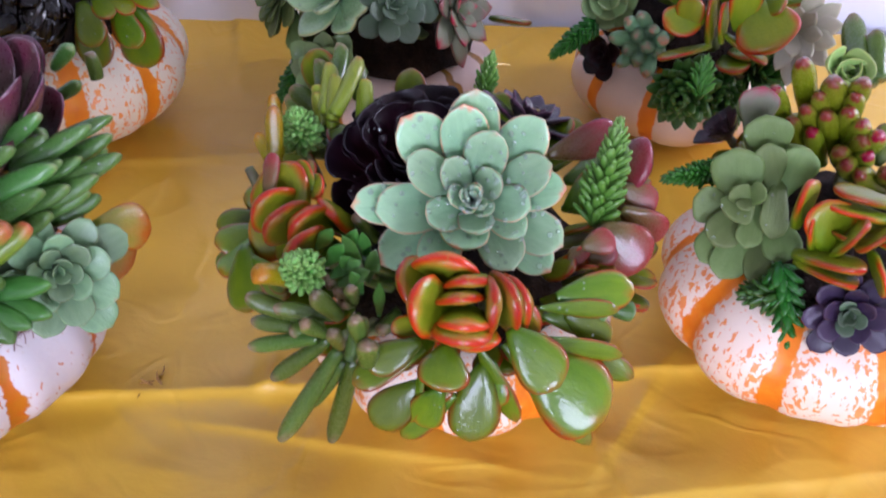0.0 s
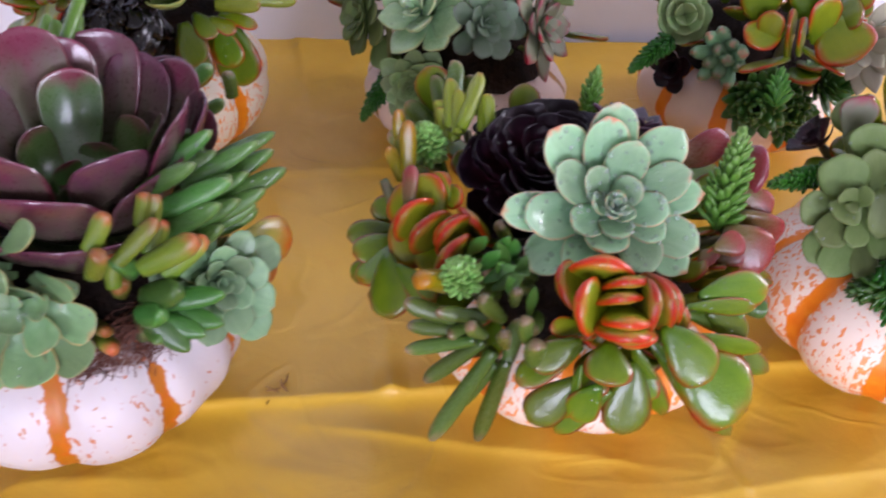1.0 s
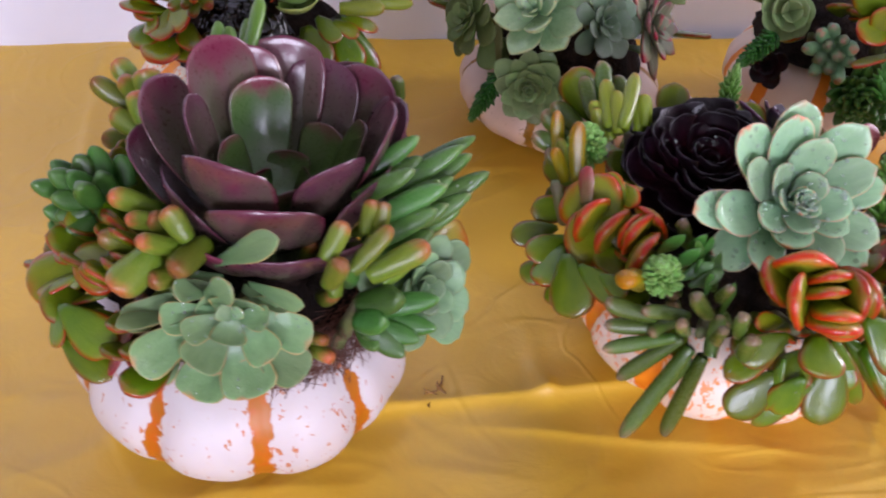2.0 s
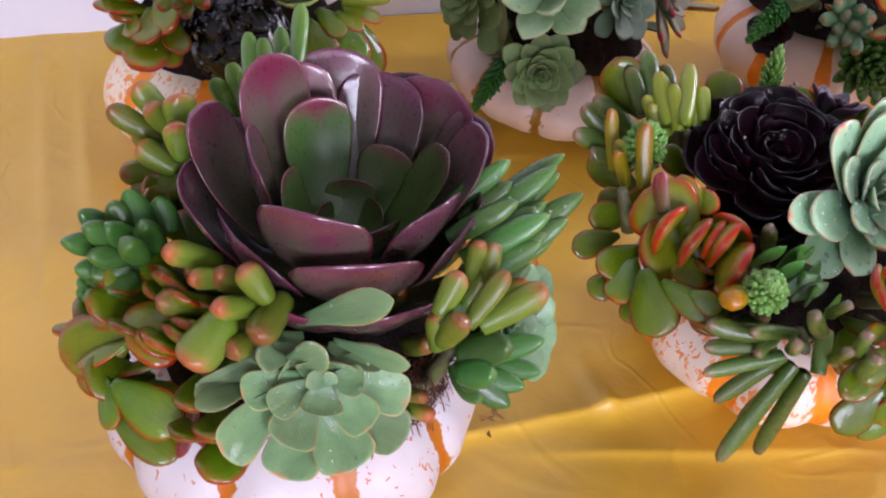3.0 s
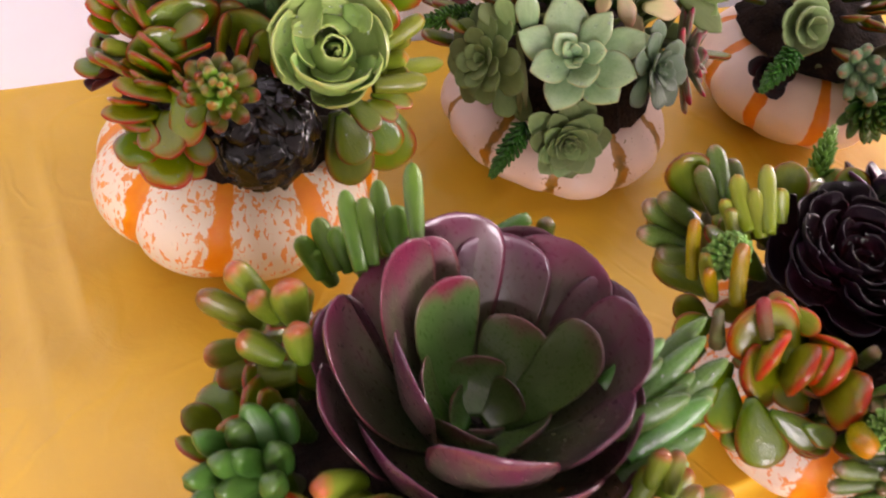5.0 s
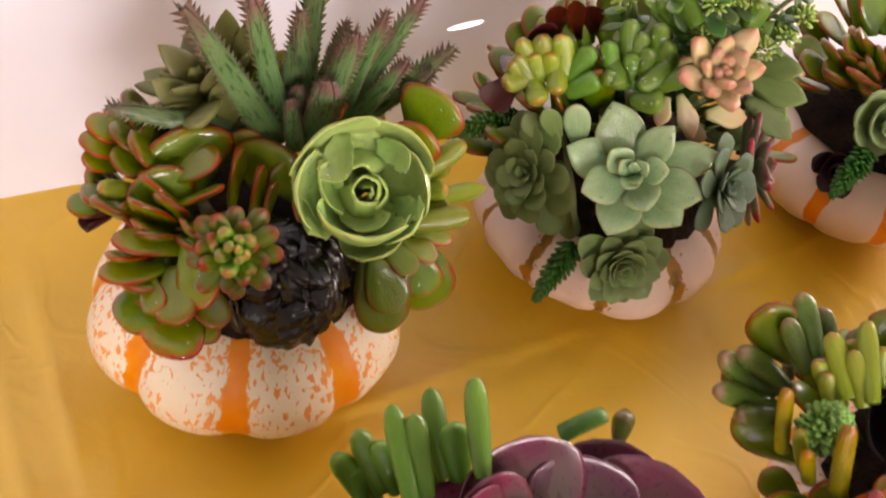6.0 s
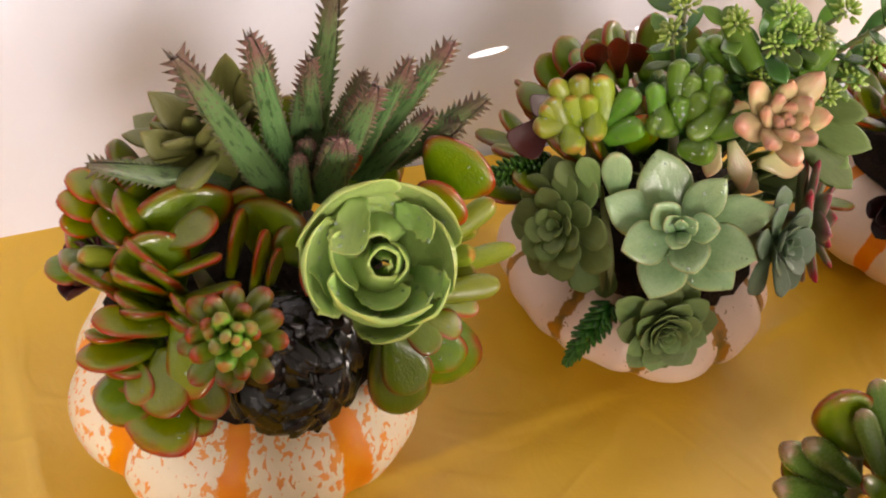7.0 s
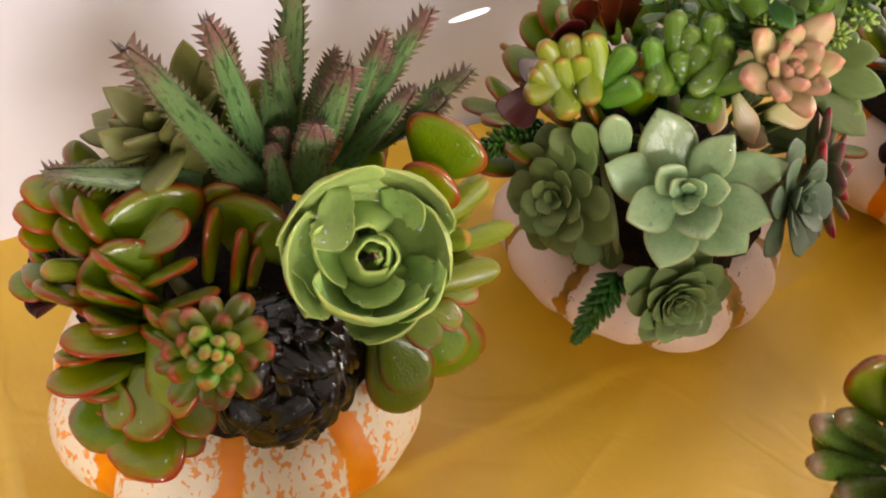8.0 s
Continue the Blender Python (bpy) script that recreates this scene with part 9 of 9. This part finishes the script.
blade(s, "triangle", TIGHT, (0.1195, 0.6908, 0.1366), (0.1115, 0.6830, 0.1450), (0.15, -0.95, 0.27), 0.0110)
blade(s, "triangle", TIGHT, (0.1212, 0.6907, 0.1371), (0.1222, 0.6825, 0.1485), (-0.36, -0.93, 0.11), 0.0110)
blade(s, "triangle", TIGHT, (0.1216, 0.6899, 0.1357), (0.1252, 0.6766, 0.1381), (-0.49, -0.66, 0.56), 0.0110)
blade(s, "triangle", TIGHT, (0.1200, 0.6899, 0.1352), (0.1145, 0.6771, 0.1346), (0.02, -0.69, 0.72), 0.0110)
s = plant("bean_plant", R, aim(0.1577, 0.6961, 0.0900, 62, -115, 0), 0.0040, 0.0250, "blue-green beans with pink tips")
blade(s, "finger", MINT, (0.1452, 0.6577, 0.1251), (0.1260, 0.6485, 0.1421), (-0.20, -0.86, 0.46), 0.0114)
blade(s, "finger", MINT, (0.1460, 0.6568, 0.1238), (0.1311, 0.6428, 0.1340), (-0.21, -0.85, 0.48), 0.0114)
blade(s, "finger", MINT, (0.1473, 0.6556, 0.1225), (0.1400, 0.6354, 0.1251), (-0.22, -0.84, 0.49), 0.0130)
blade(s, "finger", MINT, (0.1494, 0.6557, 0.1237), (0.1538, 0.6362, 0.1330), (-0.24, -0.85, 0.48), 0.0130)
blade(s, "finger", MINT, (0.1436, 0.6570, 0.1231), (0.1154, 0.6439, 0.1294), (-0.19, -0.86, 0.48), 0.0106)
blade(s, "finger", MINT, (0.1464, 0.6550, 0.1210), (0.1338, 0.6314, 0.1155), (-0.21, -0.84, 0.50), 0.0114)
blade(s, "finger", MINT, (0.1476, 0.6542, 0.1201), (0.1417, 0.6260, 0.1100), (-0.23, -0.83, 0.51), 0.0114)
blade(s, "finger", MINT, (0.1450, 0.6560, 0.1220), (0.1250, 0.6377, 0.1225), (-0.20, -0.85, 0.49), 0.0106)
blade(s, "finger", MINT, (0.1480, 0.6567, 0.1248), (0.1447, 0.6427, 0.1402), (-0.23, -0.85, 0.47), 0.0106)
blade(s, "finger", MINT, (0.1491, 0.6549, 0.1221), (0.1515, 0.6309, 0.1227), (-0.24, -0.84, 0.49), 0.0106)
blade(s, "finger", MINT, (0.1445, 0.6554, 0.1207), (0.1217, 0.6333, 0.1136), (-0.20, -0.84, 0.50), 0.0098)
blade(s, "finger", MINT, (0.1465, 0.6577, 0.1259), (0.1348, 0.6491, 0.1473), (-0.22, -0.86, 0.46), 0.0106)
s = rosette(R, "rosette", "small black rosette", aim(0.1273, 0.7104, 0.0795, 70, -130, 0), 0.0220, "scale", BLACK, 16, ratio=0.9, seed=4)
beans(R, "sedum", "deep green pointed sedum over the rim", aim(0.2094, 0.6777, 0.0601, 62, -95, 0), 0.0360, PINE, 90, 0.0280, 0.0100, seed=5, kind='plump')
beans(R, "sedum", "deep green sedum trailing over the pumpkin", aim(0.1770, 0.6515, 0.0850, 75, -110, 0), 0.0280, PINE, 60, 0.0260, 0.0100, seed=15, kind='plump')
beans(R, "sedum", "deep green pointed sedum", aim(0.2283, 0.6608, 0.0950, 60, -60, 0), 0.0200, PINE, 46, 0.0240, 0.0090, seed=6, kind='pointed')
sprig(R, "sedum_sprig", "fresh green sedum tip", (0.1784, 0.6200, 0.1000), (0.1857, 0.6419, 0.1150), 0.0200, SEDUM, count=60)
s = plant("jade_plant", R, aim(0.1950, 0.6700, 0.1250, 40, -110, 10), 0.0050, 0.0300, "jade shoot with broad red-edged leaves")
blade(s, "paddle", REDJADE, (0.1783, 0.6443, 0.1528), (0.1502, 0.6313, 0.1436), (-0.25, -0.61, 0.76), 0.0257)
blade(s, "paddle", JADE, (0.1675, 0.6522, 0.1482), (0.1591, 0.6547, 0.1806), (-0.26, -0.64, 0.72), 0.0305)
blade(s, "paddle", REDJADE, (0.1815, 0.6303, 0.1336), (0.1779, 0.6363, 0.1688), (0.81, -0.53, 0.23), 0.0201)
blade(s, "paddle", REDJADE, (0.1893, 0.6292, 0.1363), (0.1859, 0.6334, 0.1639), (0.81, -0.54, 0.25), 0.0177)
blade(s, "paddle", REDJADE, (0.1660, 0.6358, 0.1389), (0.1661, 0.6369, 0.1674), (-0.27, -0.62, 0.73), 0.0193)
blade(s, "paddle", REDJADE, (0.2059, 0.6396, 0.1620), (0.2187, 0.6051, 0.1433), (-0.14, -0.90, 0.41), 0.0426)
blade(s, "paddle", REDJADE, (0.1975, 0.6271, 0.1464), (0.2001, 0.6306, 0.1822), (0.15, -0.88, 0.45), 0.0241)
blade(s, "paddle", REDJADE, (0.1905, 0.6297, 0.1422), (0.2138, 0.6042, 0.1342), (0.38, -0.01, 0.93), 0.0185)
blade(s, "paddle", REDJADE, (0.1824, 0.6283, 0.1348), (0.1462, 0.6223, 0.1259), (-0.37, 0.24, 0.90), 0.0177)
blade(s, "paddle", JADE, (0.1942, 0.6469, 0.1544), (0.1902, 0.6519, 0.1853), (-0.30, -0.64, 0.71), 0.0241)
blade(s, "paddle", JADE, (0.2120, 0.6383, 0.1595), (0.2244, 0.6268, 0.1742), (-0.34, -0.54, 0.77), 0.0265)
blade(s, "paddle", REDJADE, (0.2161, 0.6443, 0.1649), (0.2317, 0.6366, 0.1858), (-0.35, -0.55, 0.76), 0.0241)
s = plant("graptopetalum", R, aim(0.2500, 0.6700, 0.1200, 60, -30, 0), 0.0050, 0.0300, "chalky white pointed rosette")
blade(s, "pointed", WHITE, (0.2510, 0.6601, 0.1327), (0.2584, 0.6558, 0.1678), (-0.48, -0.87, 0.07), 0.0143)
blade(s, "pointed", WHITE, (0.2523, 0.6590, 0.1318), (0.2689, 0.6426, 0.1605), (-0.63, -0.76, 0.17), 0.0152)
blade(s, "pointed", WHITE, (0.2525, 0.6583, 0.1306), (0.2714, 0.6353, 0.1491), (-0.66, -0.69, 0.30), 0.0152)
blade(s, "pointed", WHITE, (0.2522, 0.6577, 0.1292), (0.2679, 0.6299, 0.1363), (-0.62, -0.64, 0.46), 0.0152)
blade(s, "pointed", WHITE, (0.2516, 0.6572, 0.1278), (0.2636, 0.6261, 0.1219), (-0.55, -0.58, 0.60), 0.0152)
blade(s, "pointed", WHITE, (0.2504, 0.6569, 0.1265), (0.2528, 0.6252, 0.1079), (-0.42, -0.54, 0.73), 0.0152)
blade(s, "pointed", WHITE, (0.2492, 0.6572, 0.1261), (0.2416, 0.6296, 0.1030), (-0.29, -0.57, 0.77), 0.0143)
blade(s, "pointed", WHITE, (0.2484, 0.6580, 0.1270), (0.2338, 0.6377, 0.1108), (-0.21, -0.67, 0.71), 0.0126)
blade(s, "pointed", WHITE, (0.2508, 0.6593, 0.1310), (0.2516, 0.6385, 0.1563), (-0.48, -0.83, 0.27), 0.0126)
blade(s, "pointed", WHITE, (0.2513, 0.6583, 0.1297), (0.2563, 0.6297, 0.1439), (-0.54, -0.73, 0.42), 0.0126)
blade(s, "pointed", WHITE, (0.2507, 0.6578, 0.1282), (0.2507, 0.6240, 0.1295), (-0.46, -0.67, 0.58), 0.0126)
blade(s, "pointed", WHITE, (0.2494, 0.6582, 0.1279), (0.2390, 0.6296, 0.1259), (-0.32, -0.71, 0.62), 0.0126)
blade(s, "pointed", WHITE, (0.2497, 0.6598, 0.1311), (0.2425, 0.6470, 0.1558), (-0.36, -0.90, 0.26), 0.0118)
scatter(R, "jade_plant", "dark green jade leaves on the planter", "paddle", JADE, 70, (0.0250, 0.0700), (0.0950, 0.1350), (0, 360), (0.0280, 0.0400), (0.0180, 0.0260), (5, 60), 31)


# ---------------------------------------------------------------- small things on the cloth
def stalk_scrap():
    """A dry bit of stalk left lying on the cover."""
    rng = random.Random(8)
    verts, faces = [], []
    for bit in range(5):
        p = Vector((rng.uniform(-0.004, 0.004), rng.uniform(-0.004, 0.004), 0.001))
        a = rng.uniform(0.9, 2.3) if bit < 3 else rng.uniform(3.5, 5.5)
        d = Vector((math.cos(a), math.sin(a), 0.12)) * rng.uniform(0.005, 0.013)
        o, n = len(verts), 6
        for j in range(5):
            f = j / 4
            r = 0.0013 * (1.3 - f)
            q = p + d * f + Vector((0.002 * math.sin(3 * f + bit), 0, 0.002 * f * f))
            verts += [q + Vector((r * math.cos(6.283 * i / n), r * math.sin(6.283 * i / n), r * math.sin(2 + 6.283 * i / n))) for i in range(n)]
        faces += [(o + j * n + i, o + j * n + (i + 1) % n, o + (j + 1) * n + (i + 1) % n, o + (j + 1) * n + i) for j in range(4) for i in range(n)]
    ob = new("dry_stalk", mesh_from("dry_stalk", verts, faces, None, DEADWOOD))
    ob.location = (-0.169, 0.431, 0.003)
    return tagged(ob, "scrap of dry brown stalk lying on the yellow cover", "plant scrap")


stalk_scrap()


def puddle(x, y, z, size, seed):
    """A small flat splash of water."""
    n, rows, verts = 28, 4, []
    for j in range(rows + 1):
        f = j / rows
        for i in range(n):
            a = 6.2832 * i / n
            r = size * f * (1 + 0.35 * noise.noise(Vector((1.3 * math.cos(a), 1.3 * math.sin(a), seed))))
            verts.append((r * math.cos(a), r * math.sin(a) * 0.8, 0.0014 * (1 - f * f)))
    faces = [(j * n + i, j * n + (i + 1) % n, (j + 1) * n + (i + 1) % n, (j + 1) * n + i) for j in range(rows) for i in range(n)]
    faces = [tuple(reversed(f)) for f in faces]
    ob = new("water_splash", mesh_from("water_splash", verts, faces, None, WATER))
    ob.location = (x, y, z)
    return tagged(ob, "small clear splash of water on the yellow cover", "water drop", "water splashes on the cover")


for x, y, size, seed in ((-0.0074, 0.3838, 0.005, 1), (-0.012, 0.391, 0.003, 2), (0.040, 0.383, 0.006, 3), (0.002, 0.377, 0.002, 4), (0.131, 0.391, 0.004, 5), (0.138, 0.396, 0.0025, 6)):
    puddle(x, y, 0.0, size, seed)
